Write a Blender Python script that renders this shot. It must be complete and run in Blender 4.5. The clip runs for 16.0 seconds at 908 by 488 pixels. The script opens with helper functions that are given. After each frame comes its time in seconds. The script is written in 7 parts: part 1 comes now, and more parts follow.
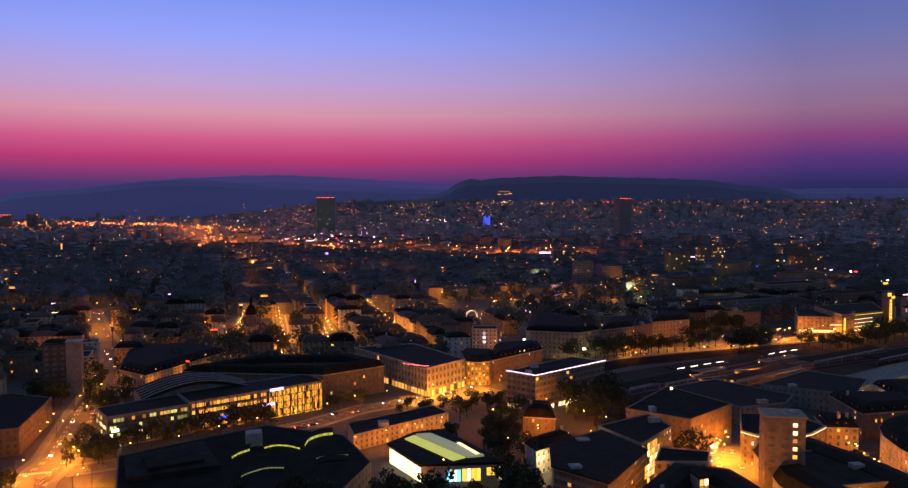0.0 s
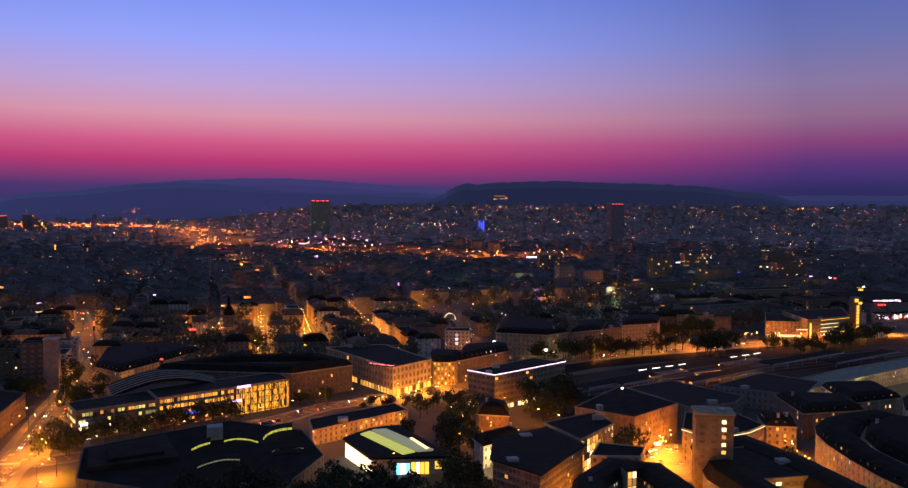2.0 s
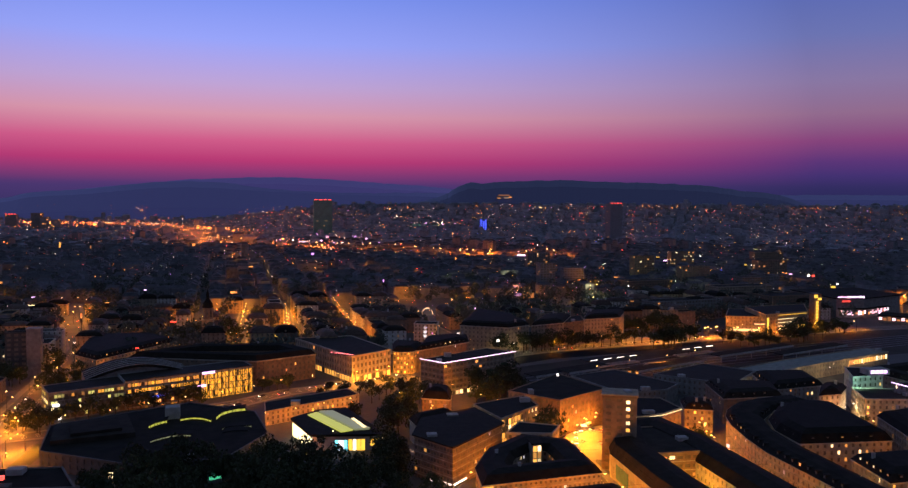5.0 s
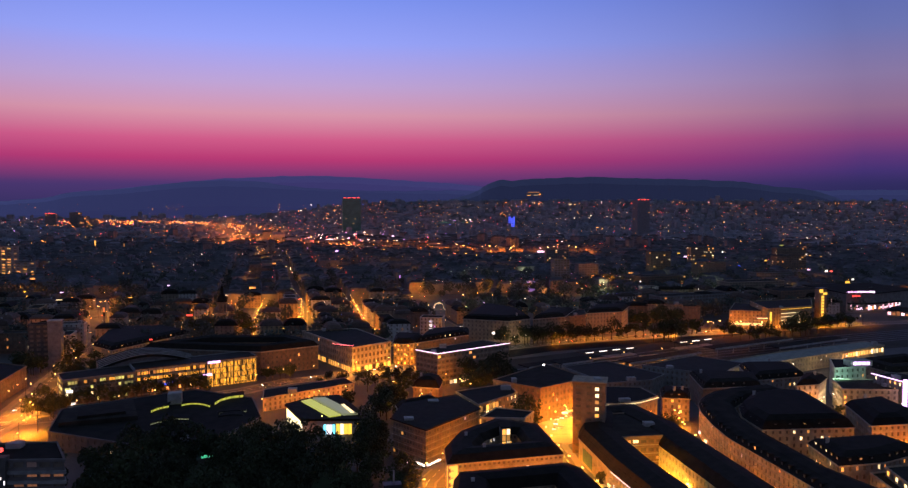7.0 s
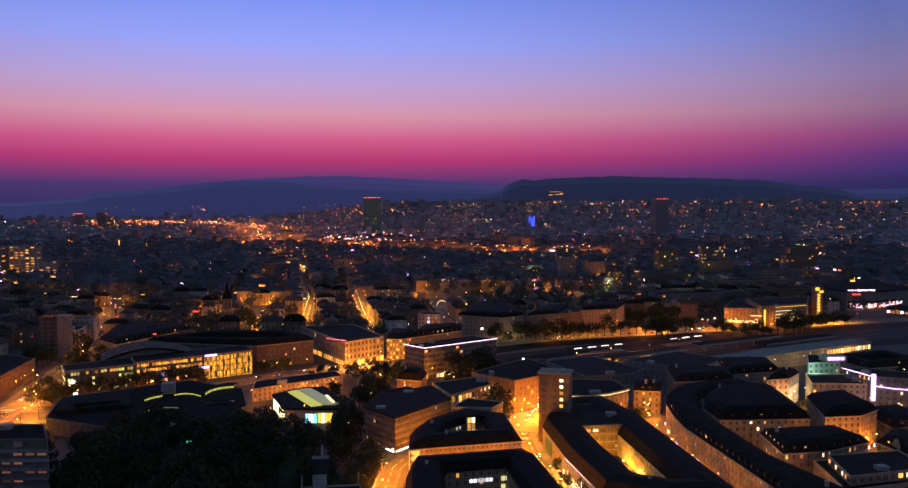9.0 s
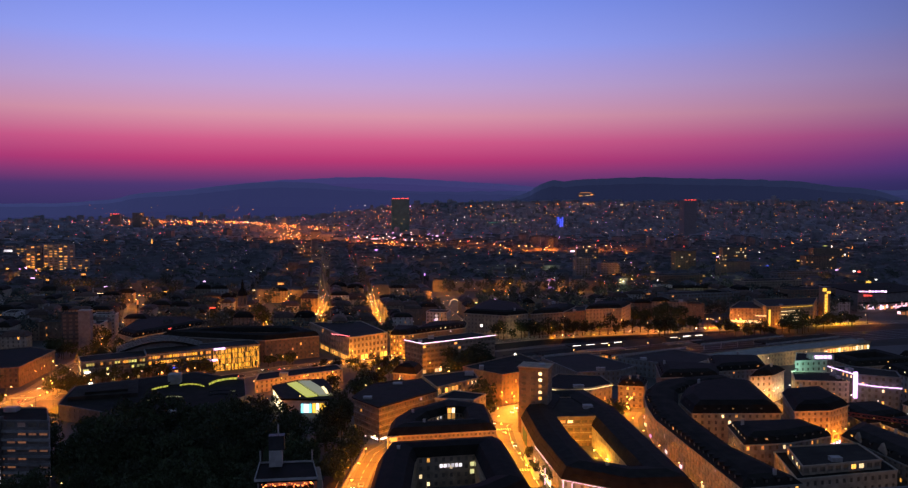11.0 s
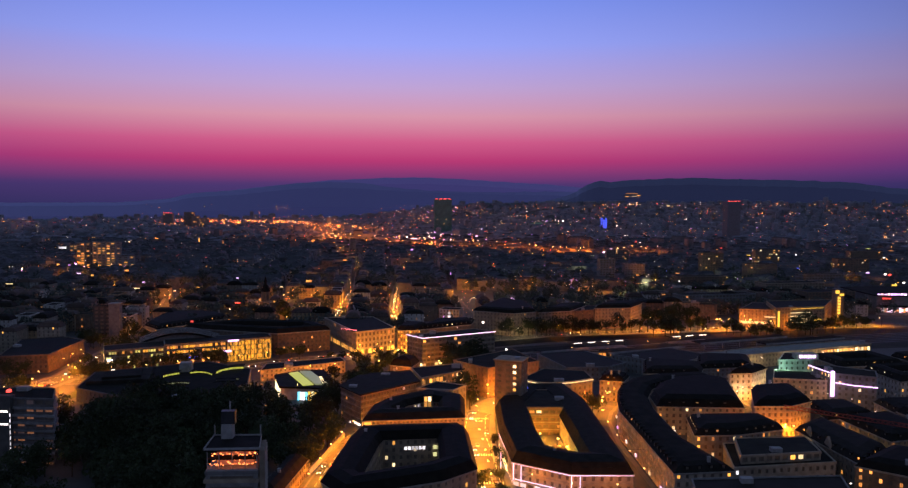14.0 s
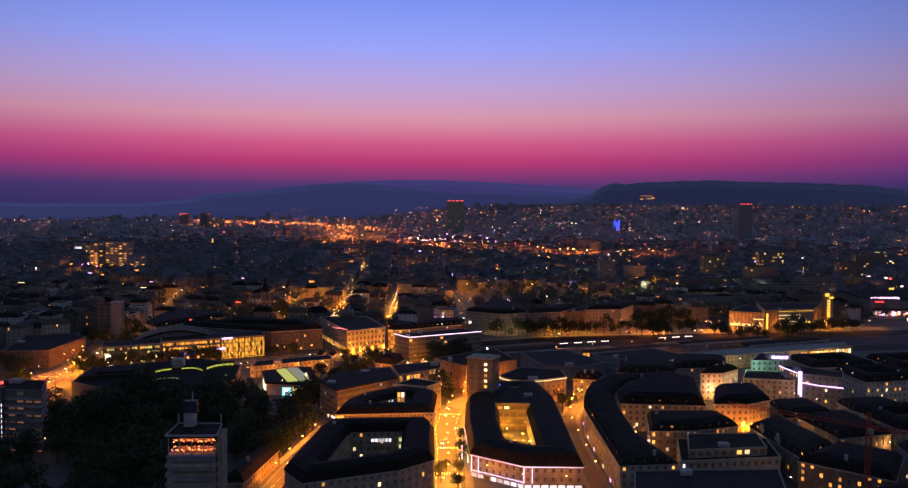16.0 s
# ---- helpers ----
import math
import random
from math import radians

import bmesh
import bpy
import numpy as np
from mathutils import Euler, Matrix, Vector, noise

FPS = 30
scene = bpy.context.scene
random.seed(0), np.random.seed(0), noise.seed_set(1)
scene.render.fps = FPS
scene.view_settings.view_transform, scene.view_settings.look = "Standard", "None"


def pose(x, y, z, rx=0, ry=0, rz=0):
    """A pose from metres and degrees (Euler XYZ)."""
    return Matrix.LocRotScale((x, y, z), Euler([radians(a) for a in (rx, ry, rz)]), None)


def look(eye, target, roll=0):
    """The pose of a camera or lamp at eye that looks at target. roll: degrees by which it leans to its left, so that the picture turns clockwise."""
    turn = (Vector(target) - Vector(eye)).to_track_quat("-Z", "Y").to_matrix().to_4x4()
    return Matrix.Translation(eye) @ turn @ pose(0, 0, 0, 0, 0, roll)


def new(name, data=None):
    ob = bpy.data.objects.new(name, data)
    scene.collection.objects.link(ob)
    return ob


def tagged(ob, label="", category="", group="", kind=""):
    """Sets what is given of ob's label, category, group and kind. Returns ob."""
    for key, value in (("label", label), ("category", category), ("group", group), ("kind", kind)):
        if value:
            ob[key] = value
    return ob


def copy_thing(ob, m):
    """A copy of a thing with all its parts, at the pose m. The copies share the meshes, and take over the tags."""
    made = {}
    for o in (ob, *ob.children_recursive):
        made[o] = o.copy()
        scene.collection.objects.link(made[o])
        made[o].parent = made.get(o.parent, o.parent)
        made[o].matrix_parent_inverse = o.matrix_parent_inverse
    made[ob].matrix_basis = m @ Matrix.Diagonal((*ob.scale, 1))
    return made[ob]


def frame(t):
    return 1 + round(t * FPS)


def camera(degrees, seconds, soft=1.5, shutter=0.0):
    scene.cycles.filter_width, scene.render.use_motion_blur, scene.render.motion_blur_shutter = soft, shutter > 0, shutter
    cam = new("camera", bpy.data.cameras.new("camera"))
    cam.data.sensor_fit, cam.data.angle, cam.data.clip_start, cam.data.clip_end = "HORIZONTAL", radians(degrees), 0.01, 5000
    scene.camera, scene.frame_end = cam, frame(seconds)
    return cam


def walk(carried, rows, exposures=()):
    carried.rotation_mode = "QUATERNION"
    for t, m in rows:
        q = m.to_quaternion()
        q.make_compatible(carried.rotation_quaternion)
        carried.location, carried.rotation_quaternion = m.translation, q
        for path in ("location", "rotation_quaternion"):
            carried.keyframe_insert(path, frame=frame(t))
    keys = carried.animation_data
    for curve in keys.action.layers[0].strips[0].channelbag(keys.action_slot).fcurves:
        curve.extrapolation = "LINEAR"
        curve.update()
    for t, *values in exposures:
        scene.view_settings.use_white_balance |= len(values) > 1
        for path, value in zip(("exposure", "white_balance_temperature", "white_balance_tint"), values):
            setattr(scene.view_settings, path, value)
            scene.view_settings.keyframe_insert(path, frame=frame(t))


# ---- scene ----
cam = camera(58.92, 16.0, soft=1.32)
PATH = [
    (0, look((0.00, 0.00, 121.98), (169.17, 984.18, 69.41), -0.10)),
    (0.5, look((4.70, -4.08, 122.12), (173.67, 980.25, 71.62), -0.09)),
    (1, look((9.40, -8.57, 122.34), (178.60, 975.80, 73.50), 0.05)),
    (1.5, look((13.85, -13.78, 122.48), (183.44, 970.56, 74.24), 0.22)),
    (2, look((18.64, -19.67, 122.58), (188.29, 964.69, 75.13), 0.34)),
    (2.5, look((23.55, -25.82, 122.64), (193.13, 958.57, 75.53), 0.45)),
    (3, look((28.65, -32.17, 122.64), (198.73, 952.14, 75.50), 0.54)),
    (3.5, look((33.91, -38.46, 122.61), (204.26, 945.76, 74.82), 0.59)),
    (4, look((39.15, -44.91, 122.54), (207.50, 939.66, 74.76), 0.51)),
    (6.5, look((68.34, -74.67, 122.38), (192.28, 916.29, 71.08), 0.24)),
    (7, look((74.49, -80.62, 122.17), (187.39, 911.63, 70.18), 0.09)),
    (7.5, look((80.88, -85.81, 122.09), (186.61, 907.22, 70.05), -0.02)),
    (8, look((87.31, -91.01, 122.06), (184.72, 902.85, 69.57), 0.03)),
    (8.5, look((93.63, -96.22, 122.10), (182.82, 898.41, 69.61), 0.02)),
    (9, look((99.89, -101.81, 122.11), (179.68, 893.63, 69.76), -0.04)),
    (11.5, look((130.54, -126.73, 121.94), (155.66, 871.64, 70.75), 0.04)),
    (12, look((136.80, -131.12, 122.08), (149.86, 867.49, 70.92), 0.03)),
    (12.5, look((142.80, -135.17, 122.23), (144.49, 863.53, 71.18), 0.02)),
    (13, look((149.08, -139.51, 122.32), (138.58, 859.12, 70.96), 0.12)),
    (13.5, look((155.68, -143.68, 122.51), (134.79, 854.79, 71.44), 0.12)),
    (14, look((162.31, -148.20, 122.82), (134.61, 850.11, 71.71), 0.22)),
    (14.5, look((168.96, -152.83, 123.25), (135.41, 845.32, 72.65), 0.25)),
    (15, look((175.63, -157.24, 123.90), (135.90, 840.68, 72.94), 0.33)),
    (15.5, look((181.83, -161.16, 124.25), (136.39, 836.56, 74.44), 0.32)),
    (16, look((187.92, -165.00, 124.22), (136.80, 832.48, 74.93), 0.40)),
]
walk(cam, PATH)

# ---- world: dusk sky after sunset ----
def lin(r, g, b):
    """Linear colour from display values 0 to 255."""
    return tuple(((c / 255 + 0.055) / 1.055) ** 2.4 if c > 10 else c / 255 / 12.92 for c in (r, g, b)) + (1.0,)


def build_sky():
    w = bpy.data.worlds.new("dusk_sky")
    scene.world = w
    w.use_nodes = True
    nt = w.node_tree
    nt.nodes.clear()
    N, K = nt.nodes.new, nt.links.new
    tc, sep = N("ShaderNodeTexCoord"), N("ShaderNodeSeparateXYZ")
    K(tc.outputs["Generated"], sep.inputs[0])

    def ramp(stops):
        r = N("ShaderNodeValToRGB")
        e = r.color_ramp.elements
        e[0].position, e[0].color = stops[0][0], lin(*stops[0][1])
        e[1].position, e[1].color = stops[-1][0], lin(*stops[-1][1])
        for p, c in stops[1:-1]:
            s = e.new(p)
            s.color = lin(*c)
        K(sep.outputs["Z"], r.inputs[0])
        return r

    warm = ramp([(0.0, (60, 51, 102)), (0.022, (76, 55, 112)), (0.036, (134, 57, 115)), (0.052, (184, 58, 116)), (0.075, (208, 92, 138)),
                 (0.105, (216, 150, 172)), (0.14, (192, 164, 214)), (0.19, (154, 166, 252)), (0.245, (126, 150, 246)), (0.5, (86, 102, 139)), (1.0, (76, 94, 122))])
    cool = ramp([(0.0, (38, 38, 80)), (0.022, (50, 45, 96)), (0.036, (68, 50, 114)), (0.052, (92, 54, 120)), (0.075, (134, 68, 124)),
                 (0.105, (146, 107, 142)), (0.14, (137, 119, 163)), (0.19, (108, 116, 178)), (0.245, (88, 105, 180)), (0.5, (82, 98, 134)), (1.0, (76, 94, 122))])
    # bearing from the place where the sun went down
    dot = N("ShaderNodeVectorMath")
    dot.operation = "DOT_PRODUCT"
    K(tc.outputs["Generated"], dot.inputs[0])
    dot.inputs[1].default_value = (math.sin(radians(-8)), math.cos(radians(-8)), 0)
    mr = N("ShaderNodeMapRange")
    mr.inputs["From Min"].default_value, mr.inputs["From Max"].default_value = 0.75, 0.99
    mr.inputs["To Min"].default_value, mr.inputs["To Max"].default_value = 0.0, 1.0
    K(dot.outputs["Value"], mr.inputs["Value"])
    mix = N("ShaderNodeMix")
    mix.data_type = "RGBA"
    K(mr.outputs[0], mix.inputs[0])
    K(cool.outputs[0], mix.inputs[6])
    K(warm.outputs[0], mix.inputs[7])
    # the eastern sky is night, brightened out of view to fill walls facing it
    night = ramp([(0.0, (112, 116, 146)), (0.1, (108, 114, 148)), (0.3, (86, 98, 130)), (1.0, (76, 94, 122))])
    m2 = N("ShaderNodeMapRange")
    m2.interpolation_type = "SMOOTHSTEP"
    m2.inputs["From Min"].default_value, m2.inputs["From Max"].default_value = 0.05, 0.72
    K(dot.outputs["Value"], m2.inputs["Value"])
    mix2 = N("ShaderNodeMix")
    mix2.data_type = "RGBA"
    K(m2.outputs[0], mix2.inputs[0])
    K(night.outputs[0], mix2.inputs[6])
    K(mix.outputs[2], mix2.inputs[7])
    bg, out = N("ShaderNodeBackground"), N("ShaderNodeOutputWorld")
    bg.inputs["Strength"].default_value = 1.0
    K(mix2.outputs[2], bg.inputs["Color"])
    K(bg.outputs[0], out.inputs[0])


build_sky()


# ---- materials ----
def mat(name, base, rough=0.8, metal=0.0, vary=0.35, scale=0.35, fine=6.0, bump=0.15, spread=0.0, spec=0.5):
    """A weathered surface: large stains and fine grain on a base colour; spread: how far single objects differ."""
    m = bpy.data.materials.new(name)
    m.use_nodes = True
    nt = m.node_tree
    N, K = nt.nodes.new, nt.links.new
    b = nt.nodes["Principled BSDF"]
    b.inputs["Roughness"].default_value, b.inputs["Metallic"].default_value = rough, metal
    b.inputs["Specular IOR Level"].default_value = spec
    tc = N("ShaderNodeTexCoord")
    n1, n2 = N("ShaderNodeTexNoise"), N("ShaderNodeTexNoise")
    n1.inputs["Scale"].default_value, n1.inputs["Detail"].default_value = scale, 4
    n2.inputs["Scale"].default_value, n2.inputs["Detail"].default_value = fine, 2
    K(tc.outputs["Object"], n1.inputs["Vector"])
    K(tc.outputs["Object"], n2.inputs["Vector"])
    add = N("ShaderNodeMath")
    add.operation = "MULTIPLY_ADD"
    add.inputs[1].default_value = 0.35
    K(n2.outputs[0], add.inputs[0])
    K(n1.outputs[0], add.inputs[2])
    mr = N("ShaderNodeMapRange")
    mr.inputs["From Min"].default_value, mr.inputs["From Max"].default_value = 0.4, 0.95
    mr.inputs["To Min"].default_value, mr.inputs["To Max"].default_value = 1 - vary, 1 + vary
    K(add.outputs[0], mr.inputs["Value"])
    val = mr.outputs[0]
    if spread:
        oi, m2, mu = N("ShaderNodeObjectInfo"), N("ShaderNodeMapRange"), N("ShaderNodeMath")
        m2.inputs["To Min"].default_value, m2.inputs["To Max"].default_value = 1 - spread, 1 + spread
        mu.operation = "MULTIPLY"
        K(oi.outputs["Random"], m2.inputs["Value"])
        K(val, mu.inputs[0])
        K(m2.outputs[0], mu.inputs[1])
        val = mu.outputs[0]
    sc = N("ShaderNodeVectorMath")
    sc.operation = "SCALE"
    sc.inputs[0].default_value = base
    K(val, sc.inputs["Scale"])
    K(sc.outputs[0], b.inputs["Base Color"])
    if bump:
        bp = N("ShaderNodeBump")
        bp.inputs["Strength"].default_value = bump
        K(n2.outputs[0], bp.inputs["Height"])
        K(bp.outputs[0], b.inputs["Normal"])
    return m


def glow(name, color, strength, spread=0.5, sample=False, steep=1):
    """An emitting surface, for lamps and for light or haze put into a surface; spread: how far single objects differ in
    strength.
    """
    m = bpy.data.materials.new(name)
    m.use_nodes = True
    nt = m.node_tree
    N, K = nt.nodes.new, nt.links.new
    b = nt.nodes["Principled BSDF"]
    b.inputs["Base Color"].default_value = (0.3, 0.28, 0.25, 1)
    b.inputs["Emission Color"].default_value = (*color, 1)
    oi, geo, mx, mr = N("ShaderNodeObjectInfo"), N("ShaderNodeNewGeometry"), N("ShaderNodeMath"), N("ShaderNodeMapRange")
    mx.operation = "ADD"
    K(oi.outputs["Random"], mx.inputs[0])
    K(geo.outputs["Random Per Island"], mx.inputs[1])
    fr = N("ShaderNodeMath")
    fr.operation = "FRACT"
    K(mx.outputs[0], fr.inputs[0])
    mr.inputs["To Min"].default_value, mr.inputs["To Max"].default_value = strength * (1 - spread), strength * (1 + spread)
    pw = N("ShaderNodeMath")
    pw.operation = "POWER"
    pw.inputs[1].default_value = steep
    K(fr.outputs[0], pw.inputs[0])
    K(pw.outputs[0], mr.inputs["Value"])
    K(mr.outputs[0], b.inputs["Emission Strength"])
    if not sample:
        m.cycles.emission_sampling = "NONE"
    return m


M = {}
M["asphalt"] = mat("asphalt", (0.095, 0.09, 0.082), 0.85, vary=0.3, scale=0.06, fine=1.5)
M["ground"] = mat("city_ground", (0.08, 0.08, 0.082), 0.8, spec=0.3, vary=0.4, scale=0.02, fine=0.6)
M["ballast"] = mat("track_ballast", (0.15, 0.125, 0.1), 0.9, vary=0.5, scale=0.03, fine=0.3)
M["dark_ballast"] = mat("oily_track_ballast", (0.04, 0.037, 0.034), 0.9, vary=0.4, scale=0.05, fine=1.0, spec=0.2)
M["paving"] = mat("paving", (0.17, 0.16, 0.145), 0.8, vary=0.25, scale=0.1, fine=1.2)
M["grass"] = mat("lawn", (0.04, 0.06, 0.02), 0.95, vary=0.4, scale=0.1, fine=3)
M["water"] = mat("river_water", (0.01, 0.014, 0.018), 0.7, vary=0.2, scale=0.1, fine=0.6, bump=0.6, spec=0.03)
M["paint"] = mat("road_paint", (0.7, 0.68, 0.62), 0.7, vary=0.15)
WALLS = [mat("wall_cream", (0.36, 0.31, 0.24), 0.85, spread=0.2), mat("wall_sandstone", (0.28, 0.225, 0.165), 0.9, spread=0.2),
         mat("wall_grey", (0.21, 0.205, 0.2), 0.85, spread=0.25), mat("wall_white", (0.46, 0.445, 0.41), 0.8, spread=0.15),
         mat("wall_brown", (0.2, 0.145, 0.105), 0.9, spread=0.2), mat("wall_ochre", (0.33, 0.25, 0.145), 0.85, spread=0.2)]
CREAM, SAND, GREY, WHITE, BROWN, OCHRE = WALLS
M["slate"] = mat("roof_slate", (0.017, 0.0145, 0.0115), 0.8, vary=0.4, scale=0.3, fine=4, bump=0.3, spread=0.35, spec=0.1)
M["tile"] = mat("roof_tile", (0.095, 0.068, 0.058), 0.8, vary=0.4, scale=0.3, fine=4, bump=0.3, spread=0.35, spec=0.1)
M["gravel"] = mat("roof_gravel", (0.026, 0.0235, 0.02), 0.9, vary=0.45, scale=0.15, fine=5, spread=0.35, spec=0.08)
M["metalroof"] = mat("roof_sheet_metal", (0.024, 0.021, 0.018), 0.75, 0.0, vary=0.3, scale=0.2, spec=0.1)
M["stone_trim"] = mat("stone_trim", (0.32, 0.3, 0.26), 0.85)
M["concrete"] = mat("concrete", (0.32, 0.31, 0.30), 0.85)
M["darkmetal"] = mat("dark_metal", (0.05, 0.05, 0.055), 0.5, 0.7, bump=0)
M["frame"] = mat("window_frame", (0.25, 0.23, 0.2), 0.6, bump=0)
M["glass"] = mat("dark_glass", (0.12, 0.098, 0.075), 0.35, vary=0.5, scale=0.4, bump=0, spread=0.4)
M["bark"] = mat("bark", (0.06, 0.045, 0.03), 0.95)
M["leaf"] = mat("foliage", (0.03, 0.042, 0.014), 0.8, vary=0.5, scale=0.5, fine=2, spread=0.35, bump=0)
# distance haze is mixed into these base colours, most into the far ones
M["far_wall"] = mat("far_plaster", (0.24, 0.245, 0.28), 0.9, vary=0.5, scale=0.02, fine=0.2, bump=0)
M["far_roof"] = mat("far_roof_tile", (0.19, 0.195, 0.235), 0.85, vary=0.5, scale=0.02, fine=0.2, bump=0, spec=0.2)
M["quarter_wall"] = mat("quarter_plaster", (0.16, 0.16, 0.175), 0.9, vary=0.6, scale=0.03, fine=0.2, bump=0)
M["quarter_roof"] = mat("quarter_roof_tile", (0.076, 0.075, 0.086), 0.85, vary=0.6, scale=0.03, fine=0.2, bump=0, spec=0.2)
M["station_roof"] = mat("station_roof_sheet", (0.17, 0.19, 0.16), 0.7, vary=0.4)
# far tree colour is lifted and greyed to carry the haze
M["wood_far"] = mat("far_foliage", (0.075, 0.09, 0.075), 0.9, vary=0.5, scale=0.03, fine=0.3, bump=0)
M["lit_warm"] = glow("window_warm_light", (1.0, 0.43, 0.065), 1.3, 0.8)
M["lit_white"] = glow("window_white_light", (1.0, 0.72, 0.36), 1.7, 0.8)
M["lit_orange"] = glow("window_orange_light", (1.0, 0.34, 0.06), 1.25, 0.75)
M["lit_green"] = glow("window_office_light", (0.75, 0.72, 0.16), 0.7, 0.7)
M["lit_cool"] = glow("window_cool_light", (0.85, 0.78, 0.85), 1.2, 0.6)
M["lamp"] = glow("lamp_orange", (1.0, 0.58, 0.17), 9, 0.3)
M["lamp_w"] = glow("lamp_white", (1.0, 0.88, 0.82), 3.5, 0.3)
M["neon"] = glow("neon_white_pink", (0.95, 0.62, 0.95), 2.4, 0.1)
M["pinklit"] = glow("shop_pink_light", (1.0, 0.5, 0.6), 2.0, 0.6)
M["hall_lit"] = glow("hall_gold_light", (1.0, 0.41, 0.022), 0.95, 0.8)
M["stair_lit"] = glow("stair_green_white_light", (0.85, 0.8, 0.35), 0.9, 0.3)
M["pinkred"] = glow("terrace_pink_light", (1.0, 0.16, 0.2), 5, 0.5)
M["neon_v"] = glow("neon_violet", (0.85, 0.48, 1.0), 2.6, 0.15)
M["cove"] = glow("cove_light", (1.0, 0.78, 0.4), 1.4, 0.1)
M["red"] = glow("red_light", (1.0, 0.06, 0.04), 2.5, 0.4)
M["blue"] = glow("blue_light", (0.06, 0.1, 1.0), 1.4, 0.4)
M["violet"] = glow("violet_light", (0.6, 0.25, 1.0), 3, 0.4)
M["gold"] = glow("gold_light", (1.0, 0.55, 0.05), 1.5, 0.1)
M["greenlit"] = glow("green_light", (0.1, 0.9, 0.45), 0.8, 0.3)
M["cyan"] = glow("cyan_screen", (0.15, 0.75, 1.0), 2.0, 0.5)
M["skylight"] = glow("skylight_yellow_green", (0.66, 0.66, 0.07), 0.75, 0.1)
M["skypale"] = glow("skylight_pale", (0.6, 0.62, 0.3), 0.3, 0.1)
M["gallery_lit"] = glow("gallery_glass_light", (1.0, 0.82, 0.45), 2.2, 0.3)
M["bar_lamp"] = glow("bar_lamp_light", (1.0, 0.24, 0.06), 3.0, 0.8)
M["bar_wall"] = glow("bar_room_light", (1.0, 0.16, 0.05), 0.32, 0.3)
M["deck_glow"] = glow("gallery_dim_light", (1.0, 0.34, 0.1), 0.14, 0.95)
M["redlit"] = glow("bar_red_light", (1.0, 0.17, 0.05), 1.0, 0.8)
LIT = ["lit_warm", "lit_warm", "lit_white", "lit_orange", "lit_warm", "lit_cool"]


# ---- mesh helpers ----
def part(name, bm, material, parent, label=""):
    me = bpy.data.meshes.new(name)
    bm.to_mesh(me)
    bm.free()
    for mm in material if isinstance(material, (list, tuple)) else [material]:
        me.materials.append(mm)
    ob = new(name, me)
    ob.parent = parent
    if label:
        ob["label"] = label
    return ob


def quad(bm, a, b, c, d, mi=0):
    f = bm.faces.new([bm.verts.new(p) for p in (a, b, c, d)])
    f.material_index = mi
    return f


def box(bm, x0, y0, z0, x1, y1, z1, mi=0, m=None):
    v = [Vector(p) for p in ((x0, y0, z0), (x1, y0, z0), (x1, y1, z0), (x0, y1, z0), (x0, y0, z1), (x1, y0, z1), (x1, y1, z1), (x0, y1, z1))]
    v = [bm.verts.new(m @ p if m else p) for p in v]
    for i in ((3, 2, 1, 0), (4, 5, 6, 7), (0, 1, 5, 4), (1, 2, 6, 5), (2, 3, 7, 6), (3, 0, 4, 7)):
        bm.faces.new([v[k] for k in i]).material_index = mi


def ring_faces(bm, la, lb, mi=0):
    n = len(la)
    va = [bm.verts.new(p) for p in la]
    vb = [bm.verts.new(p) for p in lb]
    for i in range(n):
        j = (i + 1) % n
        bm.faces.new((va[i], va[j], vb[j], vb[i])).material_index = mi


def area2(p):
    return sum(p[i][0] * p[(i + 1) % len(p)][1] - p[(i + 1) % len(p)][0] * p[i][1] for i in range(len(p)))


def ccw(p):
    return list(p) if area2(p) > 0 else list(reversed(p))


def inset(p, d):
    """The polygon p (counter-clockwise) moved inwards by d."""
    out, n = [], len(p)
    for i in range(n):
        a, b, c = Vector(p[i - 1]), Vector(p[i]), Vector(p[(i + 1) % n])
        u, w = (b - a).normalized(), (c - b).normalized()
        nu, nw = Vector((-u.y, u.x)), Vector((-w.y, w.x))
        s = nu + nw
        k = max(0.35, s.dot(nu))
        out.append(tuple(b + s * (d / k)))
    return out


def at(p, z):
    return [(x, y, z) for x, y in p]


def ground_z(x, y):
    """The height of the ground, fitted to the camera's view: the old town side above the river side, the far west
    raised.
    """
    t = min(1, max(0, (y - 230) / 200))
    z = 4 - 3 * t * t * (3 - 2 * t)
    d = math.hypot(x - 95, y + 90)
    east = 0.5 + 0.5 * math.tanh((x + 230) / 350)
    far = min(1.0, max(0.0, (d - 3050) / 1300)) ** 1.6
    s = min(1.0, max(0.0, (d - 2550) / 700))
    return z + far * 128 * east + 22 * s * s * (3 - 2 * s) * (1 - east)


WIN = {}


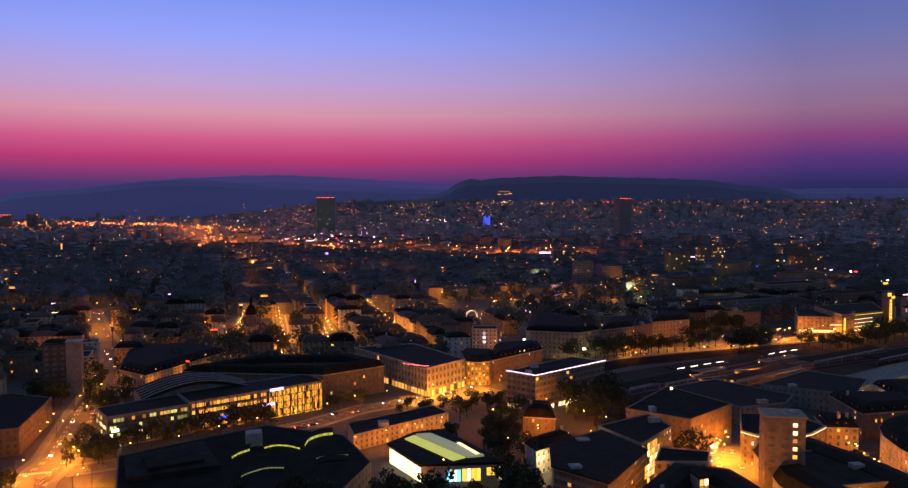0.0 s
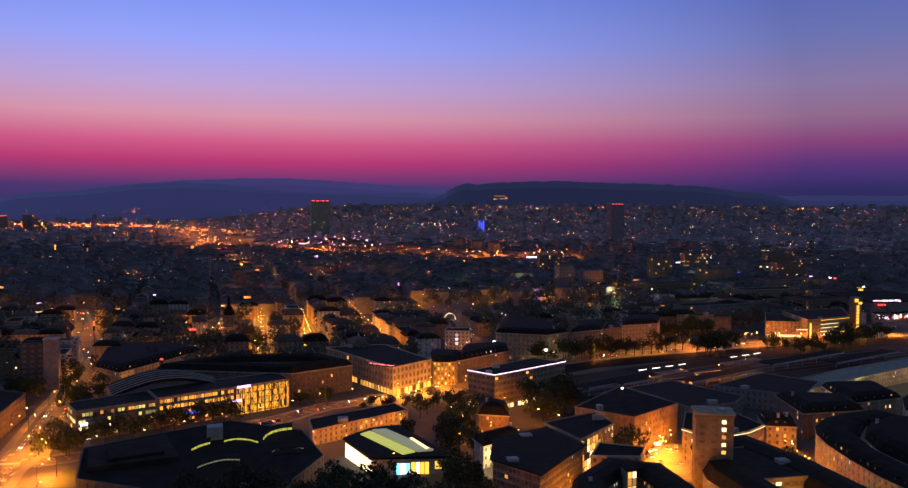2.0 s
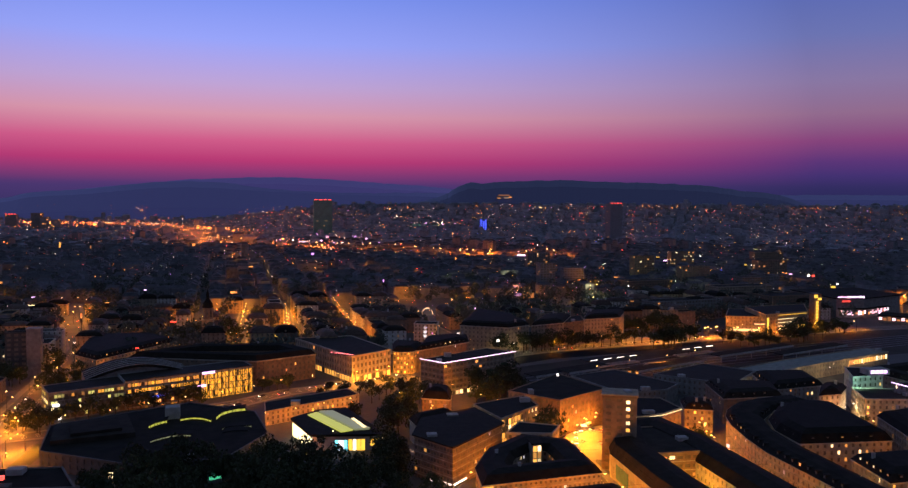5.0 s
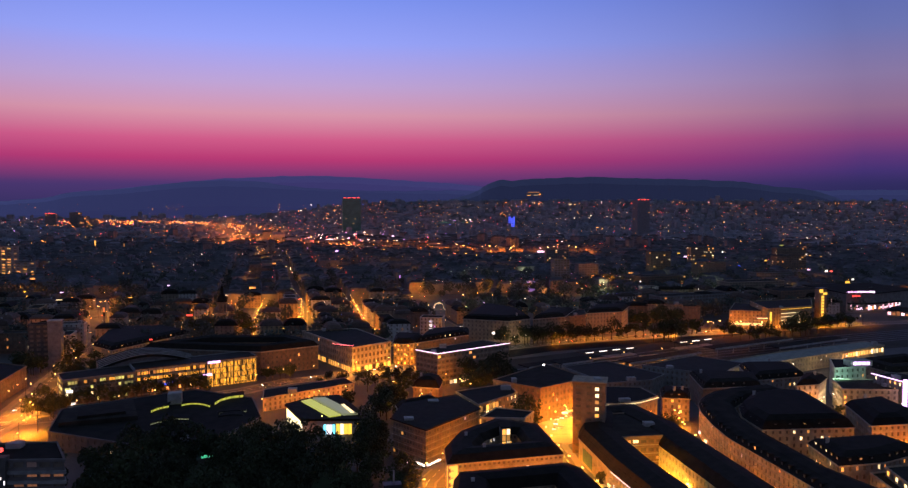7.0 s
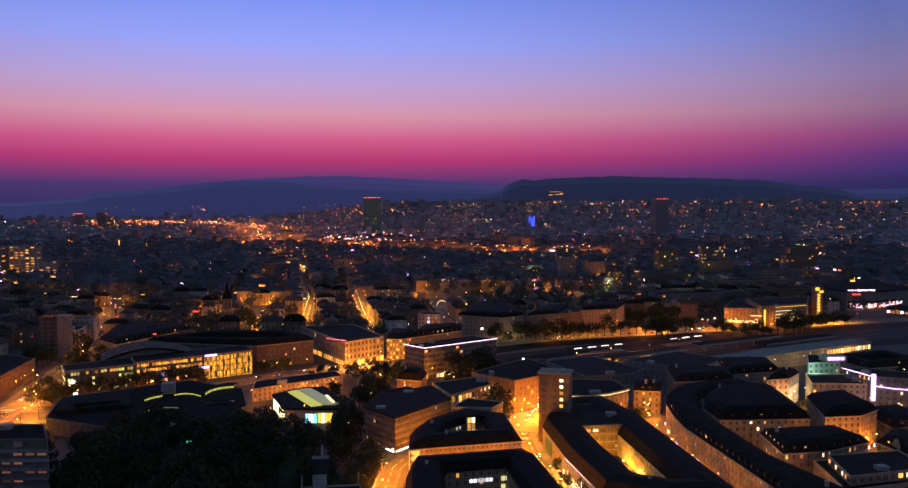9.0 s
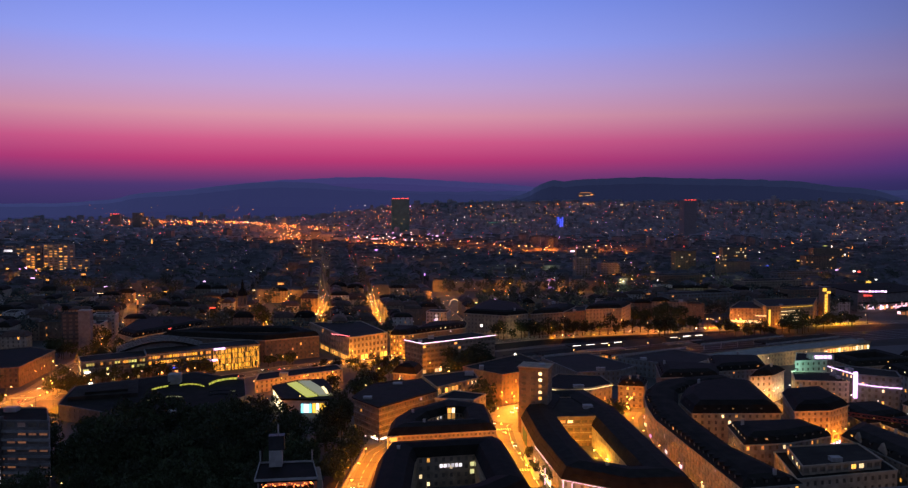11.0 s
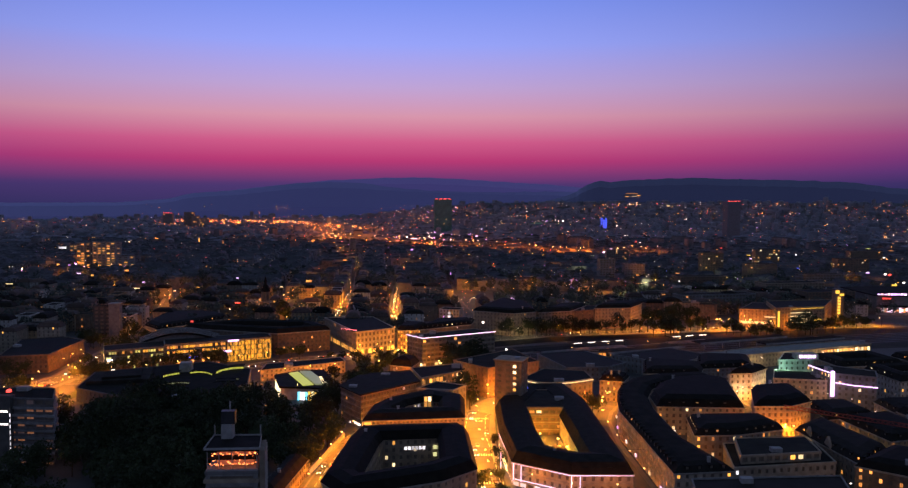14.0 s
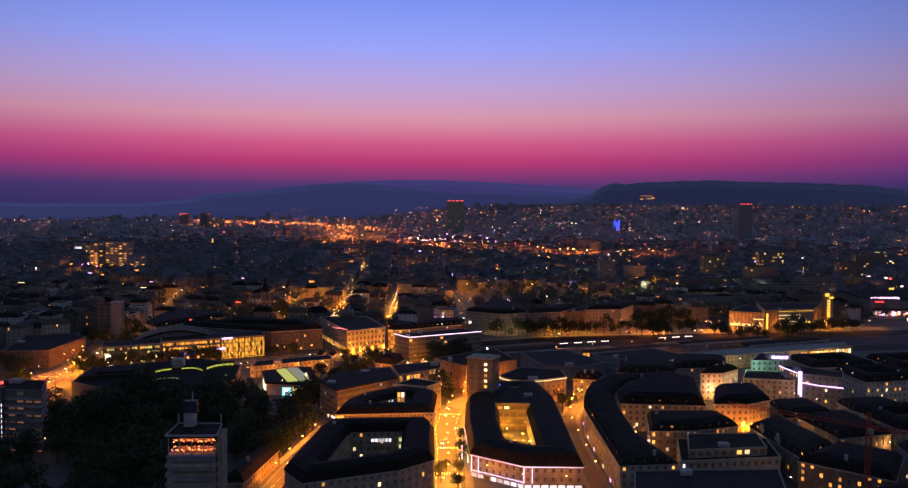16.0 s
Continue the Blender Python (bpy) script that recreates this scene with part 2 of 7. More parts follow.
def window_mesh(w, h, glass):
    """A pane with its frame and one mullion, shared by all windows of that size and light."""
    key = (round(w, 2), round(h, 2), glass)
    if key not in WIN:
        bm = bmesh.new()
        quad(bm, (-w / 2, 0, 0), (w / 2, 0, 0), (w / 2, 0, h), (-w / 2, 0, h), 0)
        f = 0.09
        for x0, x1, z0, z1 in ((-w / 2, -w / 2 + f, 0, h), (w / 2 - f, w / 2, 0, h), (-w / 2, w / 2, 0, f), (-w / 2, w / 2, h - f, h), (-f / 2, f / 2, 0, h)):
            quad(bm, (x0, 0.05, z0), (x1, 0.05, z0), (x1, 0.05, z1), (x0, 0.05, z1), 1)
        me = bpy.data.meshes.new("window")
        bm.to_mesh(me)
        bm.free()
        me.materials.append(M[glass])
        me.materials.append(M["frame"])
        WIN[key] = me
    return WIN[key]


rng = random.Random(7)
# middle of the camera's path; walls turned to it get window parts and dormers
VIEW_POINT = Vector((95, -90))


def facade(bm, a, b, z0, z1, storey, bay, ww, wh, parent, panes, lit, kinds, origin, shop=None, sill=0.9):
    """One wall with real openings between the corners a and b (outside to the right of a->b); panes: windows as parts of their own."""
    a, b = Vector(a), Vector(b)
    L = (b - a).length
    u = (b - a) / L
    n = Vector((u.y, -u.x))
    nf, nb = max(1, round((z1 - z0) / storey)), max(1, int(L / bay))
    fh, bw = (z1 - z0) / nf, L / nb
    ww, wh = min(ww, bw * 0.86), min(wh, fh * 0.85)
    ox, oy, oz = origin

    def P(s, z, d=0.0):
        q = a + u * s - n * d
        return (q.x - ox, q.y - oy, z - oz)

    turn = math.atan2(u.y, u.x) + math.pi
    sees = n.dot(VIEW_POINT - (a + b) / 2) > 0
    for i in range(nf):
        f0, f1 = z0 + i * fh, z0 + (i + 1) * fh
        s0 = f0 + min(sill, fh - wh - 0.15)
        s1 = s0 + wh
        if i == 0 and shop:
            s0, s1 = f0 + 0.3, f1 - 0.6
        quad(bm, P(0, f0), P(L, f0), P(L, s0), P(0, s0))
        quad(bm, P(0, s1), P(L, s1), P(L, f1), P(0, f1))
        w2 = (bw * 0.82 if (i == 0 and shop) else ww) / 2
        for k in range(nb + 1):
            e0 = 0 if k == 0 else (k - 0.5) * bw + w2
            e1 = L if k == nb else (k + 0.5) * bw - w2
            quad(bm, P(e0, s0), P(e1, s0), P(e1, s1), P(e0, s1))
        for k in range(nb):
            c = (k + 0.5) * bw
            d = 0.28
            quad(bm, P(c - w2, s0), P(c + w2, s0), P(c + w2, s0, d), P(c - w2, s0, d))
            quad(bm, P(c - w2, s1, d), P(c + w2, s1, d), P(c + w2, s1), P(c - w2, s1))
            quad(bm, P(c - w2, s0), P(c - w2, s0, d), P(c - w2, s1, d), P(c - w2, s1))
            quad(bm, P(c + w2, s0, d), P(c + w2, s0), P(c + w2, s1), P(c + w2, s1, d))
            kind = "glass"
            if i == 0 and shop:
                kind = shop if rng.random() < 0.8 else "glass"
            elif rng.random() < lit:
                kind = rng.choice(kinds)
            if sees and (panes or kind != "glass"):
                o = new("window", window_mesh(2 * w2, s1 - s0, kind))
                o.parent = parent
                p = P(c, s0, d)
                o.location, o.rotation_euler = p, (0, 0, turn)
            else:
                quad(bm, P(c - w2, s0, d), P(c + w2, s0, d), P(c + w2, s1, d), P(c - w2, s1, d), 1)


DORM = {}


def dormer_mesh(kind, roofm):
    if (kind, roofm) not in DORM:
        bm = bmesh.new()
        box(bm, -0.8, -2.2, 0, 0.8, 0.0, 1.7, 0)
        quad(bm, (-0.55, 0.02, 0.35), (0.55, 0.02, 0.35), (0.55, 0.02, 1.45), (-0.55, 0.02, 1.45), 1)
        box(bm, -1.0, -2.4, 1.7, 1.0, 0.2, 1.85, 0)
        me = bpy.data.meshes.new("dormer")
        bm.to_mesh(me)
        bm.free()
        me.materials.append(M[roofm])
        me.materials.append(M[kind])
        DORM[kind, roofm] = me
    return DORM[kind, roofm]


FOOT = []


def inside(x, y, poly):
    hit = False
    for i in range(len(poly)):
        (x0, y0), (x1, y1) = poly[i - 1], poly[i]
        if (y0 > y) != (y1 > y) and x < (x1 - x0) * (y - y0) / (y1 - y0) + x0:
            hit = not hit
    return hit


def cornice(loc, z, th):
    """The pale stone cornice under the eaves, in two steps."""
    bm = bmesh.new()
    rows = [at(loc, z - 0.9), at(inset(loc, -0.25), z - 0.8), at(inset(loc, -0.3), z - 0.45), at(inset(loc, -0.55), z - 0.35), at(inset(loc, -0.58), z + 0.04), at(inset(loc, -0.4), z + 0.06)]
    for a, b in zip(rows[:-1], rows[1:]):
        ring_faces(bm, a, b)
    bmesh.ops.remove_doubles(bm, verts=bm.verts[:], dist=0.001)
    part("cornice", bm, M["stone_trim"], th, "pale stone cornice")


def building(name, label, poly, top, roof="mansard", wall=CREAM, roofm="slate", storey=3.3, bay=3.2, ww=1.3, wh=1.8, lit=0.06, kinds=LIT, court=0.0,
             panes=False, shop=None, dormers=0.0, rise=3.4, bottom=None, category="building", group="", lit_side=None, plant=True, bands=False):
    """A house on the outline poly with its wall, roof, windows, dormers and rooftop boxes. court: depth of the wings round a courtyard."""
    poly = ccw(poly)
    FOOT.append(inset(poly, -1.5))
    cx, cy = sum(p[0] for p in poly) / len(poly), sum(p[1] for p in poly) / len(poly)
    g = min(ground_z(*p) for p in poly) - 0.3 if bottom is None else bottom
    o = (cx, cy, g)
    th = new(name)
    th.location = o
    tagged(th, label, category, group)
    loc = [(x - cx, y - cy) for x, y in poly]
    bm = bmesh.new()
    n = len(poly)
    for i in range(n):
        facade(bm, poly[i], poly[(i + 1) % n], g, top, storey, bay, ww, wh, th, panes, lit, kinds, o, shop)
    if court:
        inn = inset(poly, court)
        for i in range(n):
            facade(bm, inn[(i + 1) % n], inn[i], g, top, storey, bay, ww, wh, th, False, lit * 1.5, kinds, o)
    z = top - g
    part("wall", bm, [wall, M["glass"]], th)
    if panes or bands:
        # string courses between the storeys
        nf = max(1, round(z / storey))
        for k in range(1, nf):
            bm = bmesh.new()
            zz = k * z / nf
            o1, o2 = inset(loc, -0.16), inset(loc, 0.02)
            ring_faces(bm, at(o2, zz - 0.14), at(o1, zz - 0.14))
            ring_faces(bm, at(o1, zz - 0.14), at(o1, zz + 0.14))
            ring_faces(bm, at(o1, zz + 0.14), at(o2, zz + 0.14))
            bmesh.ops.remove_doubles(bm, verts=bm.verts[:], dist=0.001)
            part("string_course", bm, M["stone_trim"], th)
    bm = bmesh.new()
    if court:
        ring_faces(bm, at(inset(loc, -0.5), z), at(inset(loc, 2.0), z + rise))
        ring_faces(bm, at(inset(loc, 2.0), z + rise), at(inset(loc, court / 2), z + rise * 1.25))
        ring_faces(bm, at(inset(loc, court / 2), z + rise * 1.25), at(inset(loc, court - 2.0), z + rise))
        ring_faces(bm, at(inset(loc, court - 2.0), z + rise), at(inset(loc, court + 0.4), z))
        cornice(loc, z, th)
    elif roof == "flat":
        bp = bmesh.new()
        ring_faces(bp, at(inset(loc, -0.25), z - 0.5), at(inset(loc, -0.25), z + 0.5))
        ring_faces(bp, at(inset(loc, -0.25), z + 0.5), at(inset(loc, 0.3), z + 0.5))
        ring_faces(bp, at(inset(loc, 0.3), z + 0.5), at(inset(loc, 0.3), z))
        ring_faces(bp, at(loc, z - 0.5), at(inset(loc, -0.25), z - 0.5))
        bmesh.ops.remove_doubles(bp, verts=bp.verts[:], dist=0.001)
        part("parapet", bp, wall, th)
        bm.faces.new([bm.verts.new(p) for p in at(inset(loc, 0.3), z)])
    else:
        wid = min(math.dist(loc[i], loc[(i + 1) % n]) for i in range(n))
        d1 = min(2.0, wid * 0.2)
        d2 = min(6.0, wid * 0.42)
        if group:
            ring_faces(bm, at(loc, z - 0.3), at(inset(loc, -0.5), z - 0.3))
            ring_faces(bm, at(inset(loc, -0.5), z - 0.3), at(inset(loc, -0.5), z))
        else:
            cornice(loc, z, th)
        ring_faces(bm, at(inset(loc, -0.5), z), at(inset(loc, d1), z + rise * 0.8))
        ring_faces(bm, at(inset(loc, d1), z + rise * 0.8), at(inset(loc, d2), z + rise * 1.15))
        bm.faces.new([bm.verts.new(p) for p in at(inset(loc, d2), z + rise * 1.15)])
    bmesh.ops.remove_doubles(bm, verts=bm.verts[:], dist=0.001)
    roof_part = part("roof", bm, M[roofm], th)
    if dormers and roof != "flat":
        for i in range(n):
            a, b = Vector(loc[i]), Vector(loc[(i + 1) % n])
            L = (b - a).length
            u = (b - a) / L
            nn = Vector((u.y, -u.x))
            if nn.dot(VIEW_POINT - Vector((cx, cy))) < 0 or L < 7:
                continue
            for k in range(int((L - 4) / dormers)):
                p = a + u * (3 + (k + 0.5) * dormers) - nn * 0.8
                d = new("dormer", dormer_mesh(rng.choice(kinds) if rng.random() < lit * 1.6 else "glass", roofm))
                d.parent = roof_part
                d.location, d.rotation_euler = (p.x, p.y, z + 0.7), (0, 0, math.atan2(u.y, u.x) + math.pi)
    if plant:
        dc = inset(loc, court / 2) if court else inset(loc, 4)
        for k in range(2 if panes else 1):
            i = rng.randrange(n)
            p = Vector(dc[i]).lerp(Vector(dc[(i + 1) % n]), rng.uniform(0.2, 0.8))
            bm = bmesh.new()
            if roof == "flat" and not court:
                w, d, h = rng.uniform(1.2, 3), rng.uniform(1.2, 2.5), rng.uniform(1.2, 2.4)
                box(bm, p.x - w, p.y - d, z, p.x + w, p.y + d, z + h)
                box(bm, p.x - w - 0.1, p.y - d - 0.1, z + h, p.x + w + 0.1, p.y + d + 0.1, z + h + 0.15)
                part("roof_plant", bm, M["concrete"], roof_part)
            else:
                zz = z + rise * 0.9
                box(bm, p.x - 0.6, p.y - 0.45, zz - 0.6, p.x + 0.6, p.y + 0.45, zz + 2.2)
                box(bm, p.x - 0.7, p.y - 0.55, zz + 2.2, p.x + 0.7, p.y + 0.55, zz + 2.4)
                part("chimney", bm, M["concrete"], roof_part)
    return th


def strip(name, pts, thick, material, parent, label=""):
    """A tube of light along the points, in the parent's space."""
    cu = bpy.data.curves.new(name, "CURVE")
    cu.dimensions, cu.bevel_depth, cu.bevel_resolution, cu.fill_mode = "3D", thick, 1, "FULL"
    sp = cu.splines.new("POLY")
    sp.points.add(len(pts) - 1)
    for q, p in zip(sp.points, pts):
        q.co = (*p, 1)
    cu.materials.append(M[material])
    ob = new(name, cu)
    ob.parent = parent
    if label:
        ob["label"] = label
    return ob


def rel(th, p):
    return (p[0] - th.location.x, p[1] - th.location.y, p[2] - th.location.z)

# ---- ground, streets, river ----
def build_ground():
    xs = np.concatenate([np.linspace(-4200, -400, 39), np.linspace(-380, 800, 60), np.linspace(900, 4600, 38)])
    ys = np.concatenate([np.linspace(-700, 180, 12), np.linspace(200, 480, 29), np.linspace(520, 5000, 60)])
    verts = [(float(x), float(y), ground_z(x, y)) for y in ys for x in xs]
    nx = len(xs)
    faces = [(j * nx + i, j * nx + i + 1, (j + 1) * nx + i + 1, (j + 1) * nx + i) for j in range(len(ys) - 1) for i in range(nx - 1)]
    me = bpy.data.meshes.new("ground")
    me.from_pydata(verts, [], faces)
    me.materials.append(M["ground"])
    tagged(new("ground", me), "dark city ground between the houses", "ground", kind="structure")


build_ground()


def road(name, pts, width, label, material="asphalt", lift=0.06, category="road", kerb=0.0):
    """A strip along the points, following the ground; kerb: width of raised pavements on both sides."""
    def sides(off0, off1, up, nm, matn, lab, cat):
        v, f = [], []
        fine = []
        for a, b in zip(pts[:-1], pts[1:]):
            k = max(1, int(math.dist(a, b) / 12))
            fine += [(a[0] + (b[0] - a[0]) * t / k, a[1] + (b[1] - a[1]) * t / k) for t in range(k)]
        fine.append(pts[-1])
        for i, p in enumerate(fine):
            d = Vector(fine[min(i + 1, len(fine) - 1)]) - Vector(fine[max(i - 1, 0)])
            d.normalize()
            s = Vector((d.y, -d.x))
            for o in (off0, off1):
                q = Vector(p) + s * o
                v.append((q.x, q.y, ground_z(q.x, q.y) + up))
        n = len(fine)
        f = [(2 * i, 2 * i + 1, 2 * i + 3, 2 * i + 2) for i in range(n - 1)]
        if up > 0.1:
            m = len(v)
            v += [(x, y, z - 0.3) for x, y, z in v]
            f += [(2 * i, 2 * i + 2, m + 2 * i + 2, m + 2 * i) for i in range(n - 1)]
            f += [(2 * i + 1, m + 2 * i + 1, m + 2 * i + 3, 2 * i + 3) for i in range(n - 1)]
        me = bpy.data.meshes.new(nm)
        me.from_pydata(v, [], f)
        me.materials.append(M[matn])
        return tagged(new(nm, me), lab, cat, kind="structure")
    sides(-width / 2, width / 2, lift, name, material, label, category)
    if kerb:
        sides(width / 2, width / 2 + kerb, lift + 0.14, "pavement", "paving", "pale stone pavement beside the road", "pavement")
        sides(-width / 2 - kerb, -width / 2, lift + 0.14, "pavement", "paving", "pale stone pavement beside the road", "pavement")


AVENUE = [(-113, 290), (-123, 364), (-121, 401), (-132, 490), (-142, 586), (-153, 650), (-204, 802), (-250, 950)]
FRONT = [(-112, 378), (-67, 396), (-38, 420), (-3, 440), (24, 466), (53, 478)]
PLAZA = [(53, 478), (76, 484), (98, 500), (108, 508)]
QUAY = [(165, 560), (231, 592), (278, 606), (334, 617), (397, 634), (462, 647), (580, 668), (800, 700)]
MAIN = [(170, 60), (169, 170), (166, 220), (162, 262), (163, 300), (176, 332), (192, 358)]
WEST = [(90, 60), (94.5, 165), (96, 200), (97.5, 225), (101, 252), (108, 268)]
SHOPS = [(236, 60), (233, 175), (229, 247), (231, 290), (236, 312), (243, 328)]
S1 = [(86, 620), (76, 690), (67, 800), (55, 943), (41, 1162), (25, 1450)]
S2 = [(160, 690), (155, 720), (132, 882), (94, 1148), (65, 1400)]
S3 = [(20, 610), (13, 720), (4, 860), (-22, 1012), (-55, 1250)]
S6 = [(-24, 628), (-29, 700), (-40, 872)]
S5 = [(-57, 1340), (-95, 1500), (-150, 1680), (-225, 2250)]
S4 = [(-116, 600), (-80, 672), (-71, 778), (-75, 876), (-90, 1068), (-115, 1330)]
PINKST = [(296, 236), (318, 254), (332, 300), (330, 344), (334, 385)]
road("road", AVENUE, 17, "wide asphalt avenue lit orange by street lamps", kerb=4)
road("road", FRONT, 12, "asphalt street lit orange before the glass office hall", kerb=3)
road("road", PLAZA, 30, "paved square lit yellow before the hotel", "paving", 0.1)
road("road", QUAY, 13, "riverside road lit orange by street lamps", kerb=3)
road("road", MAIN, 15, "busy asphalt street lit bright orange between the blocks", kerb=3.5, lift=0.08)
road("road", WEST, 6.5, "asphalt street lit orange beside the dark garden", kerb=1.0)
road("road", SHOPS, 7, "narrow shopping street with lit shop fronts", kerb=2.2)
road("road", PINKST, 8, "narrow street lit before the red-lit hotel", kerb=2)
for s in (S1, S2, S3, S4, S5, S6):
    road("road", s, 11, "straight residential street lit orange", kerb=2)
road("road", [(104, 258), (121, 280), (134, 296)], 6, "narrow lane lit orange between the offices", lift=0.05)
road("road", [(170, 304), (182, 326), (194, 362)], 32, "paved square lit yellow at the foot of the tower", "paving", 0.12, "pavement")
road("water", [(140, 520), (222, 566), (294, 584), (372, 602), (560, 636), (800, 668)], 24, "dark river between the quay road and the railway", "water", 0.04, "water")
road("road", [(-108, 322), (-103, 372)], 20, "wide paved junction lit orange", lift=0.07)
road("lawn", [(-88, 330), (-88.5, 366)], 9, "dark lawn beside the junction", "grass", 0.07, "lawn")


def marking(pts, offs, width, dash, gap, material, lift, label):
    """Painted lines or rails along a street, at the given offsets from its middle."""
    v, f = [], []
    for a, b in zip(pts[:-1], pts[1:]):
        a, b = Vector(a), Vector(b)
        L = (b - a).length
        u = (b - a) / L
        s = Vector((u.y, -u.x))
        for o in offs:
            q = 0.0
            while q < L:
                e = min(L, q + dash)
                k = len(v)
                for t, w in ((q, -width / 2), (q, width / 2), (e, width / 2), (e, -width / 2)):
                    c = a + u * t + s * (o + w)
                    v.append((c.x, c.y, ground_z(c.x, c.y) + lift))
                f.append((k, k + 1, k + 2, k + 3))
                q = e + gap
    me = bpy.data.meshes.new("road_marking")
    me.from_pydata(v, [], f)
    me.materials.append(M[material])
    tagged(new("road_marking", me), label, "road marking", kind="structure")


RAIL = (-2.6, -1.2, 1.2, 2.6)
marking(MAIN, RAIL, 0.16, 9, 0, "darkmetal", 0.1, "steel tram rails let into the asphalt")
marking(MAIN, (-5.2, 5.2), 0.3, 6, 3, "paint", 0.1, "white dashed lane lines on the asphalt")
marking(AVENUE[:6], RAIL, 0.16, 9, 0, "darkmetal", 0.08, "steel tram rails let into the asphalt")
marking(AVENUE[:6], (-5.4, -4.0, 4.0, 5.4), 0.25, 4, 5, "paint", 0.08, "white dashed lane lines on the asphalt")
marking(FRONT, (-2.9, 0, 2.9), 0.25, 3, 4, "paint", 0.08, "white dashed lane lines on the asphalt")
marking(QUAY, (-2.2, 2.2), 0.25, 4, 5, "paint", 0.08, "white dashed lane lines on the asphalt")
marking(WEST, (0,), 0.25, 4, 4, "paint", 0.08, "white dashed lane lines on the asphalt")
for cx, cy, ux, uy in ((-121, 352, 1, 0.1), (-124, 378, 1, 0.1), (-113, 366, 0.2, 1), (167, 226, 1, 0), (163, 292, 1, 0.1), (168, 188, 1, 0)):
    marking([(cx - ux * 6.5, cy - uy * 6.5), (cx + ux * 6.5, cy + uy * 6.5)], (0,), 3.2, 0.55, 0.6, "paint", 0.12, "zebra crossing painted on the asphalt")


# ---- street lamps ----
def lamp_kind(watts, hung, tint=(1.0, 0.26, 0.014), down=0):
    """A street lamp on a pole, or hung from a wire across the street."""
    th = new("street_lamp")
    bm = bmesh.new()
    if hung:
        tagged(th, "street lamp hung from a wire across the street, some added as fill", "street lamp", "hanging street lamps")
        box(bm, -8.5, -0.03, 9.3, 8.5, 0.03, 9.36)
        part("wire", bm, M["darkmetal"], th)
        x = 0.0
    else:
        tagged(th, "slim steel street lamp with an orange glowing head", "street lamp", "street lamps")
        bmesh.ops.create_cone(bm, segments=8, radius1=0.14, radius2=0.07, depth=9, cap_ends=True, matrix=Matrix.Translation((0, 0, 4.5)))
        part("pole", bm, M["darkmetal"], th)
        bm = bmesh.new()
        box(bm, -0.05, -0.05, 8.9, 3.2, 0.05, 9.0)
        part("arm", bm, M["darkmetal"], th)
        x = 3.2
    bm = bmesh.new()
    bmesh.ops.create_uvsphere(bm, u_segments=8, v_segments=6, radius=0.32, matrix=Matrix.Translation((x, 0, 8.85)) @ Matrix.Diagonal((1.3, 1, 0.7, 1)))
    part("lamp_head", bm, M["lamp" if tint[1] < 0.5 else "lamp_w"], th, "glowing lamp head")
    ld = bpy.data.lights.new("street_light", "POINT")
    ld.energy, ld.color, ld.shadow_soft_size = watts * 1.15, tint, 0.5
    lo = new("bulb", ld)
    lo.parent = th
    lo.location = (x, 0, 7.4)
    if down:
        # most of the light is thrown down on the road by the reflector
        sd = bpy.data.lights.new("street_reflector", "SPOT")
        sd.energy, sd.color, sd.shadow_soft_size, sd.spot_size, sd.spot_blend = down * 1.5, tint, 0.4, radians(158), 0.7
        so = new("reflector", sd)
        so.parent = th
        so.location = (x, 0, 8.0)
    return th


LAMPS = {"bright": [lamp_kind(3600, True, (1.0, 0.31, 0.017), 19000)], "middle": [lamp_kind(3000, True, down=15000)], "dim": [lamp_kind(3600, True)], "faint": [lamp_kind(1900, True)],
         "mast": [lamp_kind(4200, False, (1.0, 0.25, 0.013), 16000)], "quay": [lamp_kind(4500, False, (1.0, 0.265, 0.014), 27000)], "plaza": [lamp_kind(4600, False, (1.0, 0.31, 0.017), 18000)], "low_mast": [lamp_kind(2800, False, down=9000)], "flood": [lamp_kind(1500, True, (1.0, 0.7, 0.34))], "pale": [lamp_kind(700, True, (1.0, 0.5, 0.17))], "white": [lamp_kind(4200, True, (1.0, 0.66, 0.3))]}


def lamps_along(pts, step, off, first=8, kind="middle"):
    carry, side = first, 1
    for a, b in zip(pts[:-1], pts[1:]):
        a, b = Vector(a), Vector(b)
        L = (b - a).length
        u = (b - a) / L
        s = Vector((u.y, -u.x))
        while carry < L:
            p = a + u * carry + s * off * side
            turn = math.degrees(math.atan2(-s.y * side, -s.x * side))
            m = pose(p.x, p.y, ground_z(p.x, p.y), 0, 0, turn)
            if len(LAMPS[kind]) == 1:
                LAMPS[kind].append(LAMPS[kind][0])
                LAMPS[kind][0].matrix_basis = m
            else:
                copy_thing(LAMPS[kind][0], m)
            side = -side
            carry += step
        carry -= L


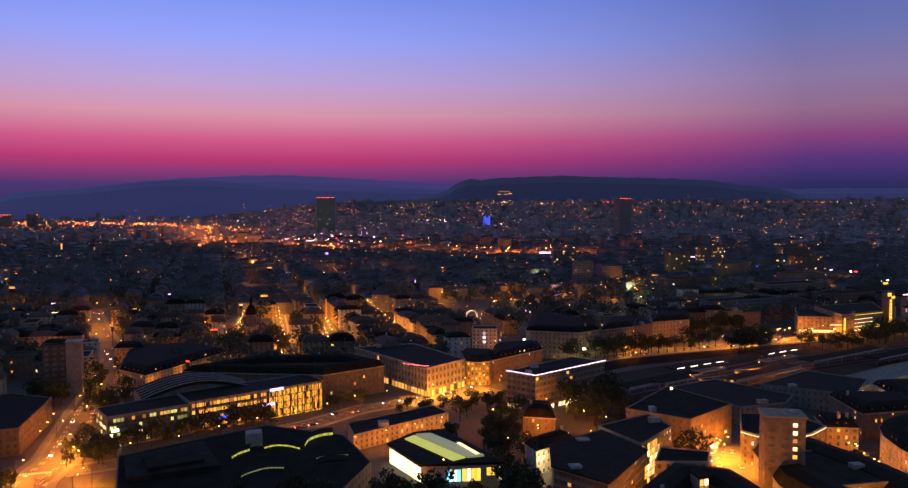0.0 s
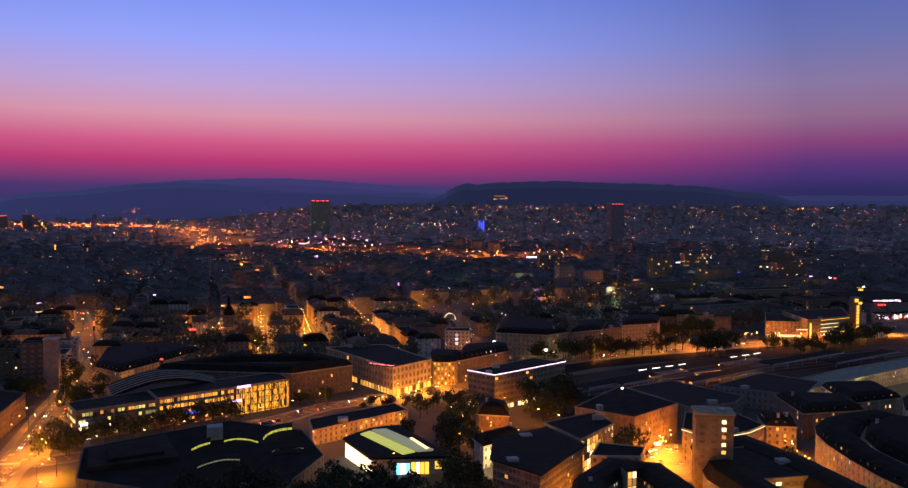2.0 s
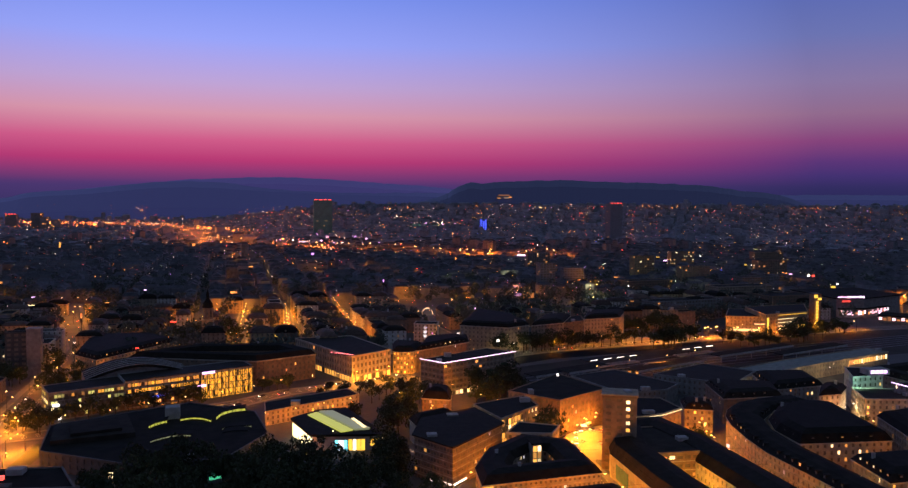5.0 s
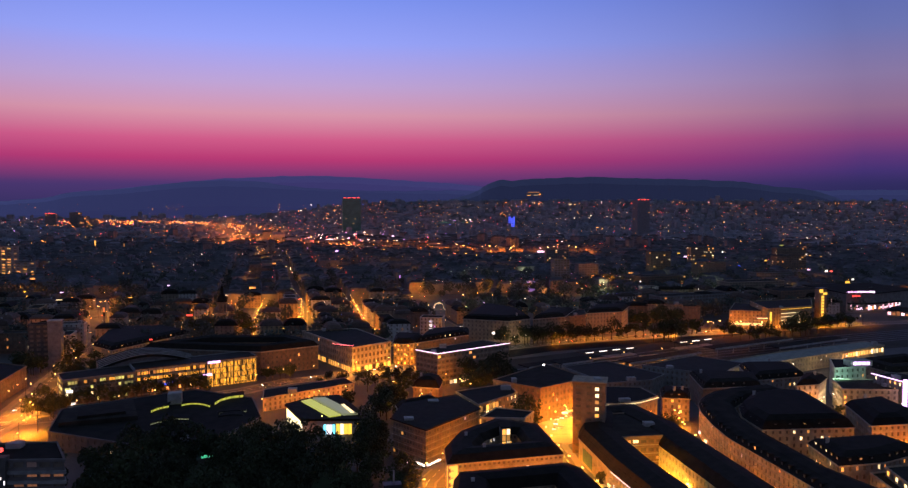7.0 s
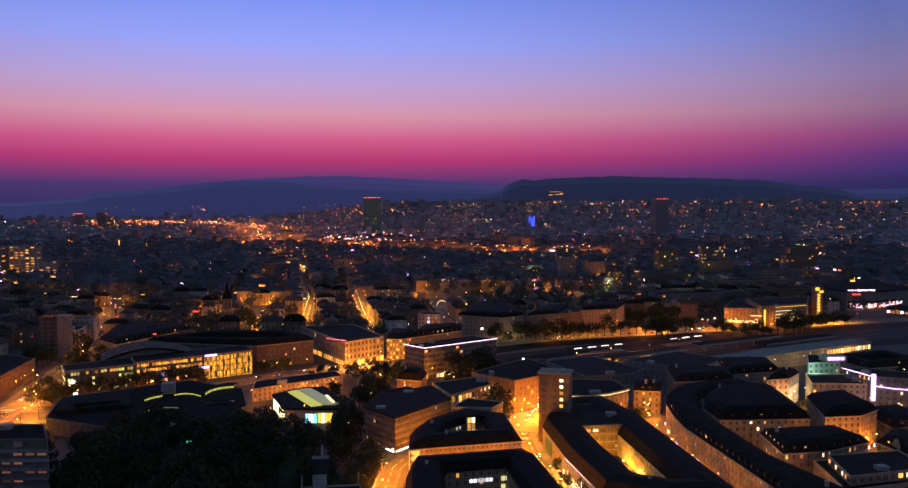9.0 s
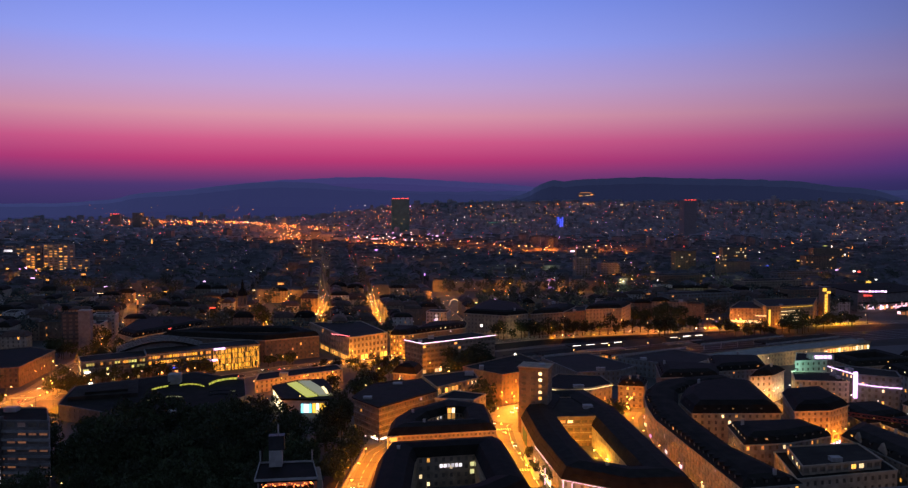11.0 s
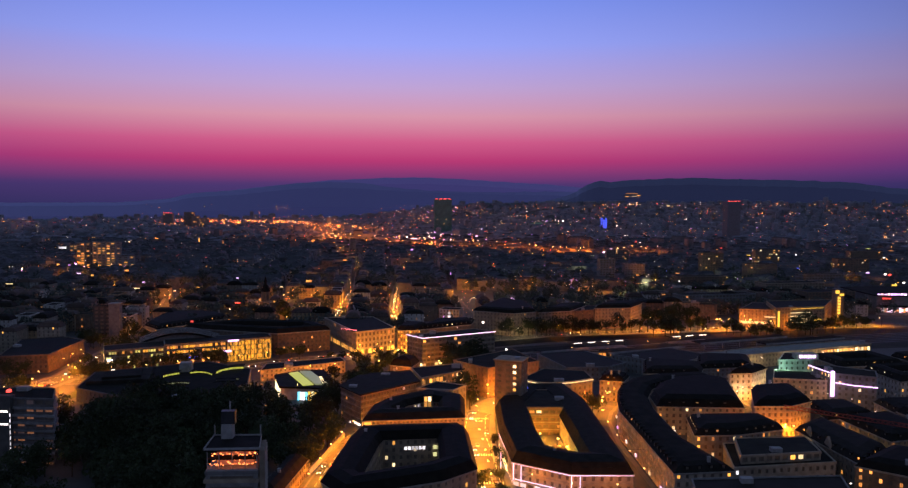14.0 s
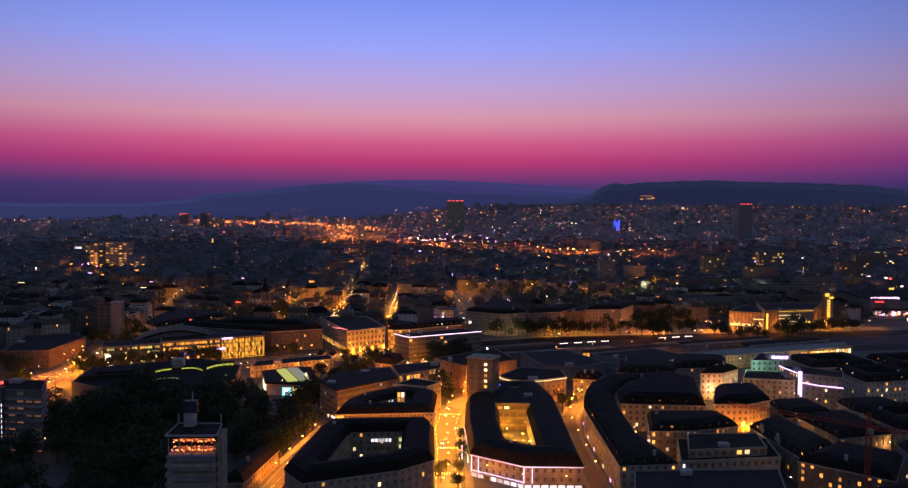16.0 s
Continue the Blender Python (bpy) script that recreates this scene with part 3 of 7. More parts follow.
lamps_along(AVENUE[:3], 24, 6.5, 8, "quay")
lamps_along(AVENUE[2:5], 28, 7.0, 8, "low_mast")
lamps_along(AVENUE[4:], 46, 7.5, 8, "dim")
lamps_along(FRONT, 22, 0, 6, "dim")
lamps_along([(-100, 342), (-95, 340)], 10, 0, 2, "quay")
lamps_along([(-113, 385), (-94, 354)], 36, 0, 0, "quay")
lamps_along([(-92, 316), (-84, 315)], 12, 0, 2, "plaza")
lamps_along(PLAZA, 14, 5, 4, "plaza")
lamps_along([(112, 502), (135, 512), (165, 540)], 26, 3, 4, "dim")
lamps_along(QUAY[1:7], 24, 4.5, 8, "quay")
lamps_along(MAIN[1:], 16, 0, 4, "bright")
lamps_along(WEST[1:], 20, 0, 6, "middle")
lamps_along([(107, 261), (122, 281), (135, 298)], 13, 0, 3, "dim")
lamps_along([(112, 228), (135, 231), (158, 236)], 15, 0, 4, "dim")
lamps_along(SHOPS[1:], 24, 0, 8, "faint")
lamps_along([(116, 300), (140, 318), (160, 340)], 16, 0, 4, "dim")
lamps_along([(150, 346), (176, 338), (198, 356)], 16, 2, 4, "dim")
lamps_along([(126, 440), (134, 428), (142, 402), (150, 390)], 16, 0, 4, "dim")
lamps_along(S1[:4], 24, 0, 8, "bright")
lamps_along(S1[3:], 34, 0, 8, "dim")
lamps_along(S2, 90, 0, 8, "dim")
lamps_along(S3[:3], 24, 0, 8, "bright")
lamps_along(S3[2:], 50, 0, 8, "dim")
lamps_along(S6, 26, 0, 8, "bright")
lamps_along(S5[:3], 30, 0, 8, "bright")
lamps_along(S5[2:], 90, 0, 8, "dim")
lamps_along(S4[:4], 28, 0, 8, "bright")
lamps_along(S4[3:], 40, 0, 8, "dim")
# flood lamps added to brighten the school's corner
lamps_along([(184, 584), (200, 577), (216, 588)], 14, 0, 4, "flood")
lamps_along(PINKST, 22, 0, 6, "middle")
lamps_along([(-350, 790), (-260, 775), (-170, 772), (-90, 780)], 60, 0, 8, "dim")
lamps_along([(-95, 655), (0, 640), (80, 630)], 40, 0, 8, "dim")
lamps_along([(-104, 510), (-80, 546), (-62, 590)], 30, 0, 8, "dim")
lamps_along([(398, 642), (416, 640)], 16, 0, 4, "low_mast")
lamps_along([(310, 640), (345, 650)], 22, 4, 4, "mast")
lamps_along([(300, 975), (360, 940), (420, 930)], 30, 0, 8, "middle")
lamps_along([(-20, 1070), (120, 1060), (250, 1040)], 60, 0, 8, "dim")
# lamps from here on are mostly added as fill for dim lanes and facades
lamps_along([(86, 362), (100, 380), (128, 372), (146, 356)], 26, 0, 4, "dim")
lamps_along([(14, 378), (40, 393), (68, 411)], 18, 0, 4, "dim")
lamps_along([(230, 480), (300, 512), (350, 535)], 36, 5, 8, "low_mast")
lamps_along([(300, 420), (330, 392), (352, 382)], 24, 0, 6, "white")
lamps_along([(312, 420), (394, 454), (479, 492)], 30, 0, 6, "flood")
lamps_along([(252, 262), (258, 232), (262, 196)], 26, 0, 6, "faint")
lamps_along([(308, 244), (312, 200)], 24, 0, 6, "faint")
lamps_along([(322, 340), (340, 350), (360, 366)], 13, 0, 4, "flood")
lamps_along([(178, 318), (184, 340), (196, 352)], 14, 0, 4, "middle")
lamps_along([(30, 330), (58, 338), (78, 348)], 18, 0, 6, "dim")
lamps_along([(92, 330), (120, 346)], 20, 0, 6, "white")
lamps_along([(238, 326), (244, 330)], 8, 0, 2, "middle")
lamps_along([(124, 342), (118, 372), (96, 400), (92, 430)], 20, 0, 6, "dim")
lamps_along([(-160, 700), (-60, 715), (60, 712), (150, 705)], 46, 0, 8, "dim")
lamps_along([(-300, 880), (-160, 876), (0, 872), (140, 870)], 55, 0, 8, "dim")
lamps_along([(140, 620), (148, 660), (156, 690)], 26, 0, 8, "dim")
lamps_along([(-360, 640), (-260, 655), (-170, 662)], 48, 0, 8, "dim")

# ---- the large buildings ----
building("office_wing", "dark wing of the office hall with a lit top storey", [(-102, 412), (-66.2, 431.8), (-76, 455), (-112, 432)], 16.5, "flat",
         GREY, "slate", 4.6, 3.6, 3.0, 2.4, 0.0, plant=False)
hall = building("office_hall", "long glass-fronted office hall with golden lit storeys", [(-66, 432), (3, 471), (-6, 492), (-75.8, 455)], 17.5, "flat",
                GREY, "metalroof", 4.6, 3.6, 3.0, 2.9, 0.0, plant=False)
building("corner_block", "dark-roofed corner block beside the avenue, facade lit orange", [(-124, 535), (-104, 513), (-64, 585), (-90, 612), (-134, 610)], 16, wall=CREAM, dormers=5)
building("row_block", "long brown stone block behind the office hall", [(-81, 511), (-38, 498), (4, 486), (42, 507), (22, 535), (-41, 540)], 18, wall=BROWN, lit=0.05, court=12)
building("hotel", "stone hotel with a facade lit bright yellow", [(26, 568), (67, 488), (95, 512), (69, 575)], 19, "flat", wall=CREAM, storey=4.2, bay=3.6, ww=2.0, wh=2.6, lit=0.02, kinds=["lit_orange", "lit_warm"], shop="lit_warm", bands=True)
building("corner_house", "rounded corner house lit by warm facade lamps", [(97, 516), (104, 512), (112, 514), (121, 538), (100, 548)], 17, wall=OCHRE, bay=2.2, lit=0.6, kinds=["lit_warm"])
building("row_house", "brown stone row house", [(114, 516), (158, 549), (161, 574), (127, 566)], 17, wall=BROWN, dormers=5)
neonb = building("office_block", "flat-roofed office block edged with a white neon tube", [(110, 457), (123, 441), (177, 475), (161, 493)], 22, "flat", SAND, "gravel", 3.6, 3.2, 2.4, 1.7, 0.06, shop="lit_white", panes=True)
strip("neon_tube", [rel(neonb, (p[0], p[1], 22.7)) for p in ((109.6, 457), (123, 440.6), (177.6, 475))], 0.28, "neon", neonb, "white-pink neon tube along the roof edge")
building("school", "large stone public building with a hipped roof", [(160, 602), (197, 584), (218, 597), (216, 650), (189, 690)], 22, wall=SAND, lit=0.04)
building("stone_block", "stone block on the quay with even windows", [(221, 600), (252, 612), (272, 655), (245, 650)], 21, wall=SAND, lit=0.03)
building("stone_block", "stone block on the quay lit orange at its end", [(278, 632), (314, 640), (332, 676), (294, 672)], 21, wall=SAND, lit=0.03)
building("warehouse", "dark windowless link building between the stone blocks", [(254, 616), (276, 628), (284, 662), (268, 655)], 20, "flat", BROWN, lit=0.0, bay=8)
building("garden_building", "low cream building with lit ground-floor windows beside the gallery", [(17, 386), (41, 402), (69, 420), (63, 436), (15, 408)], 9, "flat", CREAM, lit=0.08, kinds=["lit_warm"])
building("office_block", "brown stone office block with a wide dark roof", [(148, 367), (170, 343), (203, 366), (188, 408)], 21, "flat", BROWN, "gravel", lit=0.05, bay=3.0)
building("stair_house", "stone house with a brightly lit glass stairwell", [(131, 308), (155, 331), (153, 352), (123, 337)], 22, "flat", SAND, lit=0.4, kinds=["lit_white", "lit_warm"])
building("corner_office", "stone corner office block above a lit shop front", [(88, 289), (102, 269), (130, 302), (122, 330), (95, 315)], 21, "flat", SAND, "gravel", storey=3.1, bay=2.0, ww=1.75, wh=1.6, lit=0.03, rise=3, panes=True)
building("court_block", "cream court block with a curved dark roof", [(108, 234), (157, 242), (156, 279), (136, 291), (116, 271), (109, 254)], 17.5, wall=CREAM, storey=2.9, bay=2.0, ww=1.1, wh=1.4, lit=0.05, court=13, rise=3, panes=True)
building("court_block", "block round a courtyard with a wide dark roof", [(115, 135), (150, 153), (163, 167), (159, 215), (155, 224), (109, 217), (106, 199), (104, 150)], 17, wall=SAND, lit=0.10, court=14, rise=3.6, kinds=["lit_green", "lit_white", "lit_warm"])
tower = building("office_tower", "slim stone office tower with lit windows", [(172.8, 285.8), (186.9, 280.6), (191, 291.9), (177, 297)], 37.0, "flat", BROWN, "gravel", 3.1, 5.0, 2.4, 1.4, 0.0, ["lit_white", "lit_warm"])
ncourt = building("shop_block", "shopping block round a lit courtyard with neon-edged shop fronts", [(178, 186), (201, 171), (226, 172), (222, 279), (214, 318), (186, 316), (173, 275), (174, 229)], 14, wall=CREAM, lit=0.03, court=17, rise=4.5, shop="lit_cool", dormers=5, bands=True)
building("court_wing", "brick cross wing closing the lit courtyard", [(186, 260), (211, 261), (211, 300), (187, 299)], 18, "flat", BROWN, "gravel", storey=3.4, bay=3.2, ww=2.6, wh=1.5, lit=0.05, bands=True)
rnd = building("rounded_block", "rounded block with a line of light under its roof", [(191, 335), (194, 328), (199, 323), (206, 321), (220, 326), (233, 335), (231, 357), (206, 363)], 17, "flat", SAND, "slate", lit=0.02)
strip("cove_light", [rel(rnd, p) for p in ((190.5, 335, 16.6), (193.6, 327.6, 16.6), (198.8, 322.5, 16.6), (206, 320.4, 16.6), (220.2, 325.4, 16.6), (233.4, 334.6, 16.6))], 0.22, "cove", rnd, "warm line of light under the eaves")
building("long_block", "long stone block along the shopping street with dormers", [(235.5, 255), (240, 162), (264, 166), (254, 207), (253, 262), (255, 284), (262, 305), (278, 322), (305, 330), (302, 347), (275, 339.5), (263, 334), (254, 325), (247, 313), (242, 298), (238, 277)], 18, wall=CREAM, roofm="gravel", lit=0.07, dormers=5, shop="lit_warm", bands=True, rise=2.6)
building("row_block", "large block under one broad dark roof, a few windows lit", [(256, 264), (300, 263), (309, 318), (293, 325), (277, 318.5), (264, 303), (257, 285)], 18.5, wall=CREAM, lit=0.14, kinds=["lit_white", "lit_warm"], dormers=7, rise=4.6)
building("corner_house", "pale house at the street's end, its front lit yellow", [(238, 341), (252, 337), (258, 352), (244, 359)], 15, wall=CREAM, lit=0.08, panes=True, dormers=4)
building("row_block", "dark-roofed block with lit attic windows", [(262, 214), (282, 216), (306, 226), (302, 246), (266, 243)], 18, wall=GREY, lit=0.3, kinds=["lit_white", "lit_warm", "lit_orange"], dormers=5)
pent = building("row_block", "pale stepped block with roof terraces and a broad dark roof", [(268, 178), (313, 187), (316, 216), (274, 212)], 15, "flat", CREAM, "gravel", lit=0.06, plant=False)
building("penthouse", "set-back penthouse with a flat dark roof", [(272.5, 183), (308, 190), (310.5, 212), (278, 208.5)], 18.4, "flat", SAND, "gravel", 3.0, 3.4, 2.4, 2.0, 0.25, ["lit_warm", "lit_white"], bottom=14.9)
building("row_block", "block with a blue-grey sheet roof and a lit glazed storey", [(240, 128), (296, 132), (302, 158), (244, 152)], 19, "flat", GREY, "metalroof", lit=0.25, kinds=["lit_green", "lit_warm"])
building("hotel", "hotel with a facade lit orange and glowing red shop fronts", [(302, 253), (320, 254), (334, 264), (336, 296), (313, 290)], 22, wall=CREAM, lit=0.05, shop="neon", storey=3.0, bay=2.6, bands=True)
building("gabled_house", "stone house with two pointed gables lit from below", [(314, 232), (321, 180), (342, 203), (333, 250)], 16, wall=SAND, lit=0.05, dormers=6)
building("brick_block", "dark block with rows of orange-lit windows", [(318, 180), (347, 157), (365, 188), (344, 204)], 16, wall=BROWN, lit=0.45, bay=3.6, kinds=["lit_orange"])
building("office_block", "low orange-lit office block beside the avenue", [(-172, 400), (-141, 409), (-145, 470), (-170, 485), (-195, 470)], 14, "flat", BROWN, lit=0.02)
deck = building("parking_deck", "grey block with open concrete galleries", [(-58, 205), (-27, 203), (-37, 224), (-66, 224)], 34, "flat", mat("wall_deck_concrete", (0.14, 0.125, 0.12), 0.9), "gravel", 3.4, 4, 3.4, 2.2, 0.55, kinds=["deck_glow"])
building("insurance_block", "large dark office building with a roof of low terraces", [(-77, 322), (-86, 365), (-51, 388), (-25, 404), (12, 380), (22, 338), (6, 300), (-31, 296)], 11, "flat", mat("wall_dark_office", (0.075, 0.078, 0.085), 0.7), "gravel", lit=0.0, bay=4)
bar = building("bar_tower", "pale tower with open terraces and a red-lit rooftop bar", [(78, 97), (94, 98.5), (91, 113), (76, 112)], 38, "flat", GREY, "gravel", 3.3, 15, 13.5, 1.5, 0.0, plant=False)
building("garden_house", "plain two-storey house beside the garden street", [(78, 150), (87, 151), (89.5, 194), (80, 194)], 11, wall=SAND, lit=0.02)
building("villa", "white villa with a dark hipped roof", [(94, 335), (116, 350), (113, 360), (92, 347)], 13, wall=WHITE, lit=0.03)
building("villa", "brown villa with a steep dark roof", [(104, 395), (119, 389), (123, 408), (108, 412)], 12, wall=BROWN, lit=0.06, rise=5)
building("station_building", "long station building with a few lit windows", [(319, 426), (394, 462), (479, 500), (474, 518), (385, 482), (312, 446)], 11, "flat", SAND, "station_roof", lit=0.05, kinds=["lit_warm", "lit_white"])
building("train_shed", "long low railway shed with a dark sheet roof", [(208, 446), (224, 395), (254, 400), (268, 415), (244, 462)], 11, "flat", GREY, "metalroof", lit=0.0)
building("department_store", "pale green-lit corner store", [(358, 372), (380, 375), (390, 395), (372, 400)], 22, "flat", WHITE, lit=0.1)
building("office_block", "white house lit from the street", [(318, 344), (332, 346), (346, 361), (334, 366)], 19, wall=WHITE, lit=0.1)
building("office_block", "flat-roofed block with a yellow-lit terrace", [(343, 340), (373, 335), (383, 360), (353, 366)], 17, "flat", CREAM, lit=0.2, kinds=["lit_warm"])
building("post_office", "long office building with yellow strips of light", [(450, 627), (504, 645), (535, 700), (461, 684)], 23, "flat", OCHRE, lit=0.05)
building("brick_block", "orange-lit brick building on the station square", [(423, 650), (456, 640), (480, 690), (455, 705)], 19, "flat", SAND, lit=0.05)


for nm, pl, top, lt in (("row_block", [(350, 215), (378, 225), (372, 262), (344, 252)], 16, 0.05), ("row_block", [(384, 228), (420, 240), (412, 276), (378, 264)], 17, 0.06), ("row_block", [(342, 262), (370, 271), (367, 298), (344, 294)], 13, 0.08),
                        ("row_block", [(384, 272), (418, 284), (412, 306), (384, 300)], 13, 0.08), ("row_block", [(424, 250), (462, 262), (452, 304), (418, 290)], 18, 0.06), ("row_block", [(366, 160), (400, 172), (390, 216), (372, 206)], 16, 0.06),
                        ("row_block", [(408, 178), (440, 190), (430, 232), (396, 220)], 16, 0.06), ("row_block", [(412, 326), (452, 338), (444, 372), (408, 362)], 19, 0.1), ("row_block", [(462, 310), (500, 322), (490, 366), (456, 352)], 18, 0.08),
                        ("row_block", [(400, 378), (446, 388), (440, 424), (396, 410)], 17, 0.1), ("row_block", [(456, 372), (502, 384), (496, 424), (450, 412)], 18, 0.1), ("row_block", [(306, 372), (344, 380), (352, 412), (318, 414)], 16, 0.05),
                        ("row_block", [(268, 356), (304, 358), (314, 384), (276, 394)], 16, 0.04), ("row_block", [(512, 400), (560, 420), (548, 470), (504, 452)], 18, 0.1), ("row_block", [(300, 96), (350, 104), (346, 146), (304, 128)], 17, 0.06)):
    building(nm, "dark-roofed old town block with a few lit windows", pl, top, wall=rng.choice(WALLS), lit=lt * 1.6, dormers=6.5, court=11 if top > 16 else 0, kinds=["lit_warm", "lit_orange", "lit_white"])
# paler lamps added between the old town blocks to brighten their walls
lamps_along([(376, 214), (376, 300), (378, 320)], 30, 0, 8, "pale")
lamps_along([(418, 230), (420, 330), (404, 372)], 34, 0, 8, "pale")
lamps_along([(310, 160), (314, 228), (300, 250)], 26, 0, 8, "pale")
lamps_along([(258, 160), (262, 212), (258, 250)], 24, 0, 8, "pale")
lamps_along([(340, 210), (338, 250), (356, 316)], 28, 0, 8, "pale")
lamps_along([(310, 330), (330, 330), (380, 326), (404, 322)], 26, 0, 8, "pale")


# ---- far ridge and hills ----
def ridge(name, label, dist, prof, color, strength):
    """A hill line at a distance, glowing in the colour of its haze; prof: (bearing in degrees, height) of its crest."""
    # the haze is put into emission; the hills are no light source
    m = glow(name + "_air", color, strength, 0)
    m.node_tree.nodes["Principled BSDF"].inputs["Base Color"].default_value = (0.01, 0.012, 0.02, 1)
    v, f = [], []
    az0, az1 = prof[0][0], prof[-1][0]
    n = 240
    for i in range(n + 1):
        a = az0 + (az1 - az0) * i / n
        h = float(np.interp(a, [p[0] for p in prof], [p[1] for p in prof]))
        h += noise.noise((a * 1.3, dist, 0)) * 4 + noise.noise((a * 9, dist, 3)) * 2.5
        r = radians(a)
        for k, (dd, hh) in enumerate(((-460, -20), (-300, h * 0.4), (-110, h * 0.85), (0, h), (60, h * 0.9 - 40))):
            v.append((95 + (dist + dd) * math.sin(r), -90 + (dist + dd) * math.cos(r), hh))
    for i in range(n):
        for k in range(4):
            f.append((5 * i + k, 5 * i + 5 + k, 5 * i + 6 + k, 5 * i + 1 + k))
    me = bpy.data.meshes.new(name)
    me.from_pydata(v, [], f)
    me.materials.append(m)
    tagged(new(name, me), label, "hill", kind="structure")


CREST = [(5.3, 125), (7.0, 160), (7.9, 186), (8.3, 210), (8.7, 230), (9.2, 245), (9.7, 251), (10.3, 245), (11.5, 255), (14.3, 264), (16.3, 267), (18.3, 259), (22.2, 251), (25.9, 236), (27.7, 210), (29.4, 199), (30.4, 184), (31.1, 165), (32.1, 132), (34, 110)]
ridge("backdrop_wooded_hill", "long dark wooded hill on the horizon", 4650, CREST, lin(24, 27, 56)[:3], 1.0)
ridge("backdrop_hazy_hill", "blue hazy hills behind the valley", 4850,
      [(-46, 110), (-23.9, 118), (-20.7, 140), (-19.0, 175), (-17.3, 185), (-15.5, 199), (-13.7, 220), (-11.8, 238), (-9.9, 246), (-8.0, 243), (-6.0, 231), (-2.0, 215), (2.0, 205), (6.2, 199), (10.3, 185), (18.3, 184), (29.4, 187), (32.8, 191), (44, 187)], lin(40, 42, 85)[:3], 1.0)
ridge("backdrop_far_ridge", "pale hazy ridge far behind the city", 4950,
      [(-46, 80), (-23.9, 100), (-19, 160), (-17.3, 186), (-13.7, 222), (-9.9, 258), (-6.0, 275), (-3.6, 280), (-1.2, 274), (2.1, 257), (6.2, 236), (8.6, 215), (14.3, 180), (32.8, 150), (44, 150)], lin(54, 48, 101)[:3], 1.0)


# ---- the quarter behind: houses block by block ----
KEEP_OUT = [(-500, 1250, 55), (-439, 1214, 20), (-150, 395, 70), (-60, 440, 62), (0, 470, 50), (80, 520, 60), (140, 540, 45), (195, 640, 75), (255, 640, 50), (305, 655, 50), (480, 665, 75),
            (240, 850, 105), (310, 880, 90), (-70, 560, 62), (-15, 520, 62), (-52, 672, 42), (-152, 535, 30), (350, 560, 120), (560, 610, 90), (-308, 951, 40), (-170, 440, 60), (60, 460, 44), (-112, 492, 30), (655, 790, 66), (625, 715, 40)]


def near_street(x, y):
    best = 1e9
    for line in (S1, S2, S3, S4, S5, S6, AVENUE):
        for a, b in zip(line[:-1], line[1:]):
            a, b, p = Vector(a), Vector(b), Vector((x, y))
            t = max(0, min(1, (p - a).dot(b - a) / (b - a).length_squared))
            best = min(best, (p - a.lerp(b, t)).length)
    return best


def blocked(x, y, r=0):
    if r and near_street(x, y) < 9 + r * 0.5:
        return True
    if y < 430 and x > -130:
        return True
    if y < 690 and x > 120:
        return True
    return any(math.hypot(x - a, y - b) < k + r for a, b, k in KEEP_OUT)


# blocks are built only where the camera's path can see them
def in_view(x, y):
    return 188 - (y + 165) * 0.66 - 40 < x < y * 0.84 + 60


def shear(u, y):
    return u - 0.12 * (y - 800)


CITY = random.Random(21)
FAR_BLOCKS = []


def city_house(poly, top, far):
    w = CITY.choice(WALLS)
    rf = CITY.choice(["slate", "slate", "tile", "tile", "gravel"])
    building("town_house", CITY.choice(["plastered town house with a dark tiled roof", "old stone town house with a slate roof", "pale plastered town house in a closed street front"]),
             poly, top, "flat" if rf == "gravel" else "mansard", w, rf, 3.2, 3.6, 1.2, 1.7, CITY.choice([0.0, 0.02, 0.035, 0.06]), ["lit_warm", "lit_orange", "lit_orange", "lit_white", "lit_warm"], panes=False,
             rise=CITY.uniform(2.6, 4.5), category="house", group="houses of the quarter", plant=CITY.random() < 0.3)


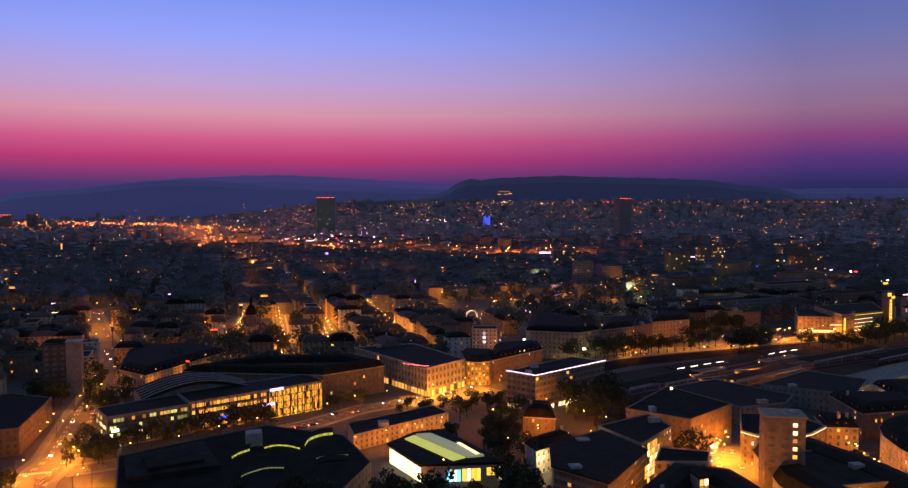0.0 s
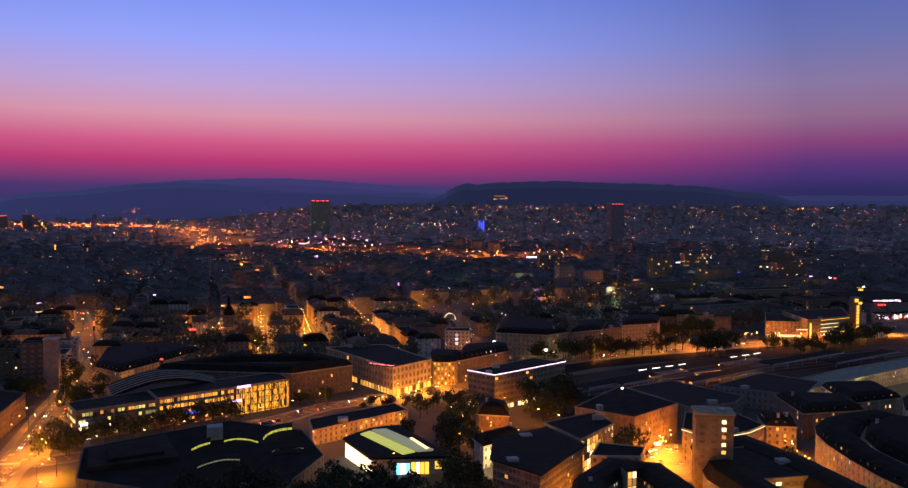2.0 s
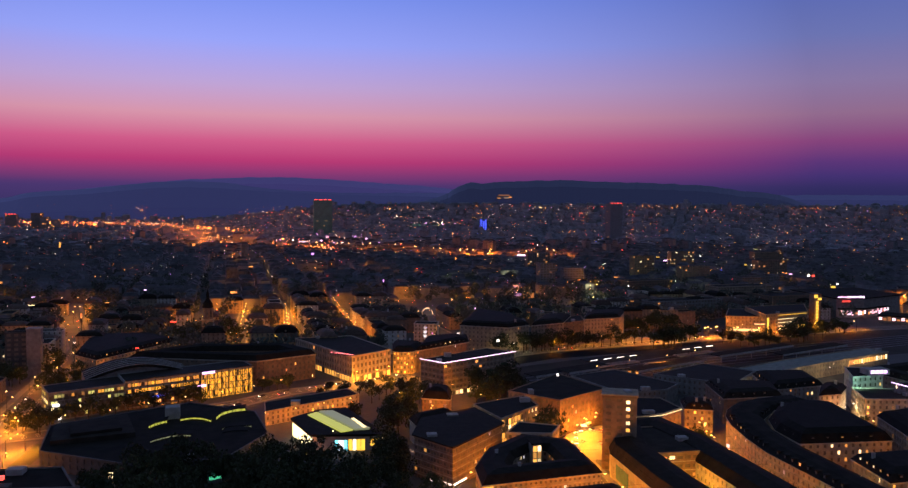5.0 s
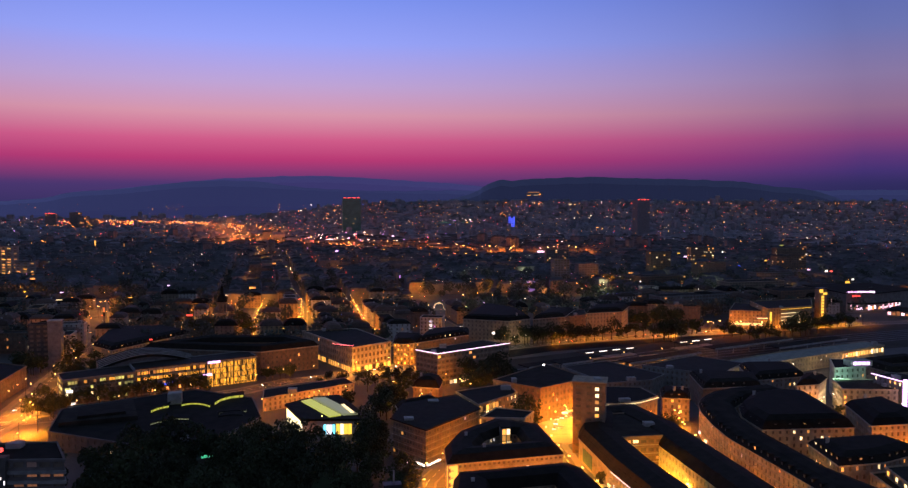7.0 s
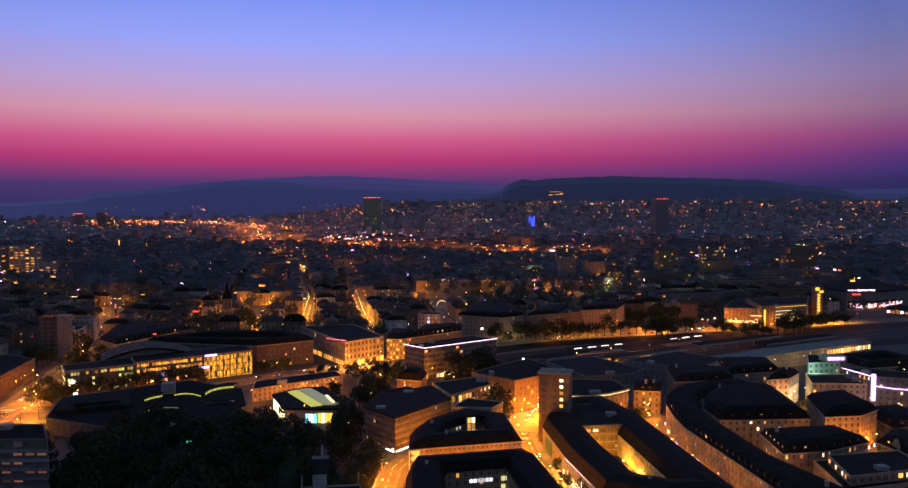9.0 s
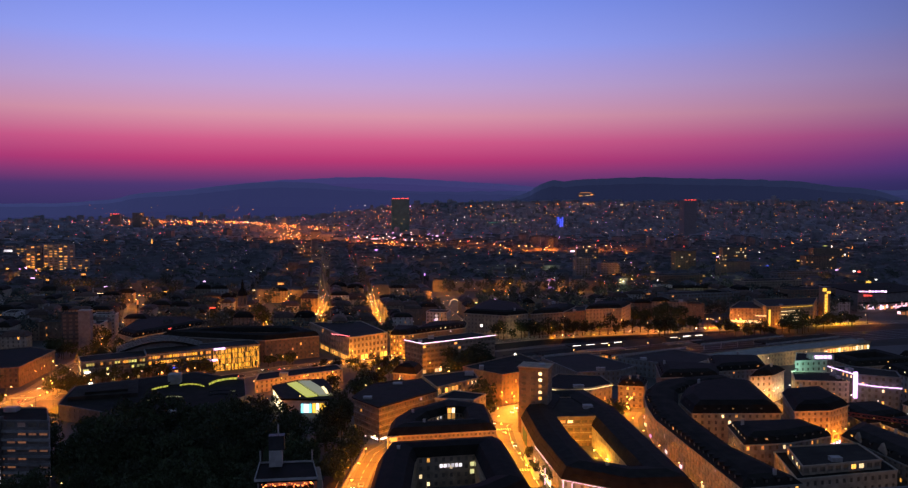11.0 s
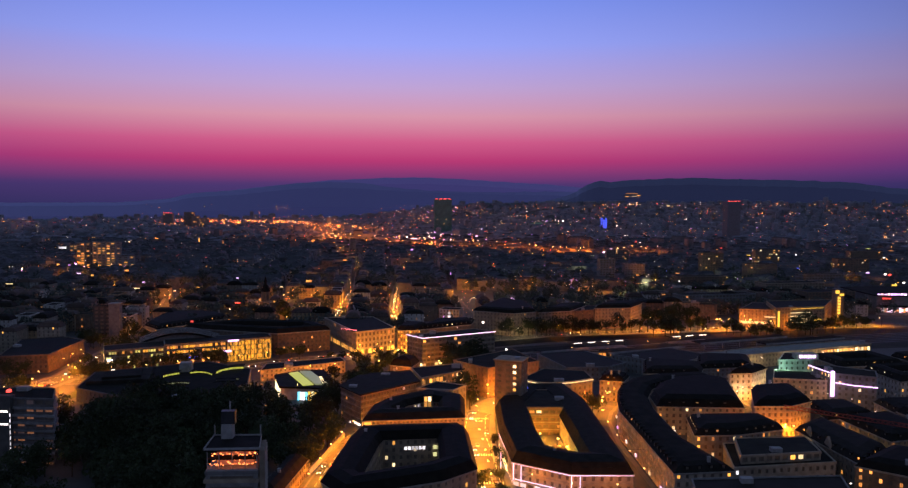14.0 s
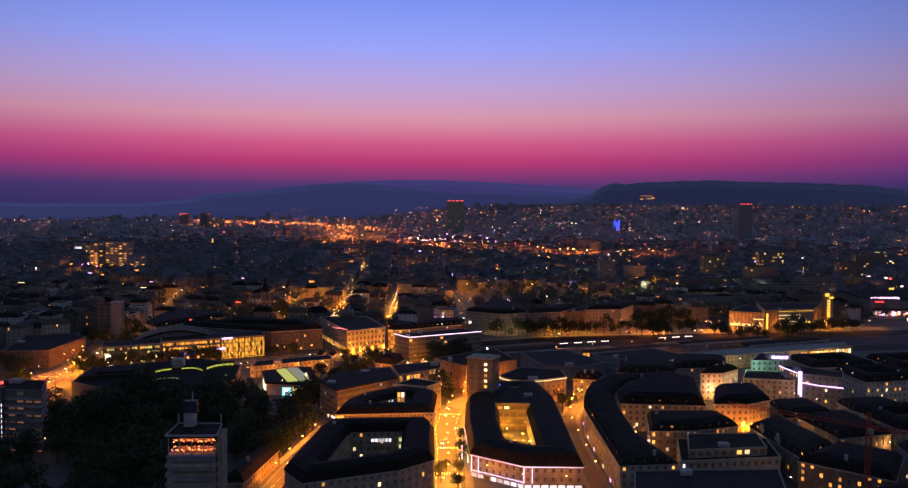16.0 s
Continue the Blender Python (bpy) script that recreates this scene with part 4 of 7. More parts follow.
US = [-1010, -930, -850, -770, -690, -605, -520, -440, -355, -265, -172, -80, 10, 64, 150, 236, 322, 410, 500, 590, 690, 790, 900, 1010, 1130, 1250, 1380]
YS = [440, 525, 610, 692, 782, 872, 965, 1065, 1170, 1285, 1405, 1530, 1660, 1800]
for j in range(len(YS) - 1):
    y0, y1 = YS[j] + 6, YS[j + 1] - 6
    for i in range(len(US) - 1):
        u0, u1 = US[i] + 7, US[i + 1] - 7
        yc, xc = (y0 + y1) / 2, shear((u0 + u1) / 2, (y0 + y1) / 2)
        if not in_view(xc, yc):
            continue
        if yc < 900:
            d = 13.0
            cells = []
            n = max(1, round((u1 - u0) / 19))
            for k in range(n):
                a, b = u0 + (u1 - u0) * k / n, u0 + (u1 - u0) * (k + 1) / n
                cells.append((a, y0, b, y0 + d))
                cells.append((a, y1 - d, b, y1))
            m = max(1, round((y1 - y0 - 2 * d) / 21))
            for k in range(m):
                a, b = y0 + d + (y1 - y0 - 2 * d) * k / m, y0 + d + (y1 - y0 - 2 * d) * (k + 1) / m
                cells.append((u0, a, u0 + d, b))
                if u1 - u0 > 45:
                    cells.append((u1 - d, a, u1, b))
            for a, p, b, q in cells:
                x, y = shear((a + b) / 2, (p + q) / 2), (p + q) / 2
                if blocked(x, y, 6) or CITY.random() < 0.1:
                    continue
                e = 0.1
                poly = [(shear(a + e, p), p + e), (shear(b - e, p), p + e), (shear(b - e, q), q - e), (shear(a + e, q), q - e)]
                city_house(poly, ground_z(x, y) + CITY.choice([12.8, 14.5, 16, 16, 17.5, 19.2]), False)
        elif not blocked(xc, yc, 10):
            FAR_BLOCKS.append((u0, y0, u1, y1))


# ---- the city beyond, too far to tell house from house ----


def far_z(x, y):
    """The ground far off, with the slope of the wooded hill."""
    d, a = math.hypot(x - 95, y + 90), math.degrees(math.atan2(x - 95, y + 90))
    h = float(np.interp(a, [p[0] for p in CREST], [p[1] for p in CREST]))
    return max(ground_z(x, y), float(np.interp(d - 4650, [-460, -300, -110, 0], [-20, h * 0.4, h * 0.85, h])))


def far_city():
    r = random.Random(5)
    v, f, mi = [], [], []

    # old: 1 takes the quarter's colours, with less haze mixed in
    def house(x, y, w, l, h, t, old=0):
        z = far_z(x, y)
        c, s = math.cos(t), math.sin(t)
        k = len(v)
        rf = w * r.uniform(0.3, 0.7)
        e = r.uniform(0.55, 1.0)
        for px, py, pz in ((-w, -l, -4), (w, -l, -4), (w, l, -4), (-w, l, -4), (-w, -l, h), (w, -l, h), (w, l, h), (-w, l, h), (0, -l * e, h + rf), (0, l * e, h + rf)):
            v.append((x + c * px - s * py, y + s * px + c * py, z + pz))
        for q in ((0, 1, 5, 4), (1, 2, 6, 5), (2, 3, 7, 6), (3, 0, 4, 7)):
            f.append(tuple(k + i for i in q))
            mi.append(2 * old)
        for q in ((5, 6, 9, 8), (7, 4, 8, 9), (4, 5, 8), (6, 7, 9)):
            f.append(tuple(k + i for i in q))
            mi.append(2 * old + 1)

    for u0, y0, u1, y1 in FAR_BLOCKS:
        n = max(2, round((u1 - u0) / 17))
        for k in range(n):
            for yy in (y0 + 7, y1 - 7):
                if r.random() < 0.88:
                    u = u0 + (u1 - u0) * (k + 0.5) / n
                    house(shear(u, yy), yy + r.uniform(-2, 2), 6.5, (u1 - u0) / n / 2, r.choice([11, 13, 14, 16, 17, 19]), math.pi / 2 + r.uniform(-0.06, 0.06), 1)
        m = max(1, round((y1 - y0 - 28) / 20))
        for k in range(m):
            for uu in (u0 + 7, u1 - 7):
                if r.random() < 0.85:
                    yy = y0 + 14 + (y1 - y0 - 28) * (k + 0.5) / m
                    house(shear(uu, yy), yy, 6.5, (y1 - y0 - 28) / m / 2, r.choice([11, 13, 14, 16, 17, 19]), 0.12 + r.uniform(-0.05, 0.05), 1)
    for _ in range(8000):
        d = 1780 + 2560 * r.random() ** 0.8
        a = radians(r.uniform(-36, 42))
        x, y = 95 + d * math.sin(a), -90 + d * math.cos(a)
        if near_yard(x, y) < 42 or abs(x - 690) < 40 and 3080 < y < 3290:
            continue
        h = r.choice([6, 7, 9, 11, 12, 14, 16]) if r.random() > 0.02 else r.uniform(22, 36)
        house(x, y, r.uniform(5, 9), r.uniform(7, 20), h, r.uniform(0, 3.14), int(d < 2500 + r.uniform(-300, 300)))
    me = bpy.data.meshes.new("distant_houses")
    me.from_pydata(v, [], f)
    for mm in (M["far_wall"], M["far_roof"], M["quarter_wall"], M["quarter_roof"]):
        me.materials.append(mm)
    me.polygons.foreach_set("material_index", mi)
    tagged(new("distant_houses", me), "countless distant houses of the city at dusk", "houses", kind="stuff")


# the tracks fan out from the station in two arms, placed to fit the camera's view
YARDS = [[(-1150, 3390), (-977, 3340), (-719, 3236), (-461, 3060), (-219, 2833)], [(-440, 3000), (-370, 2700), (-248, 2312)],
         [(-330, 2380), (-248, 2312), (-67, 2131), (90, 1973), (228, 1835), (342, 1652), (461, 1602), (560, 1640)]]


def near_yard(x, y):
    best = 1e9
    for line in YARDS:
        for a, b in zip(line[:-1], line[1:]):
            a, b, p = Vector(a), Vector(b), Vector((x, y))
            t = max(0, min(1, (p - a).dot(b - a) / (b - a).length_squared))
            best = min(best, (p - a.lerp(b, t)).length)
    return best


for line_, wide in zip(YARDS, (110, 70, 64)):
    road("railway_yard", line_, wide, "railway yard with many tracks, lit orange by tall masts", "ballast", 0.5, "railway yard")
far_city()


def lights_mesh(name, label, pts, material):
    """Many small lamps far off, each a little eight-sided lantern."""
    v, f = [], []
    for x, y, z, s in pts:
        k = len(v)
        v += [(x + s, y, z), (x, y + s, z), (x - s, y, z), (x, y - s, z), (x, y, z + s), (x, y, z - s)]
        f += [(k + a, k + b, k + c) for a, b, c in ((0, 1, 4), (1, 2, 4), (2, 3, 4), (3, 0, 4), (1, 0, 5), (2, 1, 5), (3, 2, 5), (0, 3, 5))]
    me = bpy.data.meshes.new(name)
    me.from_pydata(v, [], f)
    me.materials.append(M[material])
    tagged(new(name, me), label, "lights", kind="stuff")


def far_lights():
    r = random.Random(11)
    sets = {"orange": [], "white": [], "red": [], "blue": [], "violet": [], "pale": []}

    # up: height over the ground, raised so the camera sees it over roofs
    def put(x, y, up, size, kind):
        # lamps stand in clusters, with dark stretches between them
        if noise.noise((x / 170, y / 170, 4.0)) + 0.6 * noise.noise((x / 60, y / 60, 9.0)) < r.uniform(-0.35, 0.45):
            return
        sets[kind].append((x, y, far_z(x, y) + up, size))

    def bearing(a, d):
        return 95 + d * math.sin(radians(a)), -90 + d * math.cos(radians(a))

    sizes = [0.6, 0.7, 0.7, 0.8, 0.8, 0.9, 1, 1.1, 1.6]
    # the plain and the lower slopes
    for _ in range(14000):
        a, d = r.uniform(-35, 41), 1500 + 2750 * r.random() ** 0.7
        x, y = bearing(a, d)
        if a < -2 and d < 2500 and r.random() < 0.5:
            continue
        put(x, y, r.uniform(10, 20), d * 0.00019 * r.choice(sizes), r.choices(["orange", "white", "red", "blue", "violet"], [48, 27, 24, 1.5, 3])[0])
    # house lamps up the slope under the wooded hill, down to its foot
    for _ in range(2300):
        x, y = bearing(r.uniform(-5, 41), 3100 + 1130 * r.random() ** 0.8)
        put(x, y, r.uniform(9, 16), y * 0.0002 * r.choice(sizes), r.choices(["orange", "white", "red"], [58, 32, 10])[0])
    # villages on the hazy slopes of the valley
    for a0, a1, n in ((-23, -17, 34), (-14.8, -14.2, 8), (-13.4, -10.6, 40), (-9, -5, 34), (-5, 1, 60)):
        for _ in range(n):
            a, dd = r.uniform(a0, a1), r.uniform(-400, -270)
            x, y = bearing(a, 4850 + dd)
            z = float(np.interp(dd, [-460, -300, -110], [-20, 86, 180]))
            sets[r.choices(["orange", "white", "red"], [72, 16, 12])[0]].append((x, y, z + 8, r.choice([0.6, 0.7, 0.8, 1.1])))
    # lamps along the upper edge of the houses, thickest where the hill ends
    for a0, a1, n in ((30.5, 33.4, 70), (8, 20, 70), (20, 31, 50)):
        for _ in range(n):
            x, y = bearing(r.uniform(a0, a1), r.uniform(4180, 4240))
            sets[r.choices(["orange", "white", "red"], [80, 12, 8])[0]].append((x, y, far_z(x, y) + r.uniform(8, 13), r.choice([0.7, 0.9, 1.3])))
    # the railway yards and the main road out of the town
    for line, n, wide in zip(YARDS, (1700, 300, 1700), (26, 50, 30)):
        for _ in range(n):
            i = r.randrange(len(line) - 1)
            t = r.random()
            a, b = line[i], line[i + 1]
            x, y = a[0] + (b[0] - a[0]) * t + r.gauss(0, wide * 0.6), a[1] + (b[1] - a[1]) * t + r.gauss(0, wide)
            put(x, y, r.uniform(6, 12) if y < 2700 else r.uniform(12, 22), y * 0.00024 * r.choice([0.7, 1, 1, 1.3]), r.choices(["orange", "white", "red", "violet"], [86, 8, 5, 1.5])[0])
    # bright signs and halls round the tall glass tower
    for x0, y0, sx, sy, n, w in ((130, 2620, 50, 80, 70, [5, 4, 4, 1]), (-60, 2320, 60, 40, 50, [6, 3, 1, 1]), (40, 2150, 120, 60, 50, [4, 6, 1, 2]), (480, 3440, 90, 20, 30, [5, 2, 2, 1]), (-530, 1120, 30, 26, 26, [3, 3, 3, 2]), (-870, 2950, 120, 60, 60, [1, 6, 1, 5])):
        for _ in range(n):
            x, y = r.gauss(x0, sx), r.gauss(y0, sy)
            sets[r.choices(["white", "orange", "violet", "red"], w)[0]].append((x, y, far_z(x, y) + r.uniform(8, 20), r.choice([0.9, 1.2, 1.8])))
    # an orange boulevard on the plain east of the blue tower
    for _ in range(120):
        t = r.random()
        put(700 + 420 * t + r.gauss(0, 12), 2760 + 360 * t + r.gauss(0, 40), r.uniform(5, 12), r.choice([0.6, 0.9, 1.2]), r.choices(["orange", "white", "red"], [85, 10, 5])[0])
    # the nearer quarter: lamps of the streets and courtyards, lifted to show over the roofs
    for _ in range(7600):
        y = 560 + 1250 * r.random()
        x = r.uniform(188 - (y + 165) * 0.64, y * 0.82)
        if x < 0 and r.random() < 0.25:
            continue
        put(x, y, r.uniform(9, 20), y * 0.00024 * r.choice([0.6, 0.7, 0.8, 1, 1.3]), r.choices(["orange", "white", "red", "violet", "blue", "pale"], [50, 30, 22, 5, 1, 20 if x > 100 else 4])[0])
    # street lamps and the queue of cars in the straight streets
    for line, n, w in ((S1[:4], 90, [5, 2, 6]), (S3[:3], 50, [5, 4, 2]), (S4[1:5], 60, [9, 2, 2]), (S6, 36, [10, 2, 2])):
        for _ in range(n):
            i = r.randrange(len(line) - 1)
            t = r.random()
            a, b = line[i], line[i + 1]
            x, y = a[0] + (b[0] - a[0]) * t + r.choice([-2.5, 2.5]), a[1] + (b[1] - a[1]) * t
            k = r.choices(["orange", "white", "red"], w)[0]
            sets[k].append((x, y, ground_z(x, y) + (r.uniform(0.9, 2.2) if k == "red" else r.uniform(1, 3)), r.choice([0.2, 0.28, 0.36, 0.45])))
    for k, s, lab in (("orange", "lamp_far", "countless distant orange street lamps"), ("white", "lampw_far", "countless distant white lamps and windows"),
                      ("red", "red_far", "distant red warning lamps and tail lights"), ("pale", "pale_far", "pale greenish lamps in the farther streets"), ("blue", "blue_far", "distant blue signs"), ("violet", "violet_far", "distant violet signs")):
        lights_mesh("distant_lights", lab, sets[k], s)


M["lamp_far"] = glow("far_lamp_orange", (1.0, 0.2, 0.026), 19, 0.98, steep=3.5)
M["lampw_far"] = glow("far_lamp_white", (1.0, 0.64, 0.44), 16, 0.97, steep=3.5)
M["red_far"] = glow("far_lamp_red", (1.0, 0.06, 0.06), 8, 0.9, steep=2)
M["pale_far"] = glow("far_lamp_pale", (0.85, 1.0, 0.6), 8, 0.95, steep=3)
M["blue_far"] = glow("far_lamp_blue", (0.1, 0.15, 1.0), 6, 0.6)
M["violet_far"] = glow("far_lamp_violet", (0.75, 0.3, 1.0), 7, 0.6)
far_lights()


# ---- masts over the railway yards, and low ones added to brighten the far quarters ----
YM = random.Random(31)
mast_light = bpy.data.lights.new("mast_light", "POINT")
mast_light.energy, mast_light.color, mast_light.shadow_soft_size = 115000, (1.0, 0.2, 0.012), 1.0
low_light = bpy.data.lights.new("crossing_light", "POINT")
low_light.energy, low_light.color, low_light.shadow_soft_size = 30000, (1.0, 0.28, 0.02), 0.6
mast_mesh, head_mesh = None, None


# pale green-white fill for the far quarter, no single source known
cool_fill = bpy.data.lights.new("square_light", "POINT")
cool_fill.energy, cool_fill.color, cool_fill.shadow_soft_size = 7000, (0.95, 1.0, 0.5), 0.6


def yard_mast(x, y, low=False, bulb=None):
    h = 24
    global mast_mesh, head_mesh
    th = new("light_mast")
    th.location = (x, y, far_z(x, y))
    tagged(th, "light mast, some over the railway yard, others added to brighten far streets", "light mast", "yard masts")
    if mast_mesh is None:
        bm = bmesh.new()
        bmesh.ops.create_cone(bm, segments=6, radius1=0.35, radius2=0.18, depth=h, matrix=Matrix.Translation((0, 0, h / 2)))
        mast_mesh = part("mast", bm, M["darkmetal"], th).data
        bm = bmesh.new()
        box(bm, -1.2, -0.5, h, 1.2, 0.5, h + 0.7)
        head_mesh = part("lamp_head", bm, M["lamp"], th).data
    else:
        for nm, me in (("mast", mast_mesh), ("lamp_head", head_mesh)):
            new(nm, me).parent = th
    if low:
        th.scale = (0.5, 0.5, 0.5)
    b = new("bulb", bulb or (low_light if low else mast_light))
    b.parent = th
    b.location = (0, 0, h - 1)


for line, k, sp in zip(YARDS, (22, 10, 28), (30, 40, 24)):
    for q in range(k):
        t = (q + YM.random()) / k * (len(line) - 1)
        i = int(t)
        a, b = Vector(line[i]), Vector(line[i + 1])
        p = a.lerp(b, t - i)
        yard_mast(p.x + YM.gauss(0, sp), p.y + YM.gauss(0, sp))
# low orange masts, many added only to brighten dark quarters
for x, y in ((-495, 1150), (-540, 1230), (-610, 1335), (-200, 790), (-210, 830), (-684, 2270), (-337, 1313), (-115, 1510), (-84, 1015), (-320, 2190), (560, 2100), (-830, 1760), (430, 1640), (985, 1880), (1190, 1850), (420, 1010), (300, 968), (610, 900), (700, 1020), (760, 840), (-505, 1095), (-470, 1082), (-324, 919), (-382, 787), (-466, 1310), (-360, 1493), (-236, 673), (-600, 1010), (-420, 1010), (171, 1971), (191, 1231), (272, 1690), (240, 957), (192, 857), (294, 1232), (149, 957), (378, 1690), (119, 1356)):
    yard_mast(x, y, True)
# cool masts added to make the far quarter paler and greener
for x, y in ((181, 747), (140, 1270), (226, 990), (332, 1174), (450, 1293), (498, 1090), (621, 1193), (766, 1315), (817, 1207), (365, 864), (458, 813), (540, 900), (660, 930), (400, 980), (560, 1010), (330, 790), (880, 1080), (700, 1080), (250, 1120), (470, 1180), (760, 1180), (620, 1050)):
    yard_mast(x, y, True, cool_fill)


# ---- trees ----
def tree_kind(seed, h, spread):
    r = random.Random(seed)
    th = new("tree")
    tagged(th, "dark leafy broadleaf tree", "tree", "trees")
    bm = bmesh.new()
    bmesh.ops.create_cone(bm, segments=7, radius1=0.38, radius2=0.16, depth=h * 0.5, cap_ends=True, matrix=Matrix.Translation((0, 0, h * 0.25)))
    for _ in range(5):
        t, tilt = r.uniform(0, 360), r.uniform(25, 55)
        bmesh.ops.create_cone(bm, segments=5, radius1=0.15, radius2=0.04, depth=h * 0.4, matrix=Matrix.Translation((0, 0, h * r.uniform(0.3, 0.5))) @ pose(0, 0, 0, 0, tilt, t) @ Matrix.Translation((0, 0, h * 0.2)))
    part("trunk", bm, M["bark"], th)
    lobes = [(r.gauss(0, spread * 0.42), r.gauss(0, spread * 0.42), h * r.uniform(0.42, 0.86), spread * r.uniform(0.32, 0.55)) for _ in range(11)]
    v, f = [], []
    for _ in range(620):
        x, y, z, s = r.choice(lobes)
        d = Vector((r.gauss(0, 1), r.gauss(0, 1), r.gauss(0, 0.8))).normalized() * s * r.uniform(0.75, 1.06)
        c = Vector((x, y, z)) + d
        q = Euler((r.uniform(0, 6), r.uniform(0, 6), r.uniform(0, 6))).to_matrix()
        k, w = len(v), r.uniform(0.35, 0.75)
        v += [tuple(c + q @ Vector(p) * w) for p in ((-1, -0.4, 0), (0.1, -0.7, 0.25), (1, 0.1, 0), (0, 0.7, -0.2))]
        f.append((k, k + 1, k + 2, k + 3))
    me = bpy.data.meshes.new("crown")
    me.from_pydata(v, [], f)
    me.materials.append(M["leaf"])
    cr = new("crown", me)
    cr.parent = th
    return th


TREES = [tree_kind(1, 15, 5.2), tree_kind(2, 19, 6.2), tree_kind(3, 11, 4.0), tree_kind(4, 17, 4.6)]
WOOD = random.Random(3)
SPOTS, MORE = [], []


def plant(x, y, size=1.0, lift=0.0):
    if any(math.hypot(x - a, y - b) < 3.2 for a, b in SPOTS) or any(inside(x, y, p) for p in FOOT):
        return
    k = len(SPOTS)
    SPOTS.append((x, y))
    if k >= 300:
        MORE.append((x, y, ground_z(x, y) + lift - 0.2, WOOD.uniform(0, 6.283), size * WOOD.uniform(0.8, 1.15), k % 4))
        return
    m = pose(x, y, ground_z(x, y) + lift - 0.2, 0, 0, WOOD.uniform(0, 360))
    if k < 4:
        TREES[k].matrix_basis = m
        return
    s = size * WOOD.uniform(0.8, 1.15)
    copy_thing(TREES[k % 4], m).scale = (s, s, s)


def grove(cx, cy, rx, ry, n, size=1.0, lift=0.0):
    for _ in range(n):
        t, q = WOOD.uniform(0, 6.283), math.sqrt(WOOD.random())
        plant(cx + rx * q * math.cos(t), cy + ry * q * math.sin(t), size, lift)


def mound():
    """The old bastion under the garden trees."""
    bm = bmesh.new()
    ringp = []
    for k, (s, z) in enumerate(((1.0, 0), (0.9, 3), (0.72, 8), (0.45, 11), (0.12, 12))):
        ringp.append([(28 + 52 * s * math.cos(t / 28 * 6.2832), 246 + 56 * s * math.sin(t / 28 * 6.2832), 1.5 + z + noise.noise((t * 0.7, s * 3, 0)) * 0.8) for t in range(28)])
    for a, b in zip(ringp[:-1], ringp[1:]):
        ring_faces(bm, a, b)
    bm.faces.new([bm.verts.new(p) for p in ringp[-1]])
    me = bpy.data.meshes.new("lawn")
    bm.to_mesh(me)
    bm.free()
    me.materials.append(M["grass"])
    tagged(new("lawn", me), "dark grassy mound of the garden", "lawn", kind="structure")


mound()
grove(24, 250, 42, 42, 78, 1.05, 5)
grove(20, 170, 55, 38, 44, 0.95)
grove(-14, 222, 18, 26, 16, 1.0)
grove(72, 195, 13, 70, 40, 0.9)
grove(77, 292, 9, 34, 20, 0.95)
grove(-32, 272, 36, 26, 26, 0.95)
grove(-20, 270, 22, 30, 12, 0.9)
grove(158, 424, 19, 26, 30, 1.15)
grove(86, 362, 8, 22, 11, 0.85)
grove(58, 452, 14, 6, 8, 0.6)
grove(94, 452, 10, 8, 7, 0.7)
grove(84, 430, 8, 8, 5, 0.8)
grove(92, 385, 6, 14, 7, 0.95)
plant(66, 392, 1.0)
grove(20, 474, 12, 6, 6, 0.7)
plant(159, 313, 1.15)
plant(160, 321, 1.0)
plant(165.5, 176, 0.7)
grove(104, 425, 14, 10, 6, 0.8)
for k in range(13):
    plant(-106 + k * 6.2, 399 + k * 3.5 + WOOD.uniform(-1, 1), 0.8)
grove(-104, 392, 12, 10, 12, 0.75)
grove(-30, 438, 8, 5, 4, 0.7)
for k in range(26):
    if k < 18:
        plant(186 + k * 8.2, 578 + k * 2.1 + WOOD.uniform(-2, 2), 1.0)
    if k < 11:
        plant(190 + k * 8.2, 584 + k * 2.1 + WOOD.uniform(-2, 2), 0.95)
grove(340, 592, 18, 10, 8, 1.2)
grove(470, 608, 24, 9, 10, 1.15)
grove(400, 606, 14, 6, 3, 0.9)
grove(360, 690, 34, 14, 22, 0.95)
grove(525, 650, 30, 12, 12, 0.8)
grove(420, 589, 20, 5, 9, 0.85)
grove(492, 613, 12, 5, 5, 1.0)
grove(374, 627, 15, 4, 6, 0.85)
grove(-66, 640, 10, 14, 4, 1.25)
grove(-24, 652, 8, 12, 4, 1.25)
grove(231, 302, 3, 6, 3, 0.95)
grove(205, 236, 3, 10, 7, 0.35)
grove(266, 276, 4, 4, 2, 0.5)
grove(322, 352, 4, 4, 3, 0.7)
grove(232, 313, 2, 6, 2, 0.5)
grove(-118, 492, 8, 28, 12, 0.9)
grove(-138, 540, 5, 20, 6, 0.8)
grove(-158, 512, 14, 12, 9, 0.95)
grove(-128, 330, 10, 34, 9, 0.8)
grove(-160, 392, 16, 4, 8, 0.75)
grove(335, 320, 8, 12, 4, 0.6)
for k in range(7):
    plant(172.5 + WOOD.uniform(-1, 1), 130 + k * 18, 0.5)


